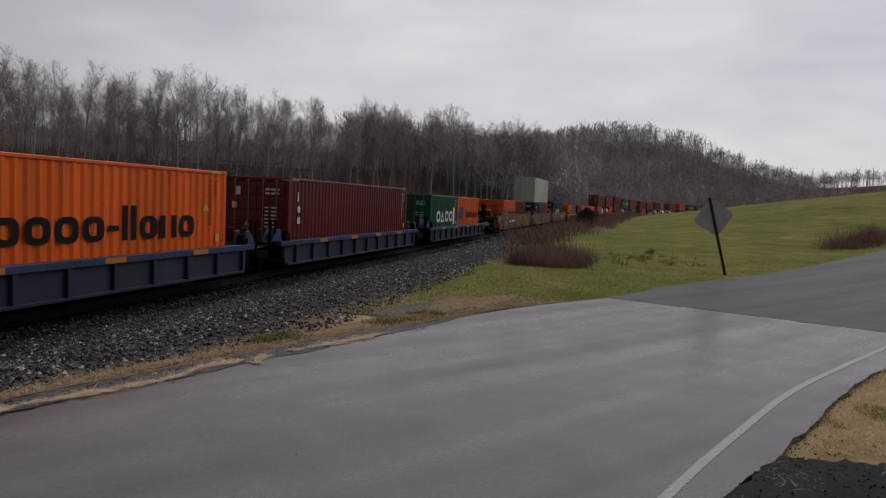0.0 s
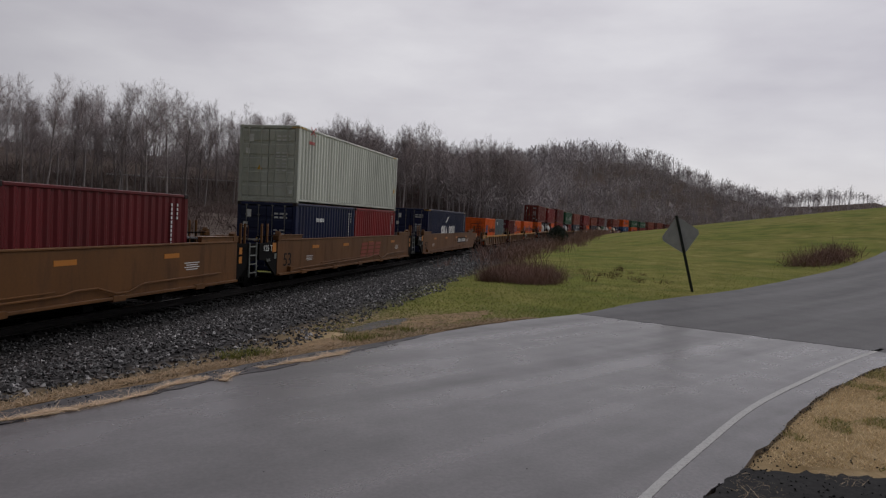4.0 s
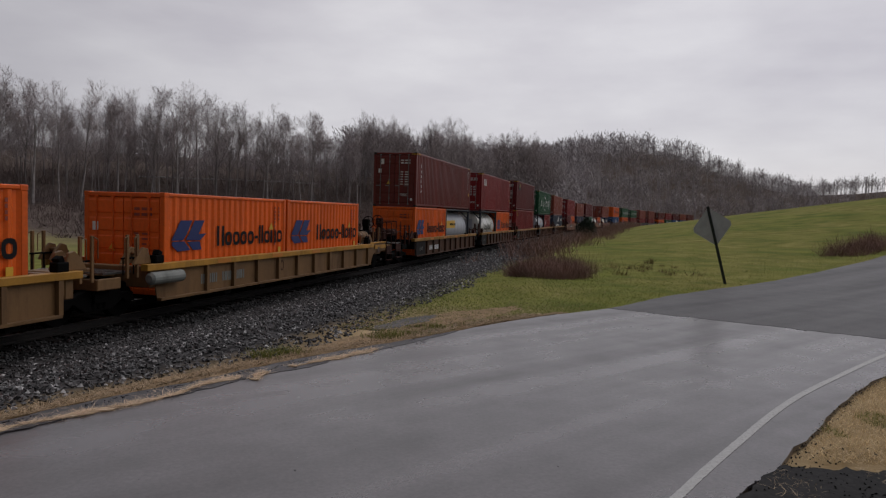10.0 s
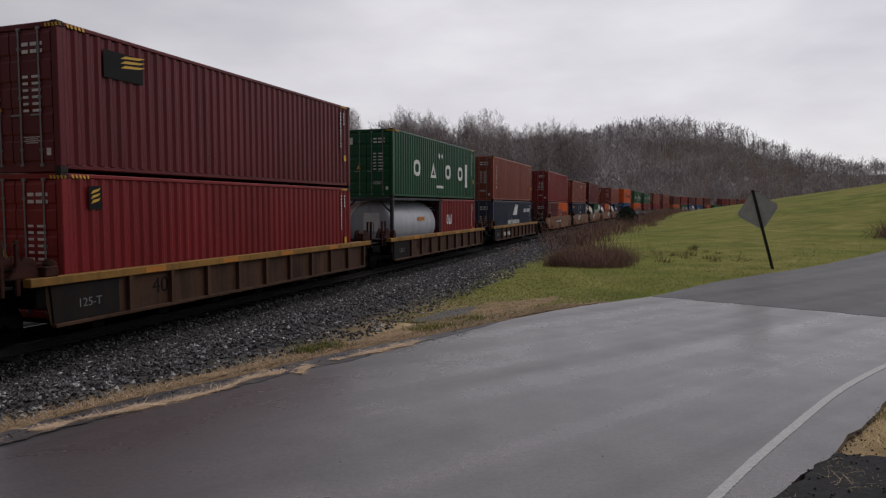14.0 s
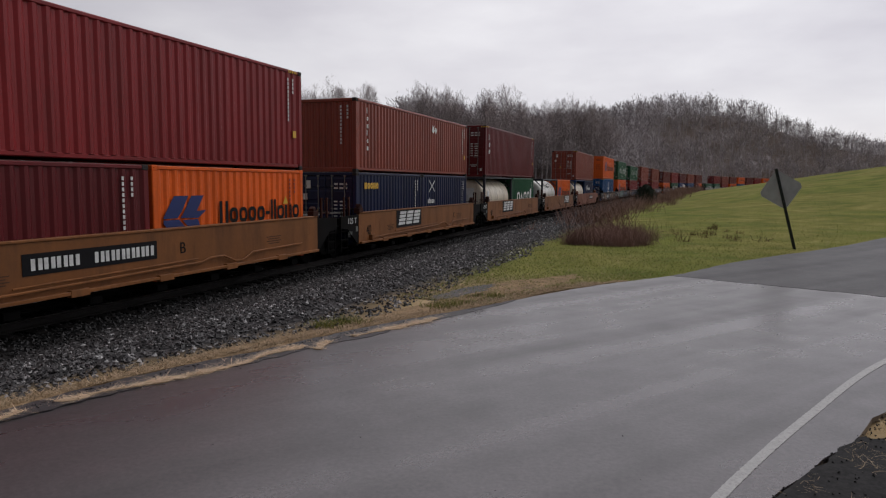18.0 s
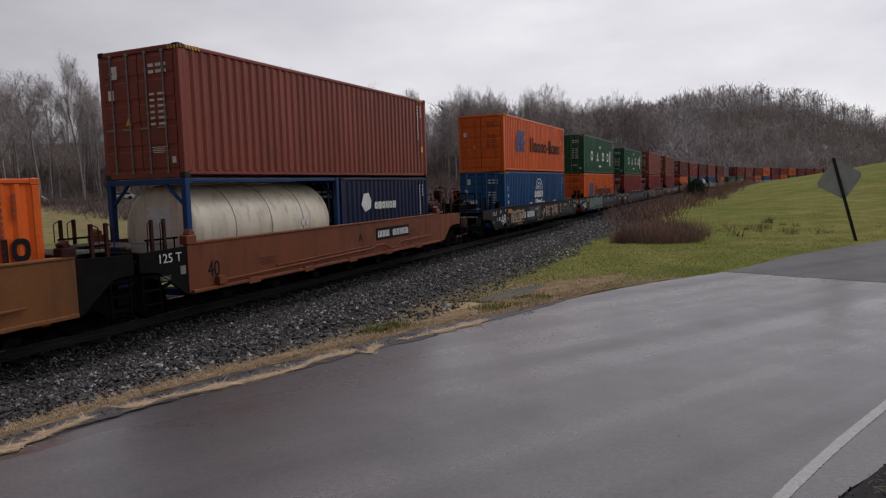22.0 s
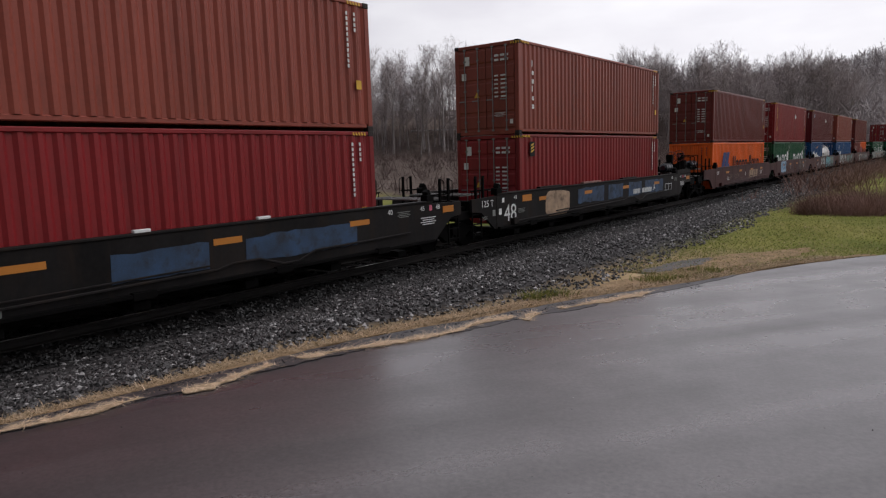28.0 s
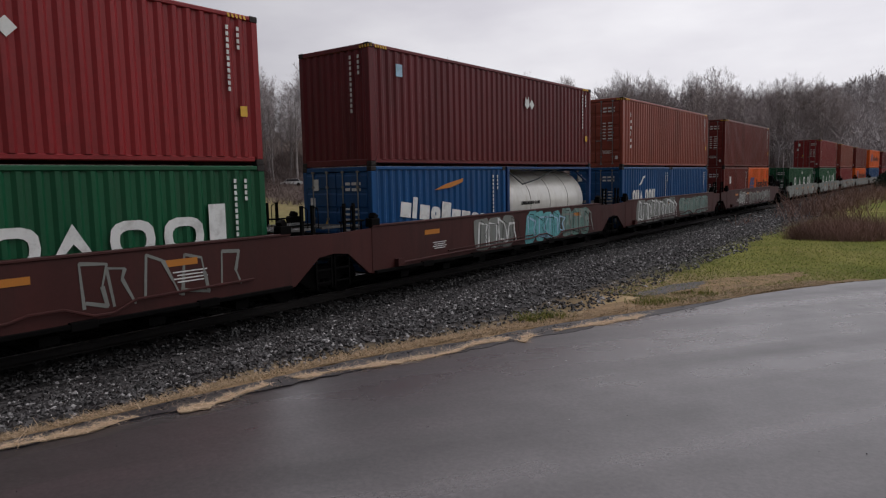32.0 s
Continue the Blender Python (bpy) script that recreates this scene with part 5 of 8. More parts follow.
def car_end(ob, sx, half, ln, top, z1, mat, kind):
    """The coupled end of a car: reservoir, brake stand and wheel, rails, steps and hoses."""
    rusty = RUST_IRON if mat in (CAR_TAN, CAR_ORANGE, CAR_BROWN) else IRON
    tip = half + ln
    if not (kind == "long" and sx > 0) and not (kind == "yellow" and sx < 0):
        brake_gear(ob, sx, half, tip, top, z1, mat, kind, rusty)
    # crossover deck and the rails at the end of the platform
    bm = bmesh.new()
    box(bm, sx * (tip - 0.25), 0, z1 + 0.06, 0.62, 2.8, 0.035)
    part("crossover_deck", bm, DECK if kind not in ("long", "yellow") else mat, ob)
    rail_mat = RUST_IRON if kind in ("long", "yellow") else rusty
    for sy in (-1, 1):
        bm = bmesh.new()
        for xx in (tip - 0.72, tip - 0.08):
            tube(bm, (sx * xx, sy * 1.42, z1 - 0.55), (sx * xx, sy * 1.42, z1 + 1.12), 0.024, 6)
        tube(bm, (sx * (tip - 0.72), sy * 1.42, z1 + 0.62), (sx * (tip - 0.08), sy * 1.42, z1 + 0.62), 0.020, 6)
        tube(bm, (sx * (tip - 0.08), sy * 1.42, z1 + 1.12), (sx * (tip - 0.08), sy * 0.72, z1 + 1.12), 0.022, 6)
        tube(bm, (sx * (tip - 0.08), sy * 0.72, z1 + 1.12), (sx * (tip - 0.08), sy * 0.72, z1), 0.022, 6)
        tube(bm, (sx * (tip - 0.08), sy * 1.42, z1 + 0.62), (sx * (tip - 0.08), sy * 0.72, z1 + 0.62), 0.018, 6)
        part("handrail", bm, rail_mat, ob)
        bm = bmesh.new()
        for dz in (0.32, 0.62):
            box(bm, sx * (tip - 0.40), sy * 1.42, z1 - dz, 0.62, 0.16, 0.03)
        box(bm, sx * (tip - 0.40), sy * 1.44, z1 - 0.12, 0.66, 0.03, 0.30)
        part("step", bm, rail_mat, ob)
    # coupler with its knuckle, and the hanging hoses
    bm = bmesh.new()
    box(bm, sx * (tip + 0.18), 0, 0.86, 0.5, 0.20, 0.24)
    plate(bm, [(sx * (tip + 0.40), 0.70), (sx * (tip + 0.72), 0.72), (sx * (tip + 0.76), 0.86), (sx * (tip + 0.72), 1.0), (sx * (tip + 0.40), 1.02)], -0.20, 0.16)
    tube(bm, (sx * (tip + 0.62), -0.16, 0.68), (sx * (tip + 0.62), -0.16, 1.06), 0.07, 8)
    part("coupler", bm, IRON, ob, bevel=0.02)
    bm = bmesh.new()
    pts = [Vector((sx * (tip + 0.1 + 0.62 * f), -0.42 + 0.1 * f, 0.78 - 0.36 * math.sin(math.pi * (0.15 + 0.6 * f)))) for f in (0, 0.2, 0.4, 0.6, 0.8, 1.0)]
    for a, b in zip(pts, pts[1:]):
        tube(bm, a, b, 0.03, 6)
    part("air_hose", bm, LET_BLACK, ob)
    bm = bmesh.new()
    tube(bm, (sx * (tip - 0.05), -1.2, 0.86), (sx * (tip + 0.25), -0.3, 0.80), 0.018, 6)
    part("uncoupling_rod", bm, rusty, ob)


def well_car(x, kind, half, reach0, reach1, mat, label, end0=False, end1=False, mat2=None, number="", extra=(), number_at=None):
    """One unit of an articulated well car. reach0, reach1: to the truck's middle at either end; end0, end1: whether that end couples to another car."""
    ribbed = kind in ("blue", "yellow", "brown")
    top, bot = {"blue": (1.09, 0.28), "yellow": (1.24, 0.33), "brown": (1.30, 0.34), "long": (1.60, 0.40), "smooth": (1.52, 0.47), "sooty": (1.46, 0.44), "oxide": (1.52, 0.42), "pale": (1.42, 0.44)}[kind]
    ms = car_meshes(kind, half, ribbed, top, bot)
    ob = rolls(thing("well_car", label, "railway car", "well cars of the train"), x, RAIL_Z)
    mat2 = mat2 or mat
    hw = 1.50
    for sy in (-1, 1):
        tw = 0 if sy < 0 else 180
        sill = put("side_sill", ms["side_sill"], mat, ob, pose(0, sy * hw, 0, 0, 0, tw))
        put("top_flange", ms["top_flange"], mat2, sill)
        put("bottom_flange", ms["bottom_flange"], mat if ribbed or kind in ("smooth", "long") else IRON, sill)
        if ribbed:
            nr = 11
            for k in range(nr):
                if kind != "blue" and k == 0:
                    continue
                put("rib", ms["rib"], mat, sill, pose(-half + 0.75 + (2 * half - 0.95) * k / (nr - 1), 0, 0))
        elif sy < 0:
            put("brake_pipe", ms["brake_pipe"], mat, sill)
        if not ribbed:
            em = END_SOOT if mat in (CAR_TAN, CAR_ORANGE, CAR_OCHRE) else mat
            for sx in (-1, 1):
                flip = Matrix.Diagonal((sx, 1, 1, 1))
                far_end = end0 if sx * (1 if sy < 0 else -1) < 0 else end1
                put("end_plate", ms["long_end_plate" if far_end and not (kind == "long" and sx * sy > 0) else "end_plate"], mat if far_end else em, sill, pose(sx * half, 0, 0) @ flip)
    for k in range(7):
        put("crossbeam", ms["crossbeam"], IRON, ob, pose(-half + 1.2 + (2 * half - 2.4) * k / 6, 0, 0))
    for sx, reach, last in ((-1, reach0, end0), (1, reach1, end1)):
        bm = bmesh.new()
        ln = reach - half + (1.6 if last else 0.15)
        z1 = top - (0.34 if not ribbed else 0.22)
        box(bm, sx * (half + ln / 2), 0, z1 - 0.16, ln, 1.0, 0.30)
        box(bm, sx * (half + 0.08), 0, z1 - 0.1, 0.22, 2.95, 0.5)
        box(bm, sx * reach, 0, z1 - 0.16, 0.7, 2.7, 0.26)
        if last:
            box(bm, sx * (half + ln - 0.1), 0, z1 - 0.1, 0.16, 2.5, 0.36)
        else:
            box(bm, sx * (reach - 0.3), 0, z1 - 0.02, 0.6, 0.75, 0.25)
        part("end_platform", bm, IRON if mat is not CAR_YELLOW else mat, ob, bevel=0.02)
        deck = top + 0.03 if not ribbed else z1 + 0.02
        put("grating", ms["grating"], DECK, ob, pose(sx * (half + (0.06 if not last else 0.75)), 0, deck, 0, 0, 0 if sx > 0 else 180))
        for sy in (-1, 1):
            put("guide_bracket", ms["guide_bracket"], GUIDE.get(mat, IRON), ob, pose(sx * (half - 0.12), sy * 1.42, top + 0.10, 0, 0, 0 if sx < 0 else 180))
            bm = bmesh.new()
            for f in (0.18, 0.40):
                xx = sx * (half + 0.2 + ln * f)
                box(bm, xx, sy * 1.36, z1 + 0.42, 0.075, 0.06, 1.0)
                tube(bm, (xx, sy * 1.40, z1 + 0.9), (xx + 0.13 * sx, sy * 1.40, z1 + 0.84), 0.014, 5)
                tube(bm, (xx + 0.13 * sx, sy * 1.40, z1 + 0.84), (xx + 0.13 * sx, sy * 1.40, z1 + 0.42), 0.014, 5)
            part("grab_post", bm, RUST_IRON if mat in (CAR_TAN, CAR_ORANGE, CAR_BROWN) else mat if mat in (CAR_OCHRE, CAR_YELLOW) else IRON, ob, bevel=0.008)
            bm = bmesh.new()
            tube(bm, (sx * (half + 0.05), sy * 1.30, top + 0.16), (sx * (half + ln * 0.62), sy * 1.30, top + 0.16), 0.022, 6)
            for f in (0.1, 0.35, 0.58):
                tube(bm, (sx * (half + ln * f), sy * 1.30, z1), (sx * (half + ln * f), sy * 1.30, top + 0.16), 0.016, 5)
            part("side_rail", bm, IRON, ob)
        if kind == "long" and sx > 0 and not last:
            put("ladder", ms["ladder"], CAR_GREY, ob, pose(half + 0.92, -1.53, 1.03))
        elif not ribbed and kind != "long":
            put("ladder", ms["ladder"], IRON, ob, pose(sx * (half + (0.95 if not last else 2.3)), -1.44, 0.82))
        if ribbed:
            for sy in (-1, 1):
                bm = bmesh.new()
                for dy in (0.0, 0.34):
                    plate(bm, [(sx * (half + 0.02), top), (sx * (half + 0.62), top), (sx * (half + 0.48), top + 0.22), (sx * (half + 0.30), top + 0.40), (sx * (half + 0.14), top + 0.36)], sy * 1.36 - sy * dy - 0.04, sy * 1.36 - sy * dy + 0.04)
                tube(bm, (sx * (half + 0.28), sy * 1.36, top + 0.24), (sx * (half + 0.28), sy * 1.02, top + 0.24), 0.05, 8)
                part("end_guide", bm, {CAR_BROWN: RUST_IRON, CAR_YELLOW: CAR_YELLOW}.get(mat, CAR_BLUEF), ob, bevel=0.012)
        if kind == "long":
            bm = bmesh.new()
            box(bm, sx * (half - 0.95), -1.45, top + 0.10, 1.9, 0.12, 0.17)
            box(bm, sx * (half - 0.95), -1.42, top + 0.19, 1.94, 0.26, 0.02)
            part("raised_lip", bm, mat, ob, bevel=0.006)
            if sx > 0:
                for drop in (0.27, 0.55):
                    decal(ob, "square_label", LET_ORANGE if drop < 0.5 or not last else END_SOOT, half + (0.22 if not last else 1.75), top - drop, 1.05 if not last else 1.4, "reflector" if drop < 0.5 or not last else "label", -1.500, 1.05 if not last else 2.4)
            else:
                decal(ob, "square_label", LET_ORANGE, -half - 0.24, top - 0.22, 1.6, "reflector", -1.500)
        if kind == "sooty" and last and sx > 0:
            for sy in (-1, 1):
                bm = bmesh.new()
                plate(bm, [(half + u, top + z) for u, z in ((0.0, 0.0), (2.04, 0.0), (2.04, 0.10), (1.92, 0.20), (0.24, 0.20), (0.10, 0.15))], sy * 1.46 - 0.03, sy * 1.46 + 0.03)
                part("end_shield", bm, mat, ob, bevel=0.01)
        if last and kind in ("yellow", "blue"):
            # side plates over the truck, cut out round the wheels
            for sy in (-1, 1):
                bm = bmesh.new()
                plate(bm, [(sx * (half + u), z) for u, z in ((0.0, bot), (0.24, bot), (0.30, bot + 0.24), (0.46, bot + 0.42), (0.74, bot + 0.52), (1.95, bot + 0.56), (1.95, top - 0.02), (0.0, top - 0.02))], sy * 1.44 - 0.04, sy * 1.44 + 0.04)
                part("end_plate", bm, mat, ob, bevel=0.01)
                bm = bmesh.new()
                box(bm, sx * (half + 0.98), sy * 1.44, top + 0.02, 1.96, 0.16, 0.05)
                box(bm, sx * (half + 1.25), sy * 1.50, top - 0.16, 1.3, 0.05, 0.16)
                part("end_beam", bm, mat2, ob, bevel=0.008)
            if kind == "yellow":
                decal(ob, "square_label", LET_OLD, sx * (half + 1.0), top - 0.28, 1.2, "label", -1.532)
        if last:
            car_end(ob, sx, half, ln, top, z1, mat, kind)
    if reach0:
        truck(ob, -reach0)
    if end1:
        truck(ob, reach1)
    # reflectors along the sill
    for k in range(4 if kind != "smooth" else 0):
        decal(ob, "stripe", LET_ORANGE, -half * 0.62 + half * 0.42 * k + 0.2 * math.sin(x + k), top - (0.28 if not ribbed else 0.08), 1.0, "reflector", -hw - (0.006 if not ribbed else 0.064))
    if not ribbed and kind != "sooty":
        decal(ob, "fine_print", LET_WHITE if kind != "smooth" else CAR_BROWN, half - 2.3, (top + bot) / 2 + 0.1, 0.8, "fine_print", -hw - 0.006)
        decal(ob, "fine_print", LET_WHITE if kind != "smooth" else CAR_BROWN, -half + 2.6, (top + bot) / 2 - 0.02, 0.7, "fine_print", -hw - 0.006)
    ym = -hw - (0.007 if not ribbed else -0.044)
    if kind == "yellow" and (end0 or end1):
        if end1:
            bm = bmesh.new()
            for a, b, ra, rb in ((-half - 0.25, -half + 0.85, 0.15, 0.15), (-half - 0.25, -half - 0.31, 0.15, 0.09), (-half + 0.85, -half + 0.91, 0.15, 0.09)):
                tube(bm, (a, -1.56, top - 0.34), (b, -1.56, top - 0.34), ra, 14, rb)
            part("air_reservoir", bm, CAR_GREY, ob, "small grey cylinder slung beside the sill")
        put("lettering", text_mesh(number, 0.5), CAR_BROWN, ob, pose(number_at, -hw + 0.044, (top + bot) / 2))
    elif ribbed and kind != "blue":
        wide = 0.98 if kind == "yellow" else 1.72
        bm = bmesh.new()
        plate(bm, [(-half + 0.16, bot + 0.08), (-half + wide, bot + 0.08), (-half + wide, top - 0.18), (-half + 0.10, top - 0.18)], -hw + 0.01, -hw + 0.045)
        part("end_panel", bm, CAR_BLACK, ob, "blackened end panel", bevel=0.006)
        put("lettering", text_mesh("125-T", 0.14 * wide), CAR_GREY, ob, pose(-half + 0.57 * wide, -hw + 0.006, (top + bot) / 2 - 0.1))
        if number:
            put("lettering", text_mesh(number, 0.5), CAR_BROWN if kind == "yellow" else CAR_BLACK, ob, pose(number_at if number_at is not None else -half + 2.95, -hw + 0.044, (top + bot) / 2))
    elif number:
        put("lettering", text_mesh(number, {"sooty": 0.72, "long": 0.66}.get(kind, 0.50)), LET_BLACK if mat in (CAR_OCHRE, CAR_TAN, CAR_ORANGE, CAR_YELLOW) else LET_WHITE, ob, pose(-half + 0.75, ym, (top + bot) / 2 - 0.10) @ Matrix.Diagonal((0.75 if kind == "smooth" else 1, 1, 1, 1)))
    if mat in (CAR_OCHRE, CAR_TAN, CAR_ORANGE, CAR_BLACK):
        put("lettering", text_mesh("125 T", 0.27), LET_WHITE, ob, pose(-half - (0.70 if kind == "long" else 0.48), -hw + (-0.006 if kind == "long" else 0.004), top - 0.24))
        decal(ob, "square_label", CAR_GREY, -half - 0.14, top - 0.52, 0.9, "label", -hw + 0.004)
        decal(ob, "fine_print", CAR_GREY, -half - 0.62, top - 0.60, 0.35, "fine_print", -hw + 0.004)
    for args in extra:
        if args[0] == "text":
            put("lettering", text_mesh(args[1], args[5]), args[2], ob, pose(args[3], ym - (0.008 if args[2] is LET_FOO else 0), args[4]))
        else:
            decal(ob, *args)
    return ob


def spray(bm, w, h, seed, y=0.0, thin=1.0):
    """Sprayed lettering nobody can read: crooked fat strokes of uneven height, side by side."""
    r = random.Random(seed)
    x = 0.0
    while x < w:
        cw = r.uniform(0.45, 0.85) * h + 0.1
        foot, head = r.uniform(-0.05, 0.12) * h, h * r.uniform(0.8, 1.08)
        knots = [(x + cw * r.uniform(0.0, 0.3), foot), (x + cw * r.uniform(0.0, 0.35), head), (x + cw * r.uniform(0.6, 1.0), head * r.uniform(0.7, 1.0)),
                 (x + cw * r.uniform(0.5, 0.95), h * r.uniform(0.35, 0.6)), (x + cw * r.uniform(0.8, 1.05), foot)]
        if r.random() < 0.5:
            knots.append((x + cw * r.uniform(0.1, 0.4), foot + h * 0.12))
        for k, ((ax, az), (bx, bz)) in enumerate(zip(knots, knots[1:])):
            ln = math.hypot(bx - ax, bz - az) or 1.0
            t0, t1 = h * thin * r.uniform(0.06, 0.16), h * thin * r.uniform(0.06, 0.16)
            nx, nz = -(bz - az) / ln, (bx - ax) / ln
            yy = y - 0.0006 * k
            bm.faces.new([bm.verts.new((px, yy, pz)) for px, pz in ((ax - nx * t0, az - nz * t0), (bx - nx * t1, bz - nz * t1), (bx + (bx - ax) / ln * t1, bz + (bz - az) / ln * t1), (bx + nx * t1, bz + nz * t1), (ax + nx * t0, az + nz * t0))])
        x += cw * r.uniform(0.75, 1.0)


def puffy(bm, w, h, seed, letters):
    """Fat sprayed blocks standing shoulder to shoulder, each with a swollen, uneven outline."""
    r = random.Random(seed)
    x, cw = 0.0, w / letters
    for i in range(letters):
        k = 22
        cx, hw_, hh = x + cw / 2, cw * r.uniform(0.50, 0.60), h * r.uniform(0.46, 0.54)
        lean = r.uniform(-0.12, 0.18)
        ringv = []
        for j in range(k):
            a = 2 * math.pi * j / k
            ca, sa = math.cos(a), math.sin(a)
            f = 1 + 0.16 * noise.noise((1.7 * ca + i * 3, 1.7 * sa, seed))
            px = math.copysign(abs(ca) ** 0.45, ca) * hw_ * f
            pz = math.copysign(abs(sa) ** 0.45, sa) * hh * f
            ringv.append(bm.verts.new((cx + px + lean * pz, -0.0007 * i, h / 2 + pz)))
        bm.faces.new(ringv)
        x += cw


def faded_band(bm, w, h, seed):
    """A worn sprayed band: an uneven upper and lower edge, broken in places."""
    r = random.Random(seed)
    n = max(8, int(w * 5))
    last = None
    for i in range(n + 1):
        x = w * i / n
        lo = h * (0.10 + 0.18 * abs(noise.noise((x * 1.3, seed, 0)))) + 0.03 * r.random()
        hi = h * (0.97 - 0.16 * abs(noise.noise((x * 0.9, seed, 5)))) + 0.03 * r.random()
        row = (bm.verts.new((x, 0, lo)), bm.verts.new((x + 0.02, 0, max(lo + 0.02, hi))))
        if last and noise.noise((x * 1.1, seed, 9)) > -0.22:
            bm.faces.new((last[0], row[0], row[1], last[1]))
        last = row


def graffiti(ob, x, z, w, h, mat, seed, thin=1.0):
    bm = bmesh.new()
    if mat in (LET_MINT, LET_TEAL) or mat is CAR_GREY and h >= 0.9:
        letters = max(3, round(w / (0.95 if w > 3 else 0.62)))
        puffy(bm, w, h, seed, letters)
        inner = bmesh.new()
        spray(inner, w * 0.96, h * 0.8, seed + 70, thin=0.35)
        o = part("graffiti", inner, CAR_GREY if mat is LET_MINT else LET_CYAN if mat is LET_TEAL else LET_WHITE, ob, m=pose(x + 0.05, -1.520, z + h * 0.1))
        o["kind"] = "stuff"
        inner = bmesh.new()
        spray(inner, w * 0.9, h * 0.9, seed + 90, thin=0.10)
        o = part("graffiti", inner, CAR_BLACK, ob, m=pose(x + 0.1, -1.524, z + h * 0.05))
        o["kind"] = "stuff"
    elif mat is LET_TANSPRAY and w < 2:
        puffy(bm, w, h, seed, 1)
    elif mat in (LET_BLUESPRAY, LET_TANSPRAY):
        faded_band(bm, w, h, seed)
    else:
        spray(bm, w, h, seed, thin=thin)
    o = part("graffiti", bm, mat, ob, m=pose(x, -1.508 - 0.002 * (seed % 3), z))
    o["kind"] = "stuff"
    if mat is LET_TANSPRAY and w >= 2:
        bm = bmesh.new()
        spray(bm, w * 0.9, h * 0.6, seed + 50, thin=0.5)
        o = part("graffiti", bm, CAR_BLACK, ob, m=pose(x + 0.1, -1.514, z + h * 0.2))
        o["kind"] = "stuff"


def pair(c, left, right):
    """Two twenty-foot boxes end to end in one well."""
    for spec, off in ((left, -3.08), (right, 3.08)):
        if spec is None:
            continue
        what, mat, label, marks = spec
        if what == "tank":
            tank(c + off, BASE_Z, mat, marks[0], label, marks[1])
        else:
            container(c + off, BASE_Z, 6.058, H8, mat, label, marks)


def small_orange():
    return ("box", ORANGE, "short orange container with a dark blue emblem and black wordmark", marks_orange(6))


def long_box(c, mat, label, h=H9, on=0.0, marks=(), doors=True):
    return container(c, BASE_Z + on, 12.192, h, mat, label, marks, doors)


def tower(kind="tower_word", ink=LET_WHITE, x=-5.2, z=2.12, sc=0.55):
    return (kind, ink, x, z, sc, "wordmark")


BADGE = [("badge", LET_BLACK, -5.3, 2.42, 0.9), ("badge_mark", LET_YELLOW, -5.3, 2.40, 0.9)]
DIAM = ("hazard_diamonds", LET_WHITE, 1.6, 1.9, 1.0, "hazard_label")
LONG_ORANGE = "long orange container with a dark blue emblem and black wordmark"


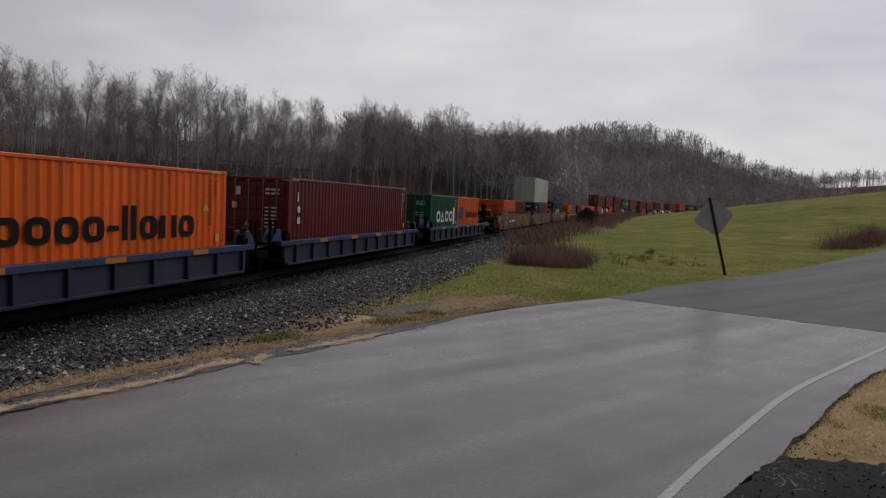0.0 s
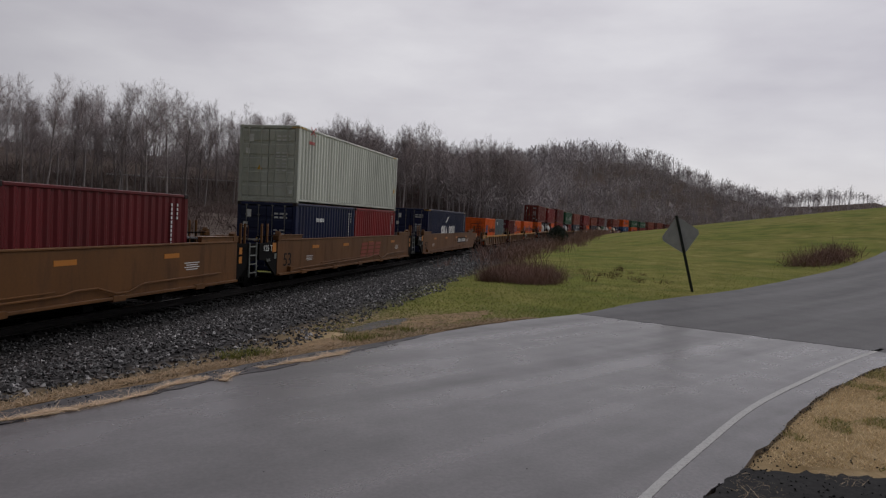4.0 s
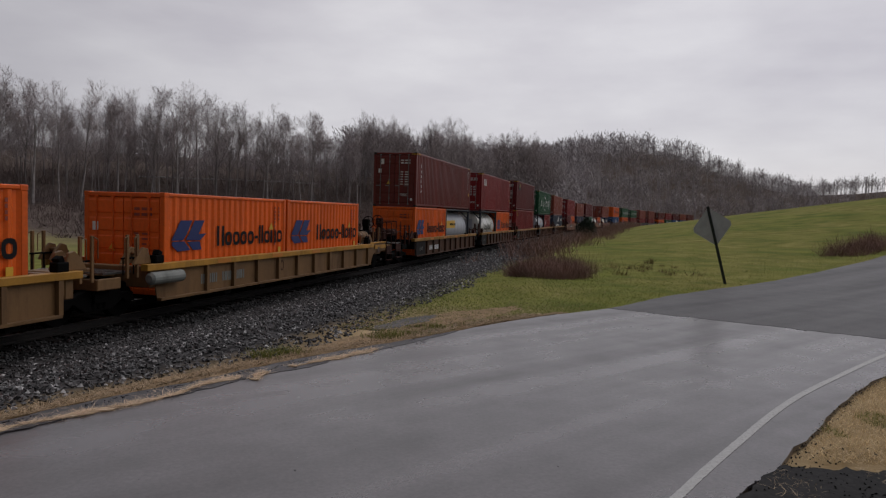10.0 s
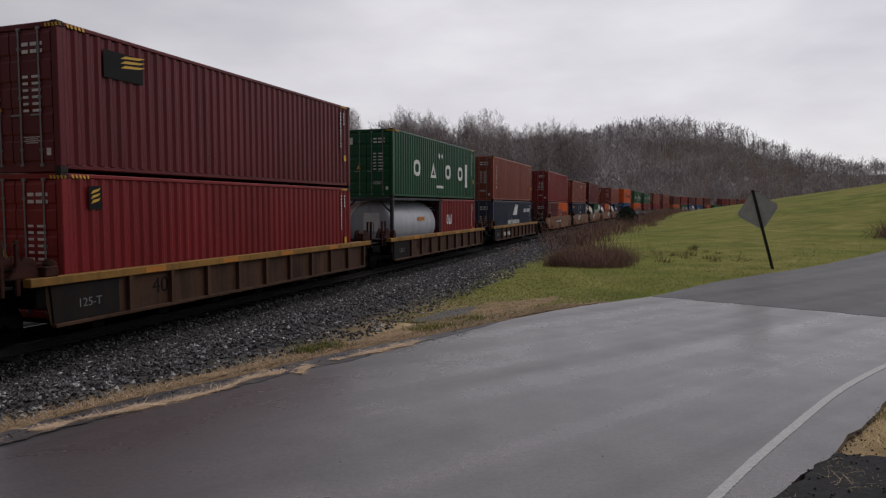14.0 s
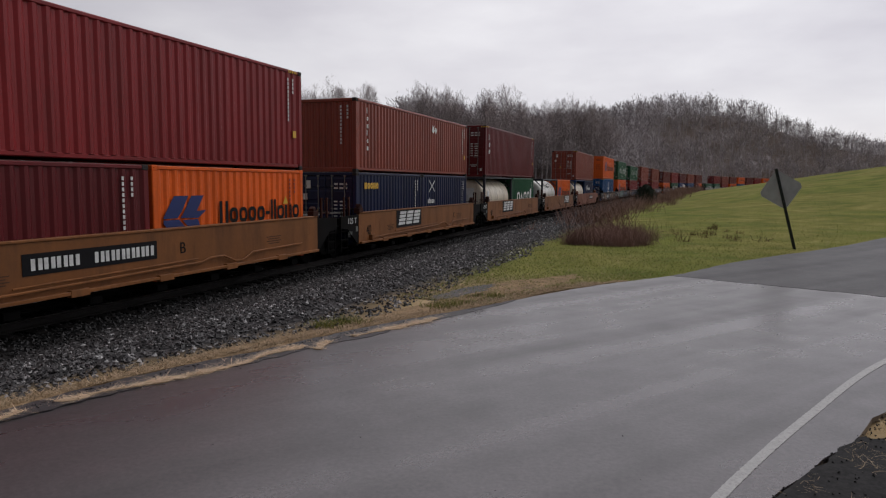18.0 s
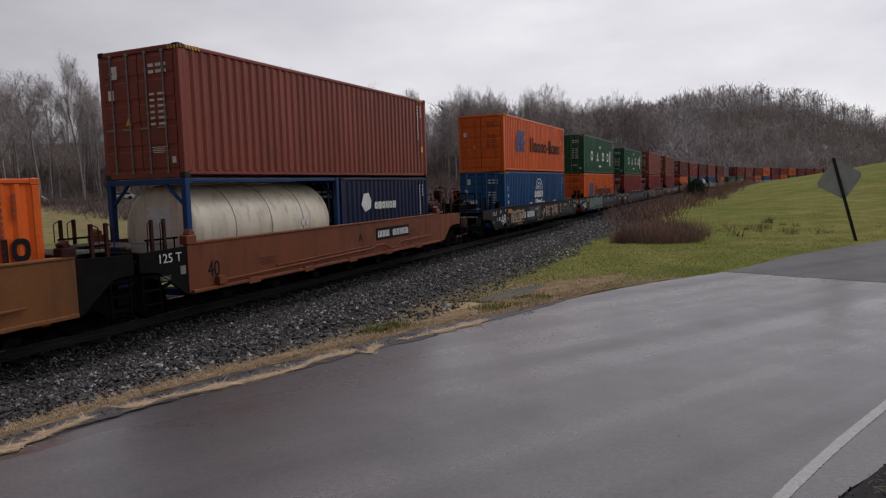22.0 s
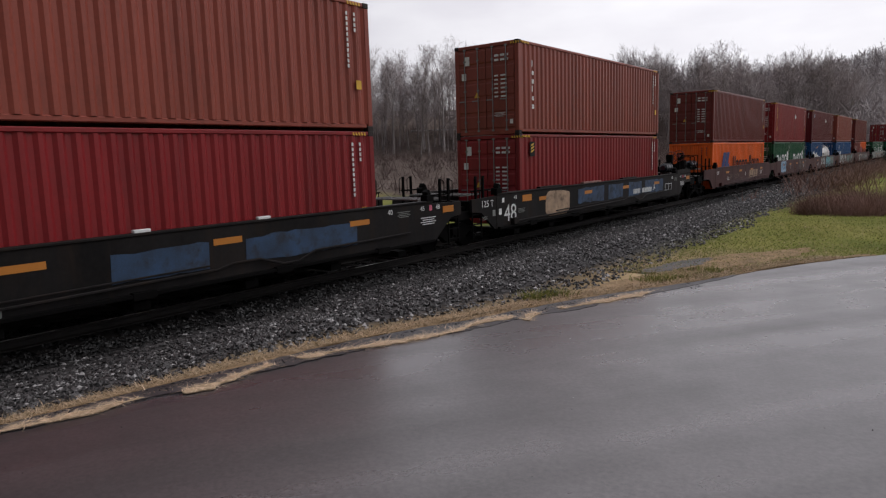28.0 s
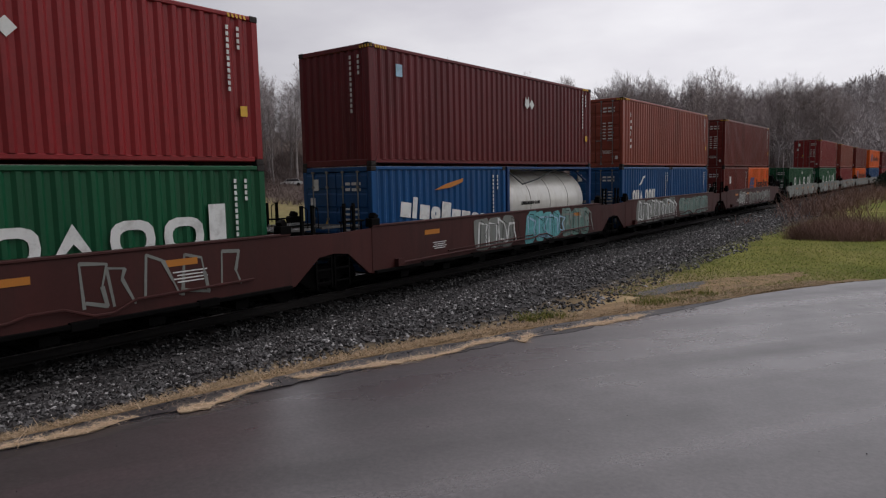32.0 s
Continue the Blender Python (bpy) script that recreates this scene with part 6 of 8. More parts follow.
def build_train():
    # three faded blue ribbed cars
    blue = "faded blue ribbed well car with a dark blue top flange"
    well_car(10.62, "blue", 6.75, 7.9, 7.9, CAR_BLUE, blue, mat2=CAR_BLUEF)
    long_box(10.62, ORANGE, LONG_ORANGE, H9, -0.08, marks=marks_orange(12))
    well_car(26.4, "blue", 6.75, 7.9, 7.95, CAR_BLUE, blue, mat2=CAR_BLUEF)
    long_box(26.4, MAROON, "long maroon container with white upright lettering shapes", H9, -0.08, marks=[tower("short_tower", x=-5.35, z=2.1, sc=0.62)])
    well_car(42.9, "blue", 6.75, 8.1, 7.9, CAR_BLUE, blue, end1=True, mat2=CAR_BLUEF)
    pair(42.9, ("box", GREEN, "short dark green container with bold white shapes", marks_green(6)), small_orange())
    # three long ochre cars
    ochre = "ochre long well car with smooth deep sides"
    well_car(65.18, "long", 8.42, 9.58, 9.45, CAR_OCHRE, ochre, end0=True, number="53", extra=[("car_plate", LET_BLACK, -3.03, 1.06, 0.95, "number_plate", -1.507, 1.45), ("car_number", LET_WHITE, -3.03, 1.06, 0.95, "number_marking", -1.509, 1.42)])
    pair(65.35, small_orange(), ("box", MAROON, "short maroon container in an ochre car", ()))
    well_car(84.25, "long", 8.0, 9.6, 9.45, CAR_OCHRE, ochre, number="53", extra=[("big_mark", BROWN_RED, 1.5, 1.0, 1.3, "emblem", -1.505)])
    pair(84.25, ("box", NAVY, "short navy blue container in an ochre car", [("small_word", LET_WHITE, -1.2, 1.9, 0.6)]), ("box", RED, "short red container beside a navy one", ()))
    container(84.25, BASE_Z + H8, 12.192, H9, WHITE_BOX, "long off-white container with small red marks on top", [("plain_word", LET_RED, -5.2, 2.3, 0.6)])
    well_car(103.6, "long", 8.1, 9.9, 9.6, CAR_OCHRE, ochre, end1=True, number="53", extra=[("car_plate", LET_BLACK, 3.5, 1.08, 0.80, "number_plate", -1.507, 1.32), ("car_number", LET_WHITE, 3.5, 1.08, 0.95, "number_marking", -1.509, 1.3), ("text", "A", LET_BLACK, 1.3, 1.1, 0.36)])
    long_box(103.6, NAVY, "long navy blue container with white lettering shapes and a swoosh", H9, marks=[("two_words", LET_WHITE, -2.34, 1.18, 0.80, "wordmark", -1.2235, 1.18)])
    # three weathered yellow ribbed cars
    yel = "weathered yellow ribbed well car"
    ynum = ("car_number", CAR_GREY, -3.95, 0.72, 0.95, "number_marking", -1.455)
    well_car(125.5, "yellow", 6.75, 8.1, 8.15, CAR_YELLOW, yel, end0=True, mat2=CAR_YFLANGE, number="40", extra=[ynum], number_at=-0.8)
    pair(125.5, small_orange(), ("box", GREY_BLUE, "short plain grey-blue container with white letters", [("grey_word", LET_WHITE, -1.9, 1.9, 1.0)]))
    well_car(141.8, "yellow", 6.75, 8.15, 8.05, CAR_YELLOW, yel, mat2=CAR_YFLANGE, number="40", number_at=-2.16)
    pair(141.8, ("box", MAROON, "short maroon container with a small square badge", [("badge", LET_BLACK, -1.9, 2.0, 0.9), ("badge_mark", LET_YELLOW, -1.9, 1.98, 0.9)]), small_orange())
    well_car(157.9, "yellow", 6.75, 8.05, 8.1, CAR_YELLOW, yel, end1=True, mat2=CAR_YFLANGE, number="40", extra=[ynum], number_at=-0.8)
    pair(157.9, small_orange(), small_orange())
    # five rusty brown ribbed cars
    brn = "rusty brown ribbed well car with a dirty yellow top flange"
    cs = [177.8, 193.78, 209.72, 225.8, 242.2]
    for i, c in enumerate(cs):
        r0 = 8.1 if i == 0 else (c - cs[i - 1]) / 2
        r1 = 8.1 if i == 4 else (cs[i + 1] - c) / 2
        well_car(c, "brown", 6.75, r0, r1, CAR_BROWN, brn, end0=i == 0, end1=i == 4, mat2=CAR_DIRTY_YELLOW, number="40" if i else "", extra=[("car_number", LET_WHITE, -3.2, 0.72, 0.9, "number_marking", -1.455)] if i in (0, 4) else ())
    pair(cs[0], small_orange(), ("tank", TANK_STEEL, "grey steel tank container with a yellow name band", (TANK_DARK, [("stripe", LET_YELLOW, -1.65, 1.62, 4.0, "name_band", -1.105), ("tank_word", LET_BLACK, -1.75, 1.55, 1.1, "wordmark", -1.110)])))
    long_box(cs[0], DARK_RED, "long dark red container with white upright lettering shapes on top", H9, H8, [tower()])
    pair(cs[1], ("tank", TANK_WHITE, "white tank container with black lettering shapes", (TANK_DARK, [("serif_word", LET_BLACK, -1.14, 1.12, 0.95, "wordmark", -1.10), ("square_label", TANK_STEEL, -1.9, 1.75, 1.6, "label", -1.06), ("fine_print", LET_BLACK, 1.9, 1.7, 0.6, "fine_print", -1.07), ("triangle_label", LET_YELLOW, 2.1, 1.0, 0.9, "label", -1.09)])), small_orange())
    long_box(cs[1], RED, "long red container with white lettering shapes on top", H9, H8, [("short_word", LET_WHITE, -5.3, 1.97, 0.62, "wordmark")])
    long_box(cs[2], RED, "long red container with a small square badge", H9, 0, BADGE)
    long_box(cs[2], MAROON, "long maroon container with a black and yellow plate", H9, H9, [("badge", LET_BLACK, -4.45, 2.3, 1.1, "badge", -1.2235, 3.0), ("badge_mark", LET_YELLOW, -4.2, 2.38, 0.9, "badge_mark", -1.226, 2.6)])
    pair(cs[3], ("tank", TANK_STEEL, "dull grey steel tank container", (TANK_DARK, [("stripe", LET_ORANGE, 0.6, 1.65, 1.5, "name_band", -1.10)])), ("box", RED, "short red container with a white mark in a brown car", [("short_word", LET_WHITE, -2.2, 1.3, 0.6)]))
    long_box(cs[3], GREEN, "long dark green container with white lettering shapes on top", H9, H8, marks_green(12))
    long_box(cs[4], SLATE, "long slate blue container with a white winged emblem", H8, 0, [("winged_word", LET_WHITE, -2.0, 0.95, 1.05, "wordmark"), ("car_number", LET_WHITE, 4.2, 1.9, 1.0, "number_marking")])
    long_box(cs[4], BROWN_RED, "long brownish red container on top", H9, H8, [tower()])
    # five burnt orange smooth cars
    tan = "burnt orange well car with smooth deep sides"
    cs = [262.02, 277.67, 293.2, 308.72, 324.25]
    big = [("big_plate", LET_BLACK, -2.05, 1.19, 1.0, "emblem_plate", -1.507), ("big_mark", LET_WHITE, -2.05, 1.19, 1.0, "emblem", -1.508)]
    for i, c in enumerate(cs):
        r0 = 7.9 if i == 0 else (c - cs[i - 1]) / 2
        r1 = 7.9 if i == 4 else (cs[i + 1] - c) / 2
        ex = list(big)
        if i == 1:
            ex.append(("text", "C", LET_BLACK, 3.4, 1.05, 0.34))
        if i == 2:
            ex.append(("text", "D", LET_BLACK, 3.6, 1.05, 0.34))
        if i == 3:
            ex = [(b[0], b[1], 2.9, *b[3:]) for b in big] + [("text", "E", LET_BLACK, -1.2, 1.05, 0.34)]
        if i in (0, 4):
            o, w = (-1.75, 1.36) if i == 0 else (2.7, 1.0)
            ex = [("car_plate", LET_BLACK, o, 1.12, 0.75, "number_plate", -1.507, w), ("car_number", LET_WHITE, o, 1.12, 0.78, "number_marking", -1.509, w * 0.98), ("text", "B" if i == 0 else "A", LET_BLACK, 0.6 if i == 0 else 0.6, 1.08, 0.36)]
        ob = well_car(c, "smooth", 6.45, r0, r1, (CAR_TAN, CAR_TAN, CAR_TAN, CAR_TAN, CAR_ORANGE)[i], tan, end0=i == 0, end1=i == 4, number="40", extra=ex)
    pair(cs[0], ("box", MAROON, "short maroon container with white upright lettering shapes", [tower("short_tower", x=-1.75, z=1.9, sc=0.8)]), small_orange())
    long_box(cs[0], RED, "long red container with a worn side on top", H9, H8, [tower("short_tower", x=-5.6, z=2.4, sc=0.4)])
    pair(cs[1], ("box", NAVY, "short navy blue container with a yellow wordmark", [("small_word", LET_YELLOW, -2.4, 2.0, 0.9, "wordmark")]), ("box", NAVY, "short navy blue container with a crossed emblem", [("plain_word", LET_WHITE, -2.4, 1.32, 0.9, "wordmark")]))
    long_box(cs[1], BROWN_RED, "long brownish red container with white diamond labels on top", H8, H8, [tower(), DIAM], doors=False)
    pair(cs[2], ("tank", TANK_CREAM, "cream tank container in a dark frame", (TANK_DARK, [("badge", LET_WHITE, -2.0, 1.5, 1.1, "label", -1.11)])), ("box", GREEN, "short dark green container with bold white shapes", marks_green(6)))
    long_box(cs[2], MAROON, "long maroon container with white upright lettering shapes on top", H9, H8, [tower("short_tower", x=-5.35, z=2.1, sc=0.62)])
    pair(cs[3], ("tank", TANK_WHITE, "white tank container in a black frame", (TANK_DARK, [("tank_word", LET_BLACK, -0.9, 1.9, 1.0, "wordmark", -0.99)])), small_orange())
    pair(cs[4], ("tank", TANK_CREAM, "cream tank container in a blue frame", (FRAME_BLUE, [("hazard_diamonds", LET_WHITE, 1.5, 1.3, 0.6, "label", -1.11)])), ("box", NAVY, "short navy blue container with a white emblem", [("blob_word", LET_WHITE, -1.9, 1.5, 1.15, "wordmark")]))
    long_box(cs[4], BROWN_RED, "long brownish red container on top", H9, H8, [])
    # five sooty cars with sprayed sides
    soot = "sooty grey well car with sprayed graffiti on its side"
    cs = [345.4, 363.6, 381.64, 400.06, 418.88]
    for i, c in enumerate(cs):
        r0 = 9.2 if i == 0 else (c - cs[i - 1]) / 2
        r1 = 9.2 if i == 4 else (cs[i + 1] - c) / 2
        ex = []
        if i in (0, 4):
            o = -3.2 if i == 0 else 3.5
            ex = [("text", "B" if i == 0 else "A", LET_WHITE, 0.1 if i == 0 else 4.88, 1.0, 0.36), ("car_number", LET_WHITE, o, 0.95, 1.15 if i == 0 else 0.72, "number_marking", -1.508, 1.15 if i == 0 else 0.95)]
        ob = well_car(c, "sooty", 7.9, r0, r1, CAR_BLACK, soot, end0=i == 0, end1=i == 4, number="48", extra=ex)
        if i == 0:
            graffiti(ob, 0.4, 0.52, 3.6, 0.8, LET_TANSPRAY, 3)
            graffiti(ob, -6.0, 0.55, 2.2, 0.75, LET_TANSPRAY, 8)
            graffiti(ob, -2.9, 0.50, 2.2, 0.85, LET_BLUESPRAY, 9)
            graffiti(ob, 3.6, 0.92, 2.6, 0.36, CAR_GREY, 5, 0.32)
            graffiti(ob, 5.5, 0.60, 1.6, 0.30, CAR_GREY, 6, 0.32)
            bm = bmesh.new()
            for k, (cx, cz, r0) in enumerate(((-4.6, 0.70, 0.52), (-0.7, 0.66, 0.50), (2.4, 0.80, 0.40), (4.5, 0.74, 0.30))):
                for j in range(13):
                    a, c2 = math.pi * (0.9 + 0.11 * j), math.pi * (0.9 + 0.11 * (j + 1))
                    w0 = r0 * (0.30 if k < 3 else 0.12)
                    bm.faces.new([bm.verts.new((cx + rr * math.cos(q) * 1.5, 0, cz + rr * math.sin(q) * 0.62 + 0.1)) for rr, q in ((r0, a), (r0, c2), (r0 - w0, c2), (r0 - w0, a))])
            o = part("graffiti", bm, LET_TANSPRAY, ob, m=pose(0, -1.516, 0))
            o["kind"] = "stuff"
        elif i == 1:
            graffiti(ob, -5.6, 0.50, 5.0, 0.9, LET_MINT, 11)
            graffiti(ob, 0.0, 0.8, 5.6, 0.42, LET_BLUESPRAY, 12)
        elif i == 2:
            graffiti(ob, -5.2, 0.62, 10.6, 0.62, LET_BLUESPRAY, 13)
        elif i == 3:
            graffiti(ob, -5.0, 0.55, 2.6, 0.8, CAR_GREY, 14)
            graffiti(ob, -0.5, 0.62, 5.6, 0.6, LET_BLUESPRAY, 15)
        else:
            graffiti(ob, -4.9, 0.55, 1.6, 0.85, LET_TANSPRAY, 16)
            graffiti(ob, -3.2, 0.70, 9.8, 0.66, LET_BLUESPRAY, 18)
        far_x = 8.55 if i < 4 else 9.5
        for args in (("stripe", LET_ORANGE, far_x, 1.24, 1.4, "reflector", -1.507, 0.75), ("fine_print", LET_WHITE, far_x - 0.85, 1.08, 0.72, "fine_print", -1.507), ("fine_print", CAR_GREY, far_x - 1.8, 1.30, 0.55, "fine_print", -1.507),
                     ("square_label", LET_PINK, far_x - 0.75, 1.32, 0.7, "label", -1.509), ("stripe", LET_ORANGE, -6.15, 1.26, 1.7, "reflector", -1.507, 0.9), ("square_label", LET_WHITE, -7.55, 1.28, 0.7, "label", -1.507),
                     ("square_label", LET_WHITE, -7.72, 0.95, 0.9, "label", -1.507), ("fine_print", CAR_GREY, -6.5, 0.95, 0.5, "fine_print", -1.507)):
            decal(ob, *args)
        for word, px in (("45", far_x - 1.08), ("48", far_x - 0.45), ("40", far_x - 2.3), ("45", -6.85)):
            put("lettering", text_mesh(word, 0.17), LET_WHITE, ob, pose(px, -1.508, 1.32))
        if i == 4:
            bm = bmesh.new()
            for dx, dz, w, h in ((0, 0.15, 0.85, 0.03), (0, -0.15, 0.85, 0.03), (-0.41, 0, 0.03, 0.3), (0.41, 0, 0.03, 0.3), (0.05, 0, 0.03, 0.3)):
                box(bm, dx, 0, dz, w, 0.004, h)
            part("stencil_box", bm, LET_WHITE, ob, m=pose(6.7, -1.508, 0.92))
        for k, (cx, cm) in enumerate(((-4.6, CAR_BLACK), (-1.4, PALE_RUST), (2.1, CAR_BLACK)) if i == 4 else ((-2.4, LET_WHITE), (0.1, LET_WHITE), (2.6, LET_WHITE))):
            bm = bmesh.new()
            box(bm, 0, 0, 0, 1.5 if i == 4 else 0.3, 0.14 if i == 4 else 0.1, 0.06)
            part("cover_plate", bm, cm, ob, m=pose(cx, -1.45, 1.53), bevel=0.01)
    arched = [("arched_word", LET_WHITE, -0.85, 1.10, 0.95, "wordmark", -1.2235, 1.15), tower("tower_word", x=-5.5, z=1.9, sc=0.7)]
    long_box(cs[0], BLUE, "long bright blue container with a white arched emblem", H9, 0, arched)
    long_box(cs[0], ORANGE, "upper long orange container with a blue emblem and black wordmark", H9, H9, [("arrow_emblem", LET_BLUE, -4.25, 1.05, 1.15, "emblem", -1.2235, 1.9), ("leaning_word", LET_BLACK, -1.62, 1.12, 0.93, "wordmark", -1.2235, 1.10)])
    long_box(cs[1], ORANGE, LONG_ORANGE, H9, 0, marks_orange(12))
    long_box(cs[1], GREEN, "long dark green container with white lettering shapes on top", H9, H9, marks_green(12))
    long_box(cs[2], RED, "long red container with a small square badge", H9, 0, BADGE)
    long_box(cs[2], GREEN, "long dark green container with white lettering shapes on top", H8, H9, marks_green(12))
    long_box(cs[3], RED, "long red container with white labels on its doors", H9, 0, [tower()])
    long_box(cs[3], BROWN_RED, "long brownish red container on top", H9, H9, [tower()])
    long_box(cs[4], RED, "long red container with a small square badge", H9, 0, BADGE)
    long_box(cs[4], BROWN_RED, "long brownish red container with upright lettering shapes on top", H9, H9, [tower()])
    # five oxide red cars
    oxi = "oxide red well car with smooth sides and graffiti"
    cs = [439.6, 454.9, 470.24, 485.55, 501.3]
    for i, c in enumerate(cs):
        r0 = 7.9 if i == 0 else (c - cs[i - 1]) / 2
        r1 = 7.9 if i == 4 else (cs[i + 1] - c) / 2
        ex = []
        if i == 0:
            ex = [("slanted_mark", LET_TANSPRAY, 0.9, 0.84, 0.85, "emblem", -1.506, 0.8), ("text", "A", LET_WHITE, 0.0, 1.0, 0.36), ("car_number", LET_OLD, -2.6, 0.95, 1.05, "number_marking", -1.506), ("fine_print", LET_OLD, -0.9, 0.80, 0.9, "fine_print", -1.506), ("fine_print", LET_WHITE, -6.0, 1.32, 0.6, "fine_print", -1.506), ("square_label", LET_OLD, 0.95, 1.02, 1.3, "label", -1.506)]
        if i == 1:
            ex = [("text", "E", LET_WHITE, -1.2, 1.0, 0.34), ("text", "FOO", LET_FOO, -3.9, 1.08, 0.72)]
        ob = well_car(c, "oxide", 6.45, r0, r1, CAR_MAROON, oxi, end0=i == 0, end1=i == 4, extra=ex)
        if i == 1:
            bm = bmesh.new()
            puffy(bm, 1.75, 0.86, 41, 3)
            part("graffiti", bm, LET_CYAN, ob, m=pose(-4.78, -1.507, 0.66))
            graffiti(ob, 2.2, 0.62, 2.4, 0.8, CAR_GREY, 21, 0.3)
        elif i == 2:
            graffiti(ob, -2.2, 0.50, 2.1, 0.95, CAR_GREY, 22)
            graffiti(ob, 0.7, 0.52, 2.3, 0.95, LET_TEAL, 23)
            graffiti(ob, 3.2, 0.52, 2.1, 0.95, LET_MINT, 24)
        elif i == 3:
            graffiti(ob, -5.2, 0.50, 5.0, 1.0, CAR_GREY, 25)
            graffiti(ob, 0.5, 0.52, 4.6, 0.9, LET_MINT, 26)
        elif i == 4:
            graffiti(ob, -3.6, 0.52, 1.6, 0.9, CAR_GREY, 27)
            graffiti(ob, -1.0, 0.6, 6.0, 0.7, CAR_GREY, 28)
    long_box(cs[0], ORANGE, LONG_ORANGE, H8, 0, [(a[0], a[1], a[2], a[3] + (-0.15), *a[4:]) for a in marks_orange(12)], doors=False)
    long_box(cs[0], DARK_RED, "long dark red container with a darker stain on top", H9, H8, [])
    gs = ("box", GREEN, "short dark green container with bold white shapes", [("wide_word", LET_WHITE, -2.05, 0.98, 1.0, "wordmark")])
    pair(cs[1], gs, gs)
    long_box(cs[1], RED, "long red container with yellow upright lettering shapes on top", H9, H8, [("four_tower", LET_YELLOW, -5.3, 2.18, 0.72, "wordmark"), DIAM])
    pair(cs[2], ("box", BLUE, "short bright blue container with slanted white lettering shapes", [("slanted_word", LET_WHITE, -2.02, 1.32, 0.66, "wordmark", -1.2235, 0.82, 0.22), ("swoosh", LET_ORANGE, -0.6, 1.95, 0.9, "swoosh")]), ("tank", TANK_WHITE, "white tank container with small black lettering shapes", (FRAME_BLUE, [("tank_word", LET_BLACK, -2.0, 1.35, 0.95, "wordmark", -1.11)])))
    long_box(cs[2], MAROON, "long maroon container with white hand-shaped labels on top", H9, H8, [DIAM, ("square_label", LET_CYAN, -5.0, 2.35, 1.5, "label")], doors=False)
    nb = ("box", BLUE, "short bright blue container without lettering", ())
    pair(cs[3], ("box", BLUE, "short blue container with white lettering shapes and a swoosh", [("two_words", LET_WHITE, -1.9, 1.0, 0.75, "wordmark")]), nb)
    long_box(cs[3], BROWN_RED, "long brownish red container with upright lettering shapes on top", H9, H8, [tower()])
    pair(cs[4], ("box", DARK_RED, "short dark red container with a white label", [("square_label", LET_WHITE, -1.6, 1.8, 2.2, "label")]), small_orange())
    long_box(cs[4], DARK_RED, "long dark red container on top", H9, H8, [])
    # the rest of the train, further back
    pale = "pale grey-green well car"
    tops = [(GREEN, None), (GREEN, RED), (RED, BROWN_RED), (ORANGE, DARK_RED), (BLUE, ORANGE), (RED, MAROON), (ORANGE, RED), (GREEN, ORANGE), (MAROON, DARK_RED), (NAVY, RED), (ORANGE, BROWN_RED), (RED, MAROON), (GREEN, RED), (ORANGE, DARK_RED)]
    names = {GREEN: "dark green", RED: "red", BROWN_RED: "brownish red", ORANGE: "orange", DARK_RED: "dark red", BLUE: "bright blue", MAROON: "maroon", NAVY: "navy blue"}
    c, n = 521.5, len(tops)
    for i, (lo, hi) in enumerate(tops):
        well_car(c, "pale", 6.45, 7.9 if i == 0 else 8.0, 8.0, CAR_GREY, pale, end0=i == 0, end1=i == n - 1)
        mk = {GREEN: marks_green(12), ORANGE: marks_orange(12)}
        long_box(c, lo, "long " + names[lo] + " container low in a pale car", H8, 0, mk.get(lo, [tower()]))
        if hi:
            long_box(c, hi, "long " + names[hi] + " container stacked on another", H9, H8, mk.get(hi, [tower()]))
        c += 16.0


def motions():
    """The whole train rolls past along the track."""
    for ob, x, z in ROLLING:
        rows = []
        for t, shift in SHIFT:
            px, py, a = track(x - shift)
            rows.append((t, pose(px, py, z, 0, 0, math.degrees(a))))
        walk(ob, rows)
    # the wheels roll while their cars pass the crossing
    times, shifts = [t for t, _ in SHIFT], [q for _, q in SHIFT]
    for ob, m, sense, x in WHEELS:
        lo, hi = max(0.0, x - 70), min(shifts[-1], x + 15)
        if hi <= lo:
            continue
        rows = []
        n = max(2, int((hi - lo) / 0.56))
        for k in range(n + 1):
            q = lo + (hi - lo) * k / n
            rows.append((float(np.interp(q, shifts, times)), m @ pose(0, 0, 0, 0, -sense * math.degrees((q - lo) / 0.42), 0)))
        if rows[0][0] > 0.01:
            rows.insert(0, (0, rows[0][1]))
        if rows[-1][0] < 31.99:
            rows.append((32, rows[-1][1]))
        walk(ob, rows)

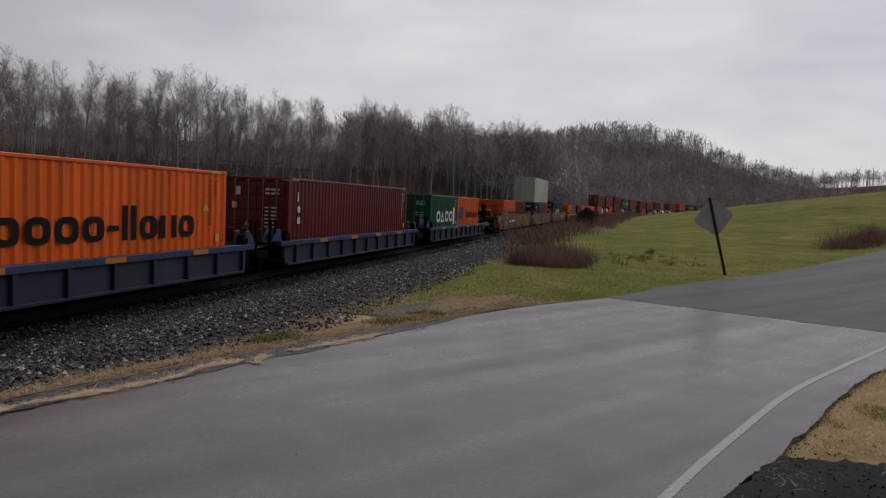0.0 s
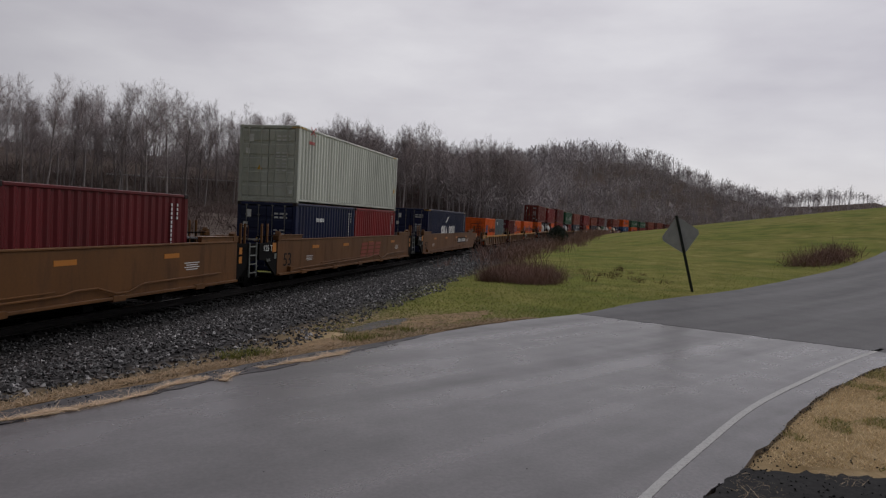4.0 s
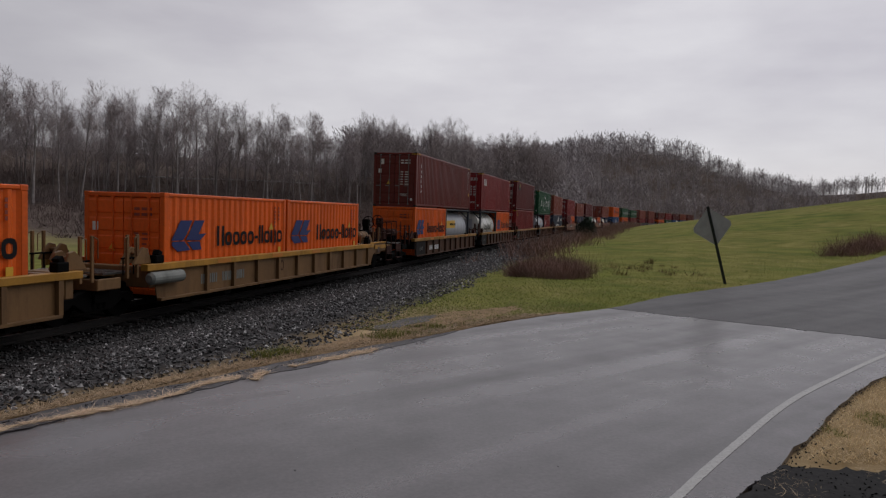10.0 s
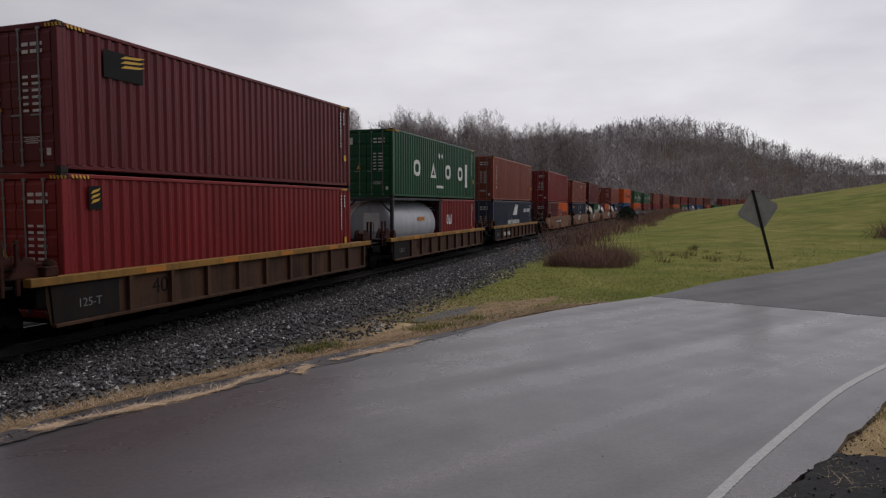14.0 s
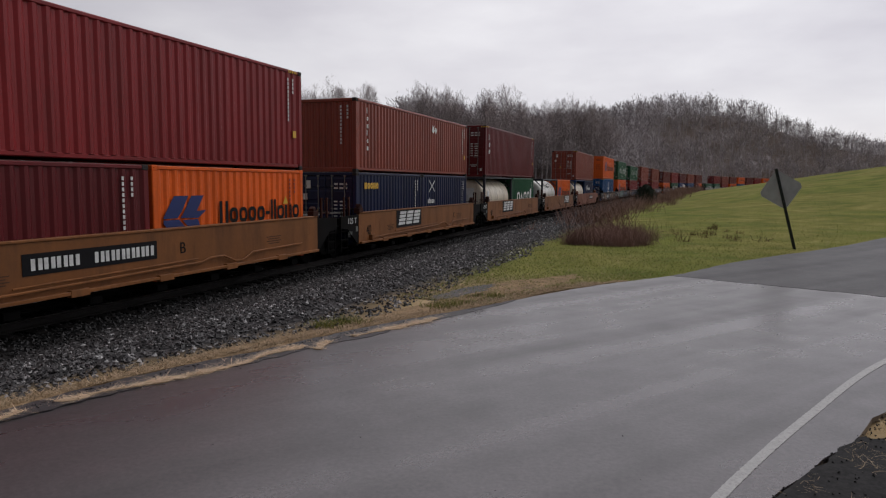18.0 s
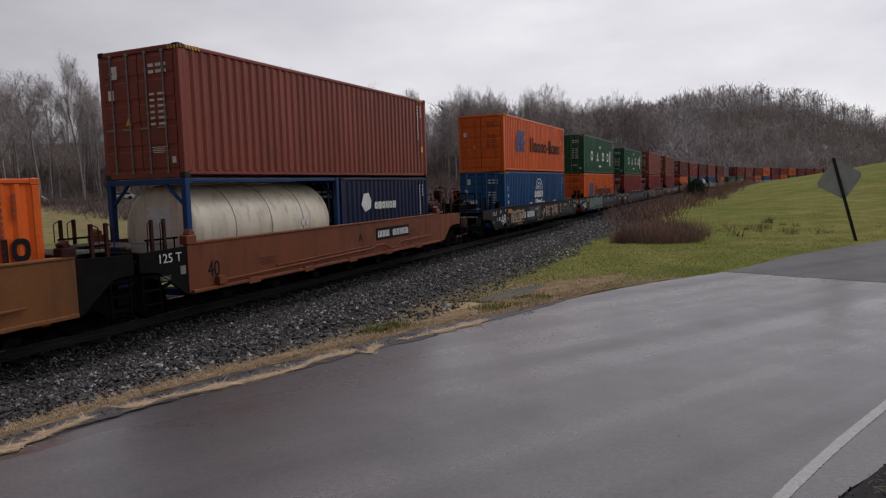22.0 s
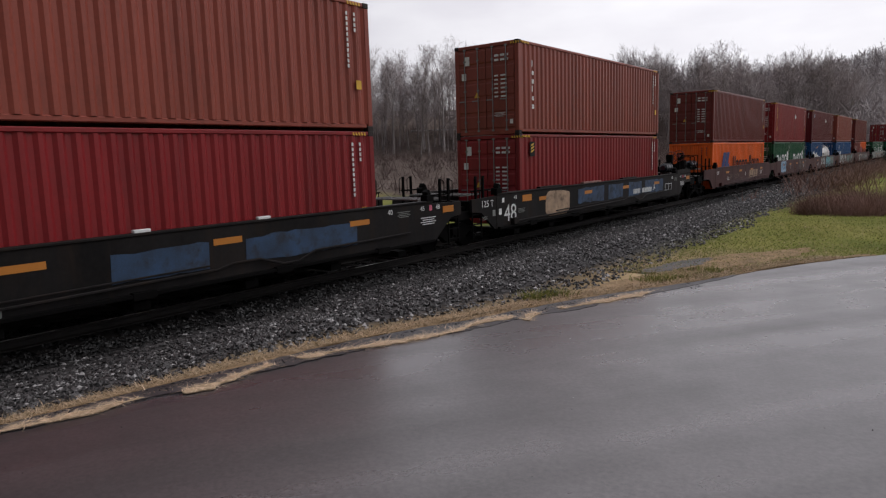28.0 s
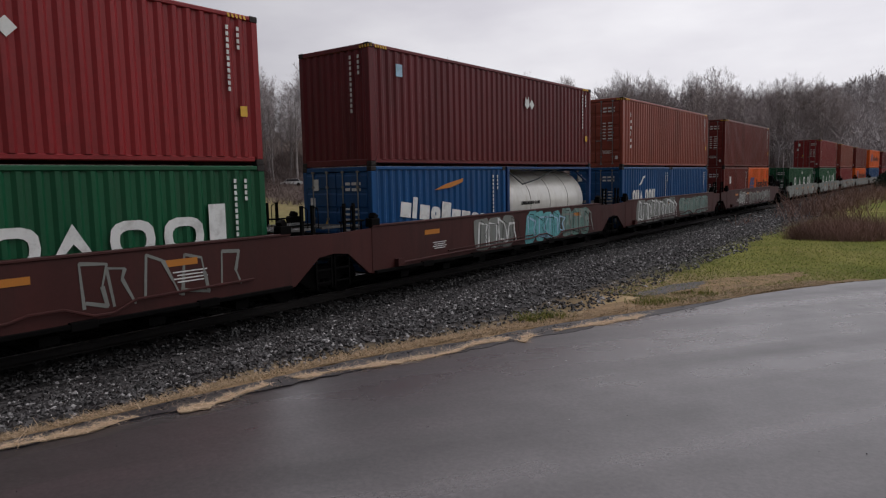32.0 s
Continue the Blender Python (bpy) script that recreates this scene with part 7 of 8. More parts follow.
# ---- trees, brush and grass ----
def sprout(rng, p, d, length, radius, level, top, wood, fine, spec):
    """One branch and its offspring: tubes for wood, thin ribbons for twigs."""
    segs = spec["segs"][level]
    pts, rs = [np.array(p, float)], [radius]
    d = np.array(d, float)
    for i in range(segs):
        d = d + rng.normal(0, (0.03, 0.09, 0.16, 0.2)[level], 3) + np.array((0, 0, (0.02, 0.15, 0.05, 0.0)[level]))
        d /= np.linalg.norm(d)
        pts.append(pts[-1] + d * length / segs)
        rs.append(radius * (1 - (0.72, 0.82, 0.82, 0.82)[level] * (i + 1) / segs))
    if level < spec["round"]:
        ring(wood, pts, rs, (6, 4)[level])
    else:
        ribbon(fine, rng, pts, [max(r * 2, spec["twig"]) for r in rs[:-1]] + [spec["twig"] * 0.35])
    if level >= top:
        return
    count = spec["kids"][level]
    for k in range(count):
        f = (spec["bare"] + (1 - spec["bare"]) * (k + rng.random()) / count) if level == 0 else 0.25 + 0.75 * (k + rng.random()) / count
        q = f * segs
        i = min(segs - 1, int(q))
        at = pts[i] + (pts[i + 1] - pts[i]) * (q - i)
        ax = pts[i + 1] - pts[i]
        ax /= np.linalg.norm(ax)
        side = rng.normal(0, 1, 3)
        side -= ax * side.dot(ax)
        side /= np.linalg.norm(side)
        rise = (f - spec["bare"]) / (1 - spec["bare"]) if level == 0 else 0.5
        spread = spec["spread"][level] * rng.uniform(0.75, 1.25) * (1.2 - 0.72 * rise)
        nd = ax * math.cos(spread) + side * math.sin(spread)
        # limbs are longest in the middle of the crown and fan out at its top
        ln = length * spec["ratio"][level] * rng.uniform(0.7, 1.15) * ((0.55 + 0.9 * math.sin(math.pi * (0.15 + 0.62 * rise))) / 1.3 if level == 0 else (1.1 - 0.4 * f))
        sprout(rng, at, nd, ln, max(0.012, rs[i] * 0.5), level + 1, top, wood, fine, spec)


def ring(out, pts, rs, k):
    v, f = out
    b = len(v)
    for p, r in zip(pts, rs):
        for j in range(k):
            a = 2 * math.pi * j / k
            v.append((p[0] + r * math.cos(a), p[1] + r * math.sin(a), p[2]))
    for i in range(len(pts) - 1):
        for j in range(k):
            f.append((b + i * k + j, b + i * k + (j + 1) % k, b + (i + 1) * k + (j + 1) % k, b + (i + 1) * k + j))


def ribbon(out, rng, pts, ws):
    v, f = out
    b = len(v)
    side = rng.normal(0, 1, 3)
    side[2] *= 0.3
    side /= np.linalg.norm(side)
    for p, w in zip(pts, ws):
        v.append(tuple(p - side * w / 2)); v.append(tuple(p + side * w / 2))
    for i in range(len(pts) - 1):
        f.append((b + 2 * i, b + 2 * i + 1, b + 2 * i + 3, b + 2 * i + 2))


def tree_meshes(seed, h, spec, top=3):
    rng = np.random.default_rng(seed)
    wood, fine = ([], []), ([], [])
    sprout(rng, (0, 0, -0.3), (rng.normal(0, 0.03), rng.normal(0, 0.03), 1), h * 0.82, h * 0.0115, 0, top, wood, fine, spec)
    return wood, fine


TALL = dict(kids=(15, 12, 18), spread=(0.74, 0.70, 1.00), ratio=(0.36, 0.50, 0.62), bare=0.44, twig=0.040, segs=(8, 4, 3, 1), round=2)
FULL = dict(kids=(17, 11, 17), spread=(0.86, 0.75, 1.00), ratio=(0.38, 0.50, 0.62), bare=0.30, twig=0.036, segs=(8, 4, 3, 1), round=2)


def far_tree(rng, h, twigs, width, full):
    """A bare tree seen from afar: a trunk, some limbs and a rounded haze of twigs. Vertices and four-cornered faces."""
    wood, fine = ([], []), ([], [])
    lean = rng.normal(0, 0.04, 2) * h
    ring(wood, [(0, 0, -0.5), (lean[0] * 0.5, lean[1] * 0.5, h * 0.45), (lean[0], lean[1], h * 0.82)], [h * 0.012, h * 0.009, h * 0.003], 4)
    mid = np.array((lean[0] * 0.8, lean[1] * 0.8, h * (1 - 0.5 * full)))
    half = np.array((h * 0.46 * full, h * 0.46 * full, h * 0.5 * full))
    lobes = [rng.normal(0, 0.55, 3) for _ in range(5)]
    for k in range(9):
        f = rng.uniform(0.40, 0.8)
        p = np.array((lean[0] * f, lean[1] * f, h * f))
        d = rng.normal(0, 1, 3); d[2] = abs(d[2]) * 0.8 + 0.7
        d /= np.linalg.norm(d)
        q = p + d * h * 0.22
        ribbon(fine, rng, [p, (p + q) / 2 + rng.normal(0, 0.01, 3) * h, q], [width * 1.3, width, width * 0.5])
    for k in range(twigs):
        u = rng.normal(0, 1, 3)
        u /= np.linalg.norm(u)
        u = u * rng.random() ** 0.42 * 0.72 + lobes[k % 5] * 0.42
        p = mid + u * half
        d = u * 1.1 + rng.normal(0, 0.6, 3) + np.array((0, 0, 0.30))
        d /= np.linalg.norm(d)
        ln = h * rng.uniform(0.045, 0.10)
        ribbon(fine, rng, [p - d * ln * 0.5, p + d * ln * 0.5], [width * 0.75, width * 0.3])
    off = len(wood[0])
    return np.array(wood[0] + fine[0]), np.array([tuple(q) for q in wood[1]] + [tuple(a + off for a in q) for q in fine[1]])


def raw_mesh(name, vf, mat):
    me = bpy.data.meshes.new(name)
    me.from_pydata(*(vf[0], [], vf[1]))
    me.materials.append(mat)
    return me


def build_woods():
    # bark and twigs paler than bare wood: the mist's veil is in the colour
    bark = material("mist_paled_bark", (0.300, 0.268, 0.260), 0.9, vary=0.3, scale=1.5, fine=12, rand=0.25)
    twig = material("mist_paled_twigs", (0.400, 0.354, 0.352), 0.95, vary=0.2, scale=0.8, fine=6, rand=0.2, spec=0.1)
    kinds = []
    for i in range(9):
        w, f = tree_meshes(20 + i, 20.0, TALL if i % 3 else FULL)
        kinds.append((raw_mesh("trunk", w, bark), raw_mesh("crown", f, twig)))
    rng = np.random.default_rng(8)
    for row in range(3):
        s = -75.0
        while s < 285:
            s += rng.uniform(2.6, 5.8) * (1 if row == 0 else 1.15)
            lat = TRACK_D + wood_edge(s) + 2 + row * 9 + rng.uniform(-2.5, 4)
            x, y = xy(s, lat)
            k = int(rng.integers(0, 9))
            t = thing("tree", ("tall bare deciduous tree at the wood's edge", "bare slender tree among other bare trees")[row > 0], "tree", "bare trees of the wood")
            top = 20.0 + 4.1 * step(s, 55, 95) - 1.4 * step(s, 70, 140) + 4.2 * step(s, 105, 205) + 1.5 * math.sin(s * 0.11) + 0.3 + (rng.uniform(-2.2, 1.7) if rng.random() < 0.62 else rng.uniform(-6.5, -2.5))
            hgt = max(10, top - ground_z(x, y)) / 20.6
            wide = (0.35 + 0.65 * hgt) * rng.uniform(0.9, 1.25)
            t.matrix_basis = pose(x, y, ground_z(x, y), 0, 0, rng.uniform(0, 360)) @ Matrix.Diagonal((wide, wide, hgt, 1))
            for nm, me in zip(("trunk", "crown"), kinds[k]):
                o = new(nm, me)
                o.parent = t
    # the wood behind and the far hill, as one mass of simpler trees, haze painted into their greys
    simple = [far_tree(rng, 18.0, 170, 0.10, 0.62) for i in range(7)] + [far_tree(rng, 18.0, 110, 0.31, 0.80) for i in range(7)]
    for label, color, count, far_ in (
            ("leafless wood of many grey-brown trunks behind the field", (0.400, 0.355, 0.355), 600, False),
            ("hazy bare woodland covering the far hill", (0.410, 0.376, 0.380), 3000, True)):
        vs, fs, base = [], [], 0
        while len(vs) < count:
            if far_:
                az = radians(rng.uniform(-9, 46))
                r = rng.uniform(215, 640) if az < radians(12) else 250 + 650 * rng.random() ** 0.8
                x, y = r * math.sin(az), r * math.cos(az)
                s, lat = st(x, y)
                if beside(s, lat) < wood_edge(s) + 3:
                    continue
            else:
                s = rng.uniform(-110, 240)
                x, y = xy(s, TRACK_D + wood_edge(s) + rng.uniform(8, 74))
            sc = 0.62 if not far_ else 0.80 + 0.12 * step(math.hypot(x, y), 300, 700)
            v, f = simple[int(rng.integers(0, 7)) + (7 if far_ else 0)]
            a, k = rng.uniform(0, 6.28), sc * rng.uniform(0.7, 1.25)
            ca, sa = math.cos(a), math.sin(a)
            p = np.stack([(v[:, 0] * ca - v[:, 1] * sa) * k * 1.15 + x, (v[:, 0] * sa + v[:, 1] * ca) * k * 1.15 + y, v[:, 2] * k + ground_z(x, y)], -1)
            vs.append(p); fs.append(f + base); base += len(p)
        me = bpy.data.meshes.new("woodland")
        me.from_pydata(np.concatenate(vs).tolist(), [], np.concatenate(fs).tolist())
        me.materials.append(material("misty_wood_mass_" + label.split()[0], color, 0.95, vary=0.3, scale=0.05, fine=0.6, spec=0.1))
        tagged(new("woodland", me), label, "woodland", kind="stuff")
    # scrub on the crest of the bank, its grey lifted to paint in mist
    thicket("scrub", [(xy(s, TRACK_D + wood_edge(s) + rng.uniform(38, 72)), rng.uniform(3.5, 7.5)) for s in rng.uniform(-110, 250, 560)], (0.390, 0.350, 0.352), 26, 0.10, "grey leafless scrub on the wooded bank", 6, far_=True)
    # far saplings, with distance haze in their base colour
    far_spots = []
    while len(far_spots) < 1900:
        az = radians(rng.uniform(4, 40))
        r = rng.uniform(260, 800)
        x, y = r * math.sin(az), r * math.cos(az)
        s, lat = st(x, y)
        if beside(s, lat) > 24:
            far_spots.append(((x, y), rng.uniform(4, 8)))
    thicket("scrub", far_spots, (0.390, 0.358, 0.362), 14, 0.26, "saplings between the far trees, paled with painted haze", 7, 0.5, True)
    # low brush over the bank between the line and the wood
    spots = []
    while len(spots) < 1700:
        s = rng.uniform(34, 250)
        d = rng.uniform(6, max(8, wood_edge(s)))
        if scrub_side(s, TRACK_D + d) > -1:
            spots.append((xy(s, TRACK_D + d - max(0, s - BEND_S) ** 2 / (2 * BEND_R)), rng.uniform(0.8, 2.6)))
    thicket("brush", spots, (0.150, 0.112, 0.102), 20, 0.08, "low grey-brown brush covering the bank", 8, 0.8, True)
    # undergrowth along the wood's edge
    thicket("undergrowth", [(xy(s, TRACK_D + wood_edge(s) + rng.uniform(-1, 30)), rng.uniform(1.8, 6.2)) for s in rng.uniform(-100, 250, 900)], (0.205, 0.162, 0.155), 22, 0.10, "dark tangled undergrowth at the wood's foot", 5, far_=True)


def thicket(name, spots, color, stems, width, label, seed, lean=0.45, far_=False):
    """Brush: many thin arching stems from each spot, in one mesh."""
    rng = np.random.default_rng(seed)
    out = ([], [])
    for (x, y), h in spots:
        z = ground_z(x, y)
        for _ in range(stems):
            p = np.array((x + rng.normal(0, h * 0.30), y + rng.normal(0, h * 0.30), z - 0.05))
            d = np.array((rng.normal(0, lean), rng.normal(0, lean), 1.0))
            ln = h * rng.uniform(0.45, 1.05)
            pts = [p]
            n = 2 if far_ else 3
            for i in range(n):
                d = d + rng.normal(0, 0.22, 3)
                d /= np.linalg.norm(d)
                pts.append(pts[-1] + d * ln / n)
            ribbon(out, rng, pts, [width, width * 0.7, width * 0.2] if far_ else [width, width * 0.8, width * 0.55, width * 0.2])
            if far_:
                q, e = pts[1], d + rng.normal(0, 0.6, 3)
                ribbon(out, rng, [q, q + e * ln * 0.35], [width * 0.5, width * 0.2])
                continue
            for k in range(2):
                q = pts[1 + k]
                e = d + rng.normal(0, 0.6, 3)
                e /= np.linalg.norm(e)
                ribbon(out, rng, [q, q + e * ln * 0.25, q + e * ln * 0.4], [width * 0.6, width * 0.4, width * 0.15])
    me = raw_mesh(name, out, material(name + "_stems", color, 0.9, vary=0.35, scale=0.7, fine=5, spec=0.15))
    return tagged(new(name, me), label, "brush", kind="stuff")


def build_brush():
    rng = np.random.default_rng(12)
    # the dense brown thicket beside the line
    spots = []
    for _ in range(150):
        s, lat = rng.uniform(20.8, 24.2), rng.uniform(1.5, 3.6)
        if lat > 4.2 - 0.1 * (s - 20) and rng.random() < 0.5:
            continue
        spots.append((xy(s, lat), rng.uniform(0.42, 0.88) * (1.0 - 0.5 * step(abs(lat - 2.4), 0.8, 1.8))))
    thicket("thicket", spots, (0.230, 0.142, 0.118), 58, 0.009, "dense reddish brown leafless thicket beside the ballast", 31, 0.6)
    spots = [(xy(s, 4.4 - 2.6 * step(s, 30, 100) + rng.normal(0, 0.9) - max(0, (s - BEND_S)) ** 2 / (2 * BEND_R)), rng.uniform(0.7, 1.7)) for s in rng.uniform(29, 190, 330)]
    thicket("thicket", spots, (0.145, 0.098, 0.085), 20, 0.026, "straggling brown brush along the railway bank", 32)
    spots = [(xy(s, road_left(s) + rng.uniform(0.7, 2.5)), rng.uniform(0.5, 1.25)) for s in rng.uniform(36.0, 43.5, 60)]
    thicket("thicket", spots, (0.125, 0.085, 0.068), 26, 0.02, "brown brush at the field's edge by the road", 33)
    spots = [(xy(25 + rng.normal(0, 2.2), -0.6 + rng.normal(0, 0.7)), rng.uniform(0.2, 0.45)) for k in range(16)]
    thicket("weeds", spots, (0.13, 0.085, 0.045), 22, 0.014, "low dead weeds in the grass", 34)
    # the dark evergreen bush
    bx, by = xy(63.5, 4.1)
    t = thing("evergreen_bush", "small dark green cedar bush beside the line", "bush")
    t.matrix_basis = pose(bx, by, ground_z(bx, by) - 0.05)
    bm = bmesh.new()
    for k in range(7):
        a = k * 0.9
        tube(bm, (0, 0, 0), (0.5 * math.cos(a), 0.5 * math.sin(a), 1.3), 0.03, 5, 0.01)
    part("stem", bm, material("cedar_bark", (0.06, 0.04, 0.03), 0.9), t)
    out = ([], [])
    r = np.random.default_rng(3)
    for k in range(5200):
        a, z = r.uniform(0, 6.28), r.random() ** 0.8
        rad = 1.12 * math.sin(math.pi * min(1, 0.25 + 0.75 * z)) ** 0.6 * r.random() ** 0.35 * (0.85 + 0.2 * math.sin(3 * a))
        p = np.array((rad * math.cos(a), rad * math.sin(a), 0.1 + 1.7 * z))
        d = r.normal(0, 1, 3); d /= np.linalg.norm(d)
        ribbon(out, r, [p, p + d * 0.10, p + d * 0.16], [0.05, 0.05, 0.01])
    o = new("crown", raw_mesh("crown", out, material("cedar_leaf", (0.016, 0.030, 0.016), 0.8, vary=0.4, scale=3)))
    o.parent = t


def blades(name, spots, lo, hi, width, color, label, seed, flatness=0.5, category="grass", clear=0.05):
    """Grass or straw: one bent blade of two faces at each spot."""
    rng = np.random.default_rng(seed)
    n = len(spots)
    p = np.array(spots)
    a = rng.uniform(0, 6.28, n)
    up = rng.uniform(lo, hi, n)
    lean = rng.normal(0, flatness, (n, 2)) * up[:, None]
    wx, wy = np.cos(a) * width / 2, np.sin(a) * width / 2
    b0 = p + np.stack([-wx, -wy, 0 * wx], -1)
    b1 = p + np.stack([wx, wy, 0 * wx], -1)
    mid = p + np.stack([lean[:, 0] * 0.4, lean[:, 1] * 0.4, up * 0.6], -1)
    m0, m1 = mid + np.stack([-wx, -wy, 0 * wx], -1) * 0.7, mid + np.stack([wx, wy, 0 * wx], -1) * 0.7
    tip = p + np.stack([lean[:, 0], lean[:, 1], up], -1)
    v = np.stack([b0, b1, m1, m0, tip], 1).reshape(-1, 3)
    f = []
    for i in range(n):
        o = 5 * i
        f.append((o, o + 1, o + 2, o + 3)); f.append((o + 3, o + 2, o + 4))
    me = bpy.data.meshes.new(name)
    me.from_pydata(v.tolist(), [], f)
    m = bpy.data.materials.new(name)
    m.use_nodes = True
    nn, ll = m.node_tree.nodes, m.node_tree.links
    ge, rp = nn.new("ShaderNodeNewGeometry"), nn.new("ShaderNodeValToRGB")
    for e, c in zip(rp.color_ramp.elements, color):
        e.color = (*c, 1)
    ll.new(ge.outputs["Random Per Island"], rp.inputs["Fac"])
    bs = nn["Principled BSDF"]
    ll.new(rp.outputs[0], bs.inputs["Base Color"])
    bs.inputs["Roughness"].default_value = 0.6
    # thin blades let light through
    tr, mx = nn.new("ShaderNodeBsdfTranslucent"), nn.new("ShaderNodeMixShader")
    ll.new(rp.outputs[0], tr.inputs["Color"])
    mx.inputs["Fac"].default_value = clear
    ll.new(bs.outputs[0], mx.inputs[1]); ll.new(tr.outputs[0], mx.inputs[2])
    ll.new(mx.outputs[0], nn["Material Output"].inputs["Surface"])
    me.materials.append(m)
    return tagged(new(name, me), label, category, kind="stuff")


def build_grass():
    rng = np.random.default_rng(21)
    green, dry = [], []
    for _ in range(60000):
        s = 10 + 52 * rng.random() ** 1.8
        lat = rng.uniform(road_left(s) + 0.05, 4.6)
        if lat < -26:
            continue
        x, y = xy(s, lat)
        c = cover(x, y)
        if c[2] > 0.5 or rng.random() > c[0] + 0.05:
            continue
        (dry if rng.random() < 0.10 + 0.5 * c[1] * (s < 15) else green).append((x, y, ground_z(x, y)))
    blades("grass", green, 0.010, 0.036, 0.014, ((0.100, 0.130, 0.022), (0.220, 0.225, 0.055)), "short wet green winter grass", 5, 1.2, clear=0.5)
    # the dry verge between ballast and road, and the bank on the near side
    for _ in range(26000):
        s = -1 + 14 * rng.random()
        lat = road_left(s) + 0.06 + abs(rng.normal(0, 0.22))
        x, y = xy(s, lat)
        dry.append((x, y, ground_z(x, y)))
    bank = []
    for _ in range(72000):
        s = rng.uniform(3.2, 12)
        lat = road_right(s) - 0.05 - 3.2 * rng.random()
        if s < 5.9 + 0.2 * (road_right(s) - lat) and lat > road_right(s) - 4:
            continue
        x, y = xy(s, lat)
        bank.append((x, y, ground_z(x, y)))
    mossy = [p for p in bank if noise.noise((p[0] * 1.6, p[1] * 1.6, 11)) > 0.10 and rng.random() < 0.75]
    kept = set(mossy)
    blades("dry_grass", [p for p in bank if p not in kept], 0.010, 0.040, 0.006, ((0.42, 0.30, 0.145), (0.86, 0.67, 0.40)), "tufted straw-coloured dead grass on the bank", 16, 1.3, clear=0.25)
    blades("grass", mossy, 0.015, 0.055, 0.009, ((0.12, 0.125, 0.030), (0.42, 0.36, 0.13)), "green and yellow patches in the dead grass of the bank", 17, 1.0, clear=0.3)
    blades("dry_grass", dry, 0.010, 0.048, 0.006, ((0.15, 0.11, 0.052), (0.60, 0.43, 0.275)), "flattened straw-coloured dead grass", 6, 1.5)
    tufts = []
    for _ in range(5200):
        s = 1 + 12 * rng.random()
        lat = road_left(s) + 0.45 + rng.normal(0, 0.12)
        if noise.noise((s * 1.1, 4, 4)) < 0.15:
            continue
        x, y = xy(s, lat)
        tufts.append((x, y, ground_z(x, y)))
    blades("grass_tufts", tufts, 0.05, 0.13, 0.012, ((0.09, 0.11, 0.02), (0.22, 0.21, 0.05)), "green and yellow tufts along the ballast's foot", 7, 0.7, clear=0.4)
    # straw washed onto the asphalt
    lying = []
    for (s0, l0), (s1, l1) in STRAW_ISLANDS:
        ln = math.hypot(s1 - s0, l1 - l0)
        for _ in range(int(1500 * ln)):
            f = rng.random()
            s = s0 + (s1 - s0) * f
            wide = 0.02 + 0.135 * max(0.0, 0.35 + noise.noise((s * 2.1, 7, 0)) + 0.5 * noise.noise((s * 6.3, 2, 0)))
            lat = l0 + (l1 - l0) * f + 0.09 * noise.noise((s * 2.7, 1, 4)) + rng.normal(0, 0.55) * wide
            if noise.noise((s * 11, lat * 21, 1)) < 0.0:
                continue
            x, y = xy(s, lat)
            lying.append((x, y, ground_z(x, y) + 0.017 + rng.uniform(0, 0.006)))
    for _ in range(900):
        s = 1 + 8 * rng.random()
        lat = road_left(s) - abs(rng.normal(0, 0.16))
        if noise.noise((s * 2.1, lat * 9, 8)) < 0.08:
            continue
        x, y = xy(s, lat)
        lying.append((x, y, ground_z(x, y) + 0.009))
    blades("straw", lying, 0.004, 0.018, 0.006, ((0.44, 0.31, 0.19), (0.86, 0.66, 0.46)), "washed-up straw lying on wet asphalt", 9, 5.5, "straw")
    # straw and rubble strewn over the drive
    over, rubble = [], []
    for _ in range(9000):
        s, f = rng.uniform(2.4, 6.4), rng.random()
        lat = road_right(s) - 0.05 - 3.4 * f
        x, y = xy(s, lat)
        if noise.noise((x * 2.2, y * 2.2, 6)) > 0.12:
            over.append((x, y, ground_z(x, y) + 0.018))
        elif rng.random() < 0.25:
            rubble.append((x, y, ground_z(x, y) + 0.018))
    # the broken black edge of the asphalt
    for _ in range(600):
        s = rng.uniform(3.5, 13)
        lat = road_right(s) + rng.normal(-0.04, 0.03)
        x, y = xy(s, lat)
        rubble.append((x, y, ground_z(x, y) + 0.005))
    pebbles("asphalt_crumbs", rubble, 0.004, 0.013, material("black_crumbs", (0.018, 0.0175, 0.0175), 0.85, spec=0.2), "black crumbs of broken asphalt")
    blades("strewn_straw", over, 0.004, 0.022, 0.004, ((0.20, 0.14, 0.08), (0.55, 0.41, 0.25)), "straw strewn over the broken drive", 14, 4.0, "straw")
    # crumbs of the road's broken edge, among the straw
    crumbs = []
    for _ in range(2600):
        s = rng.uniform(0.5, 9.5)
        lat = road_left(s) - abs(rng.normal(0.0, 0.13))
        if noise.noise((s * 1.7, lat * 6, 12)) > 0.0:
            x, y = xy(s, lat)
            crumbs.append((x, y, ground_z(x, y) + 0.007))
    pebbles("asphalt_crumbs", crumbs, 0.005, 0.016, material("black_crumbs", (0.018, 0.0175, 0.0175), 0.85, spec=0.2), "dark crumbs along the road's broken edge")
    # loose grit on the road
    spots = []
    for _ in range(45):
        s = 1 + 12 * rng.random()
        lat = rng.uniform(road_right(s), road_left(s))
        x, y = xy(s, lat)
        spots.append((x, y, ground_z(x, y) + 0.008))
    pebbles("road_grit", spots, 0.003, 0.008, stone_material(), "loose grit on the road")


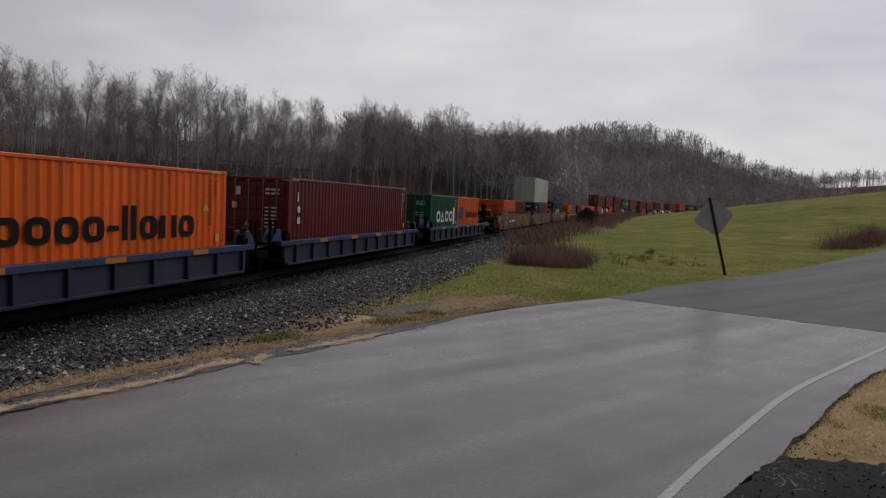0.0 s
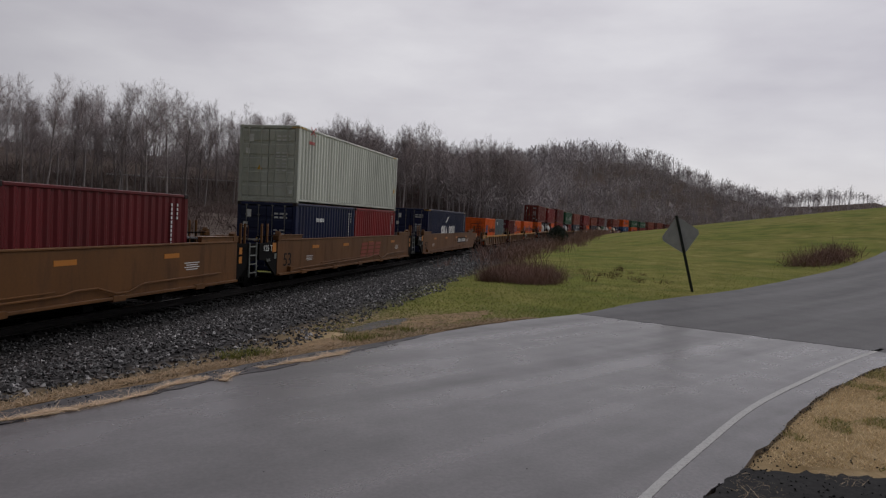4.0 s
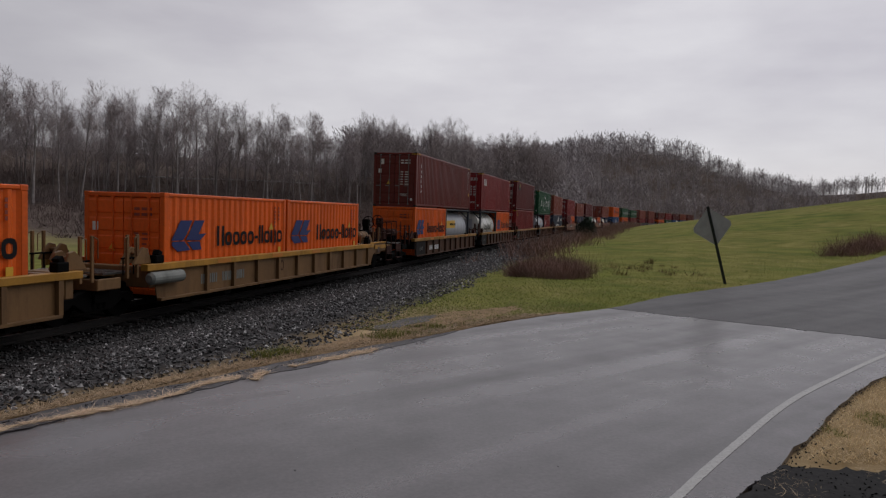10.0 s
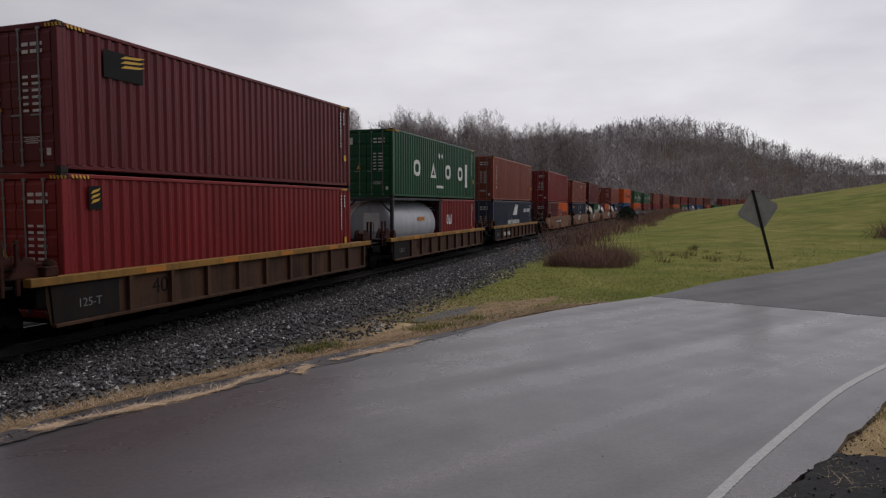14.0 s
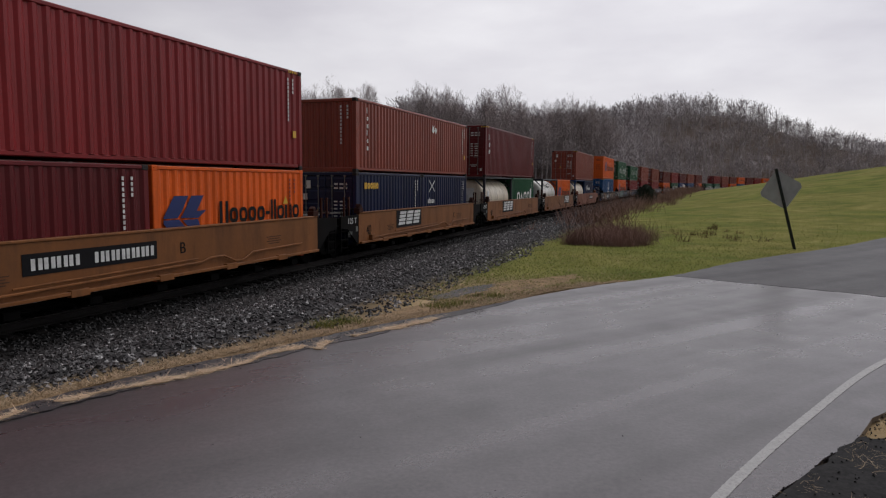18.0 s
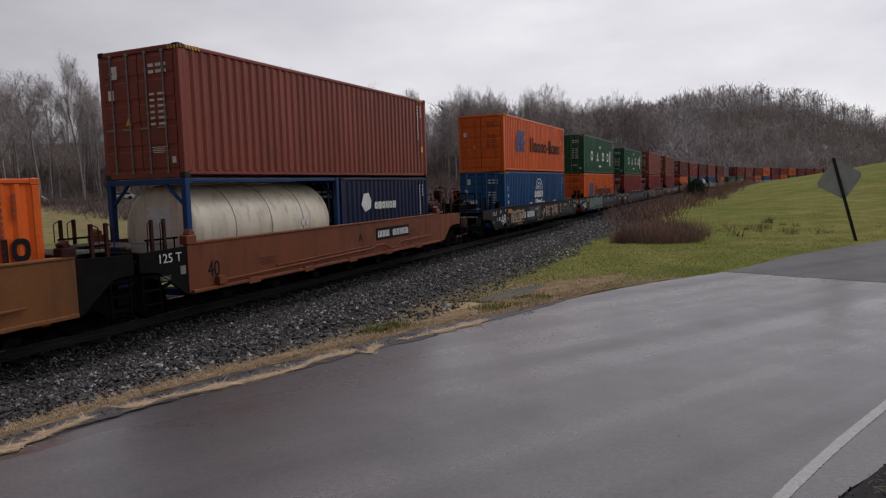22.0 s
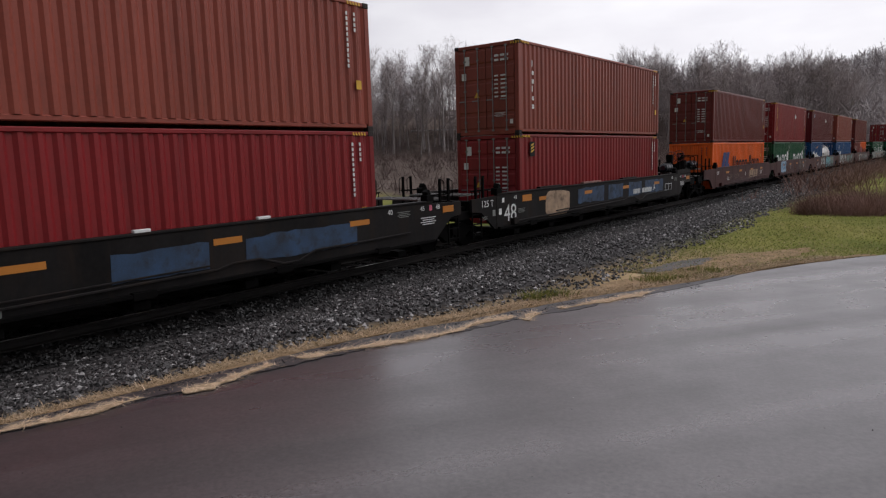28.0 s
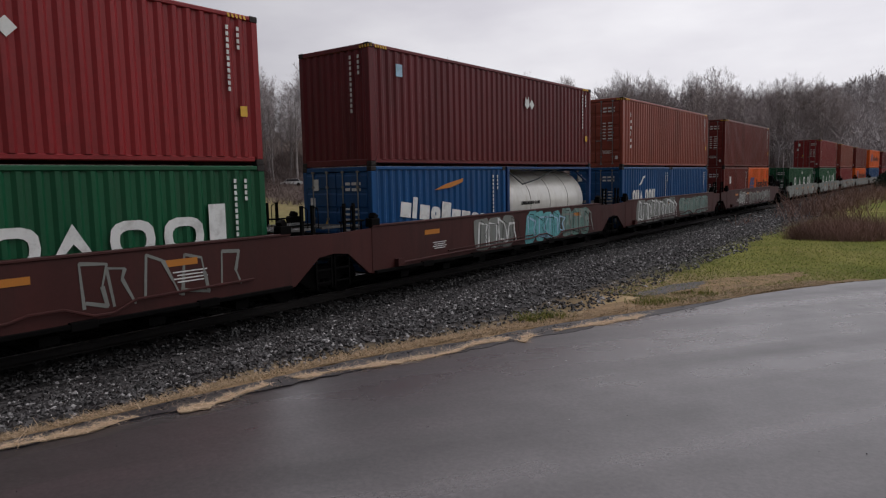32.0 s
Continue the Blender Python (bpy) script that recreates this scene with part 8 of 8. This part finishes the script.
# ---- small things ----
def build_sign():
    t = thing("road_sign", "leaning diamond road sign seen from its grey back", "road sign")
    t.matrix_basis = pose(8.61, 20.61, ground_z(8.61, 20.61) - 0.05, 0, 0, -20) @ pose(0, 0, 0, 0, -14.5, 0) @ Matrix.Diagonal((0.93, 0.93, 0.93, 1))
    bm = bmesh.new()
    plate(bm, [(-0.022, 0), (0.022, 0), (0.022, 2.68), (-0.022, 2.68)], -0.045, -0.035)
    for sx in (-1, 1):
        box(bm, sx * 0.024, -0.022, 1.34, 0.006, 0.05, 2.68)
        box(bm, sx * 0.034, 0.0, 1.34, 0.022, 0.006, 2.68)
    part("post", bm, material("dark_green_post", (0.020, 0.026, 0.022), 0.6, 0.2, vary=0.2), t)
    bm = bmesh.new()
    r, c, k = 0.655, 2.0, 0.07
    plate(bm, [(k, c + r - k), (r - k, c + k), (r - k, c - k), (k, c - r + k), (-k, c - r + k), (-r + k, c - k), (-r + k, c + k), (-k, c + r - k)], 0.012, 0.016)
    part("sign_plate", bm, material("dull_aluminium", (0.46, 0.47, 0.47), 0.5, 0.2, vary=0.15, scale=4), t, "unpainted dull aluminium back")
    for z in (1.62, 2.4):
        bm = bmesh.new()
        tube(bm, (0, -0.055, z), (0, 0.02, z), 0.012, 6)
        part("bolt", bm, STEEL, t)


def build_hillside_things():
    # the guard rail of a lane in the wood
    t = thing("guard_rail", "pale steel guard rail of a lane in the wood", "guard rail")
    pts = [xy(136 + 4 * i, TRACK_D + wood_edge(136 + 4 * i) + 27) for i in range(12)]
    for (x0, y0), (x1, y1) in zip(pts, pts[1:]):
        bm = bmesh.new()
        z0, z1 = ground_z(x0, y0) + 0.6, ground_z(x1, y1) + 0.6
        for dz in (0, 0.16):
            tube(bm, (x0, y0, z0 + dz), (x1, y1, z1 + dz), 0.07, 6)
        part("beam", bm, GALV, t)
        bm = bmesh.new()
        tube(bm, (x0, y0, z0 - 0.7), (x0, y0, z0 + 0.2), 0.06, 6)
        part("post", bm, GALV, t)
    for az, r, turn in ((-40.3, 138, 10), (-34.5, 141, 20)):
        x, y = r * math.sin(radians(az)), r * math.cos(radians(az))
        car = thing("parked_car", "small white parked car among the bare trees", "car")
        car.matrix_basis = pose(x, y, ground_z(x, y) + 0.02, 0, 0, 180 - az * 0.4 + turn)
        bm = bmesh.new()
        plate(bm, [(-2.2, 0.35), (2.2, 0.35), (2.25, 0.7), (1.5, 0.88), (0.9, 1.42), (-1.2, 1.45), (-1.9, 0.95), (-2.25, 0.85)], -0.85, 0.85)
        part("body", bm, material("white_car_paint", (0.62, 0.62, 0.62), 0.3), car, bevel=0.06)
        bm = bmesh.new()
        plate(bm, [(1.35, 0.92), (0.84, 1.36), (-1.15, 1.38), (-1.7, 0.98)], -0.87, 0.87)
        part("window", bm, material("car_glass", (0.02, 0.02, 0.025), 0.1), car)
        for sx in (-1.35, 1.35):
            for sy in (-0.8, 0.8):
                bm = bmesh.new()
                tube(bm, (sx, sy - 0.1, 0.33), (sx, sy + 0.1, 0.33), 0.33, 14)
                part("wheel", bm, IRON, car)

build_ground()
build_roads()
build_verge()
build_track()
build_ballast()
build_woods()
build_brush()
build_grass()
build_sign()
build_hillside_things()
build_train()
motions()
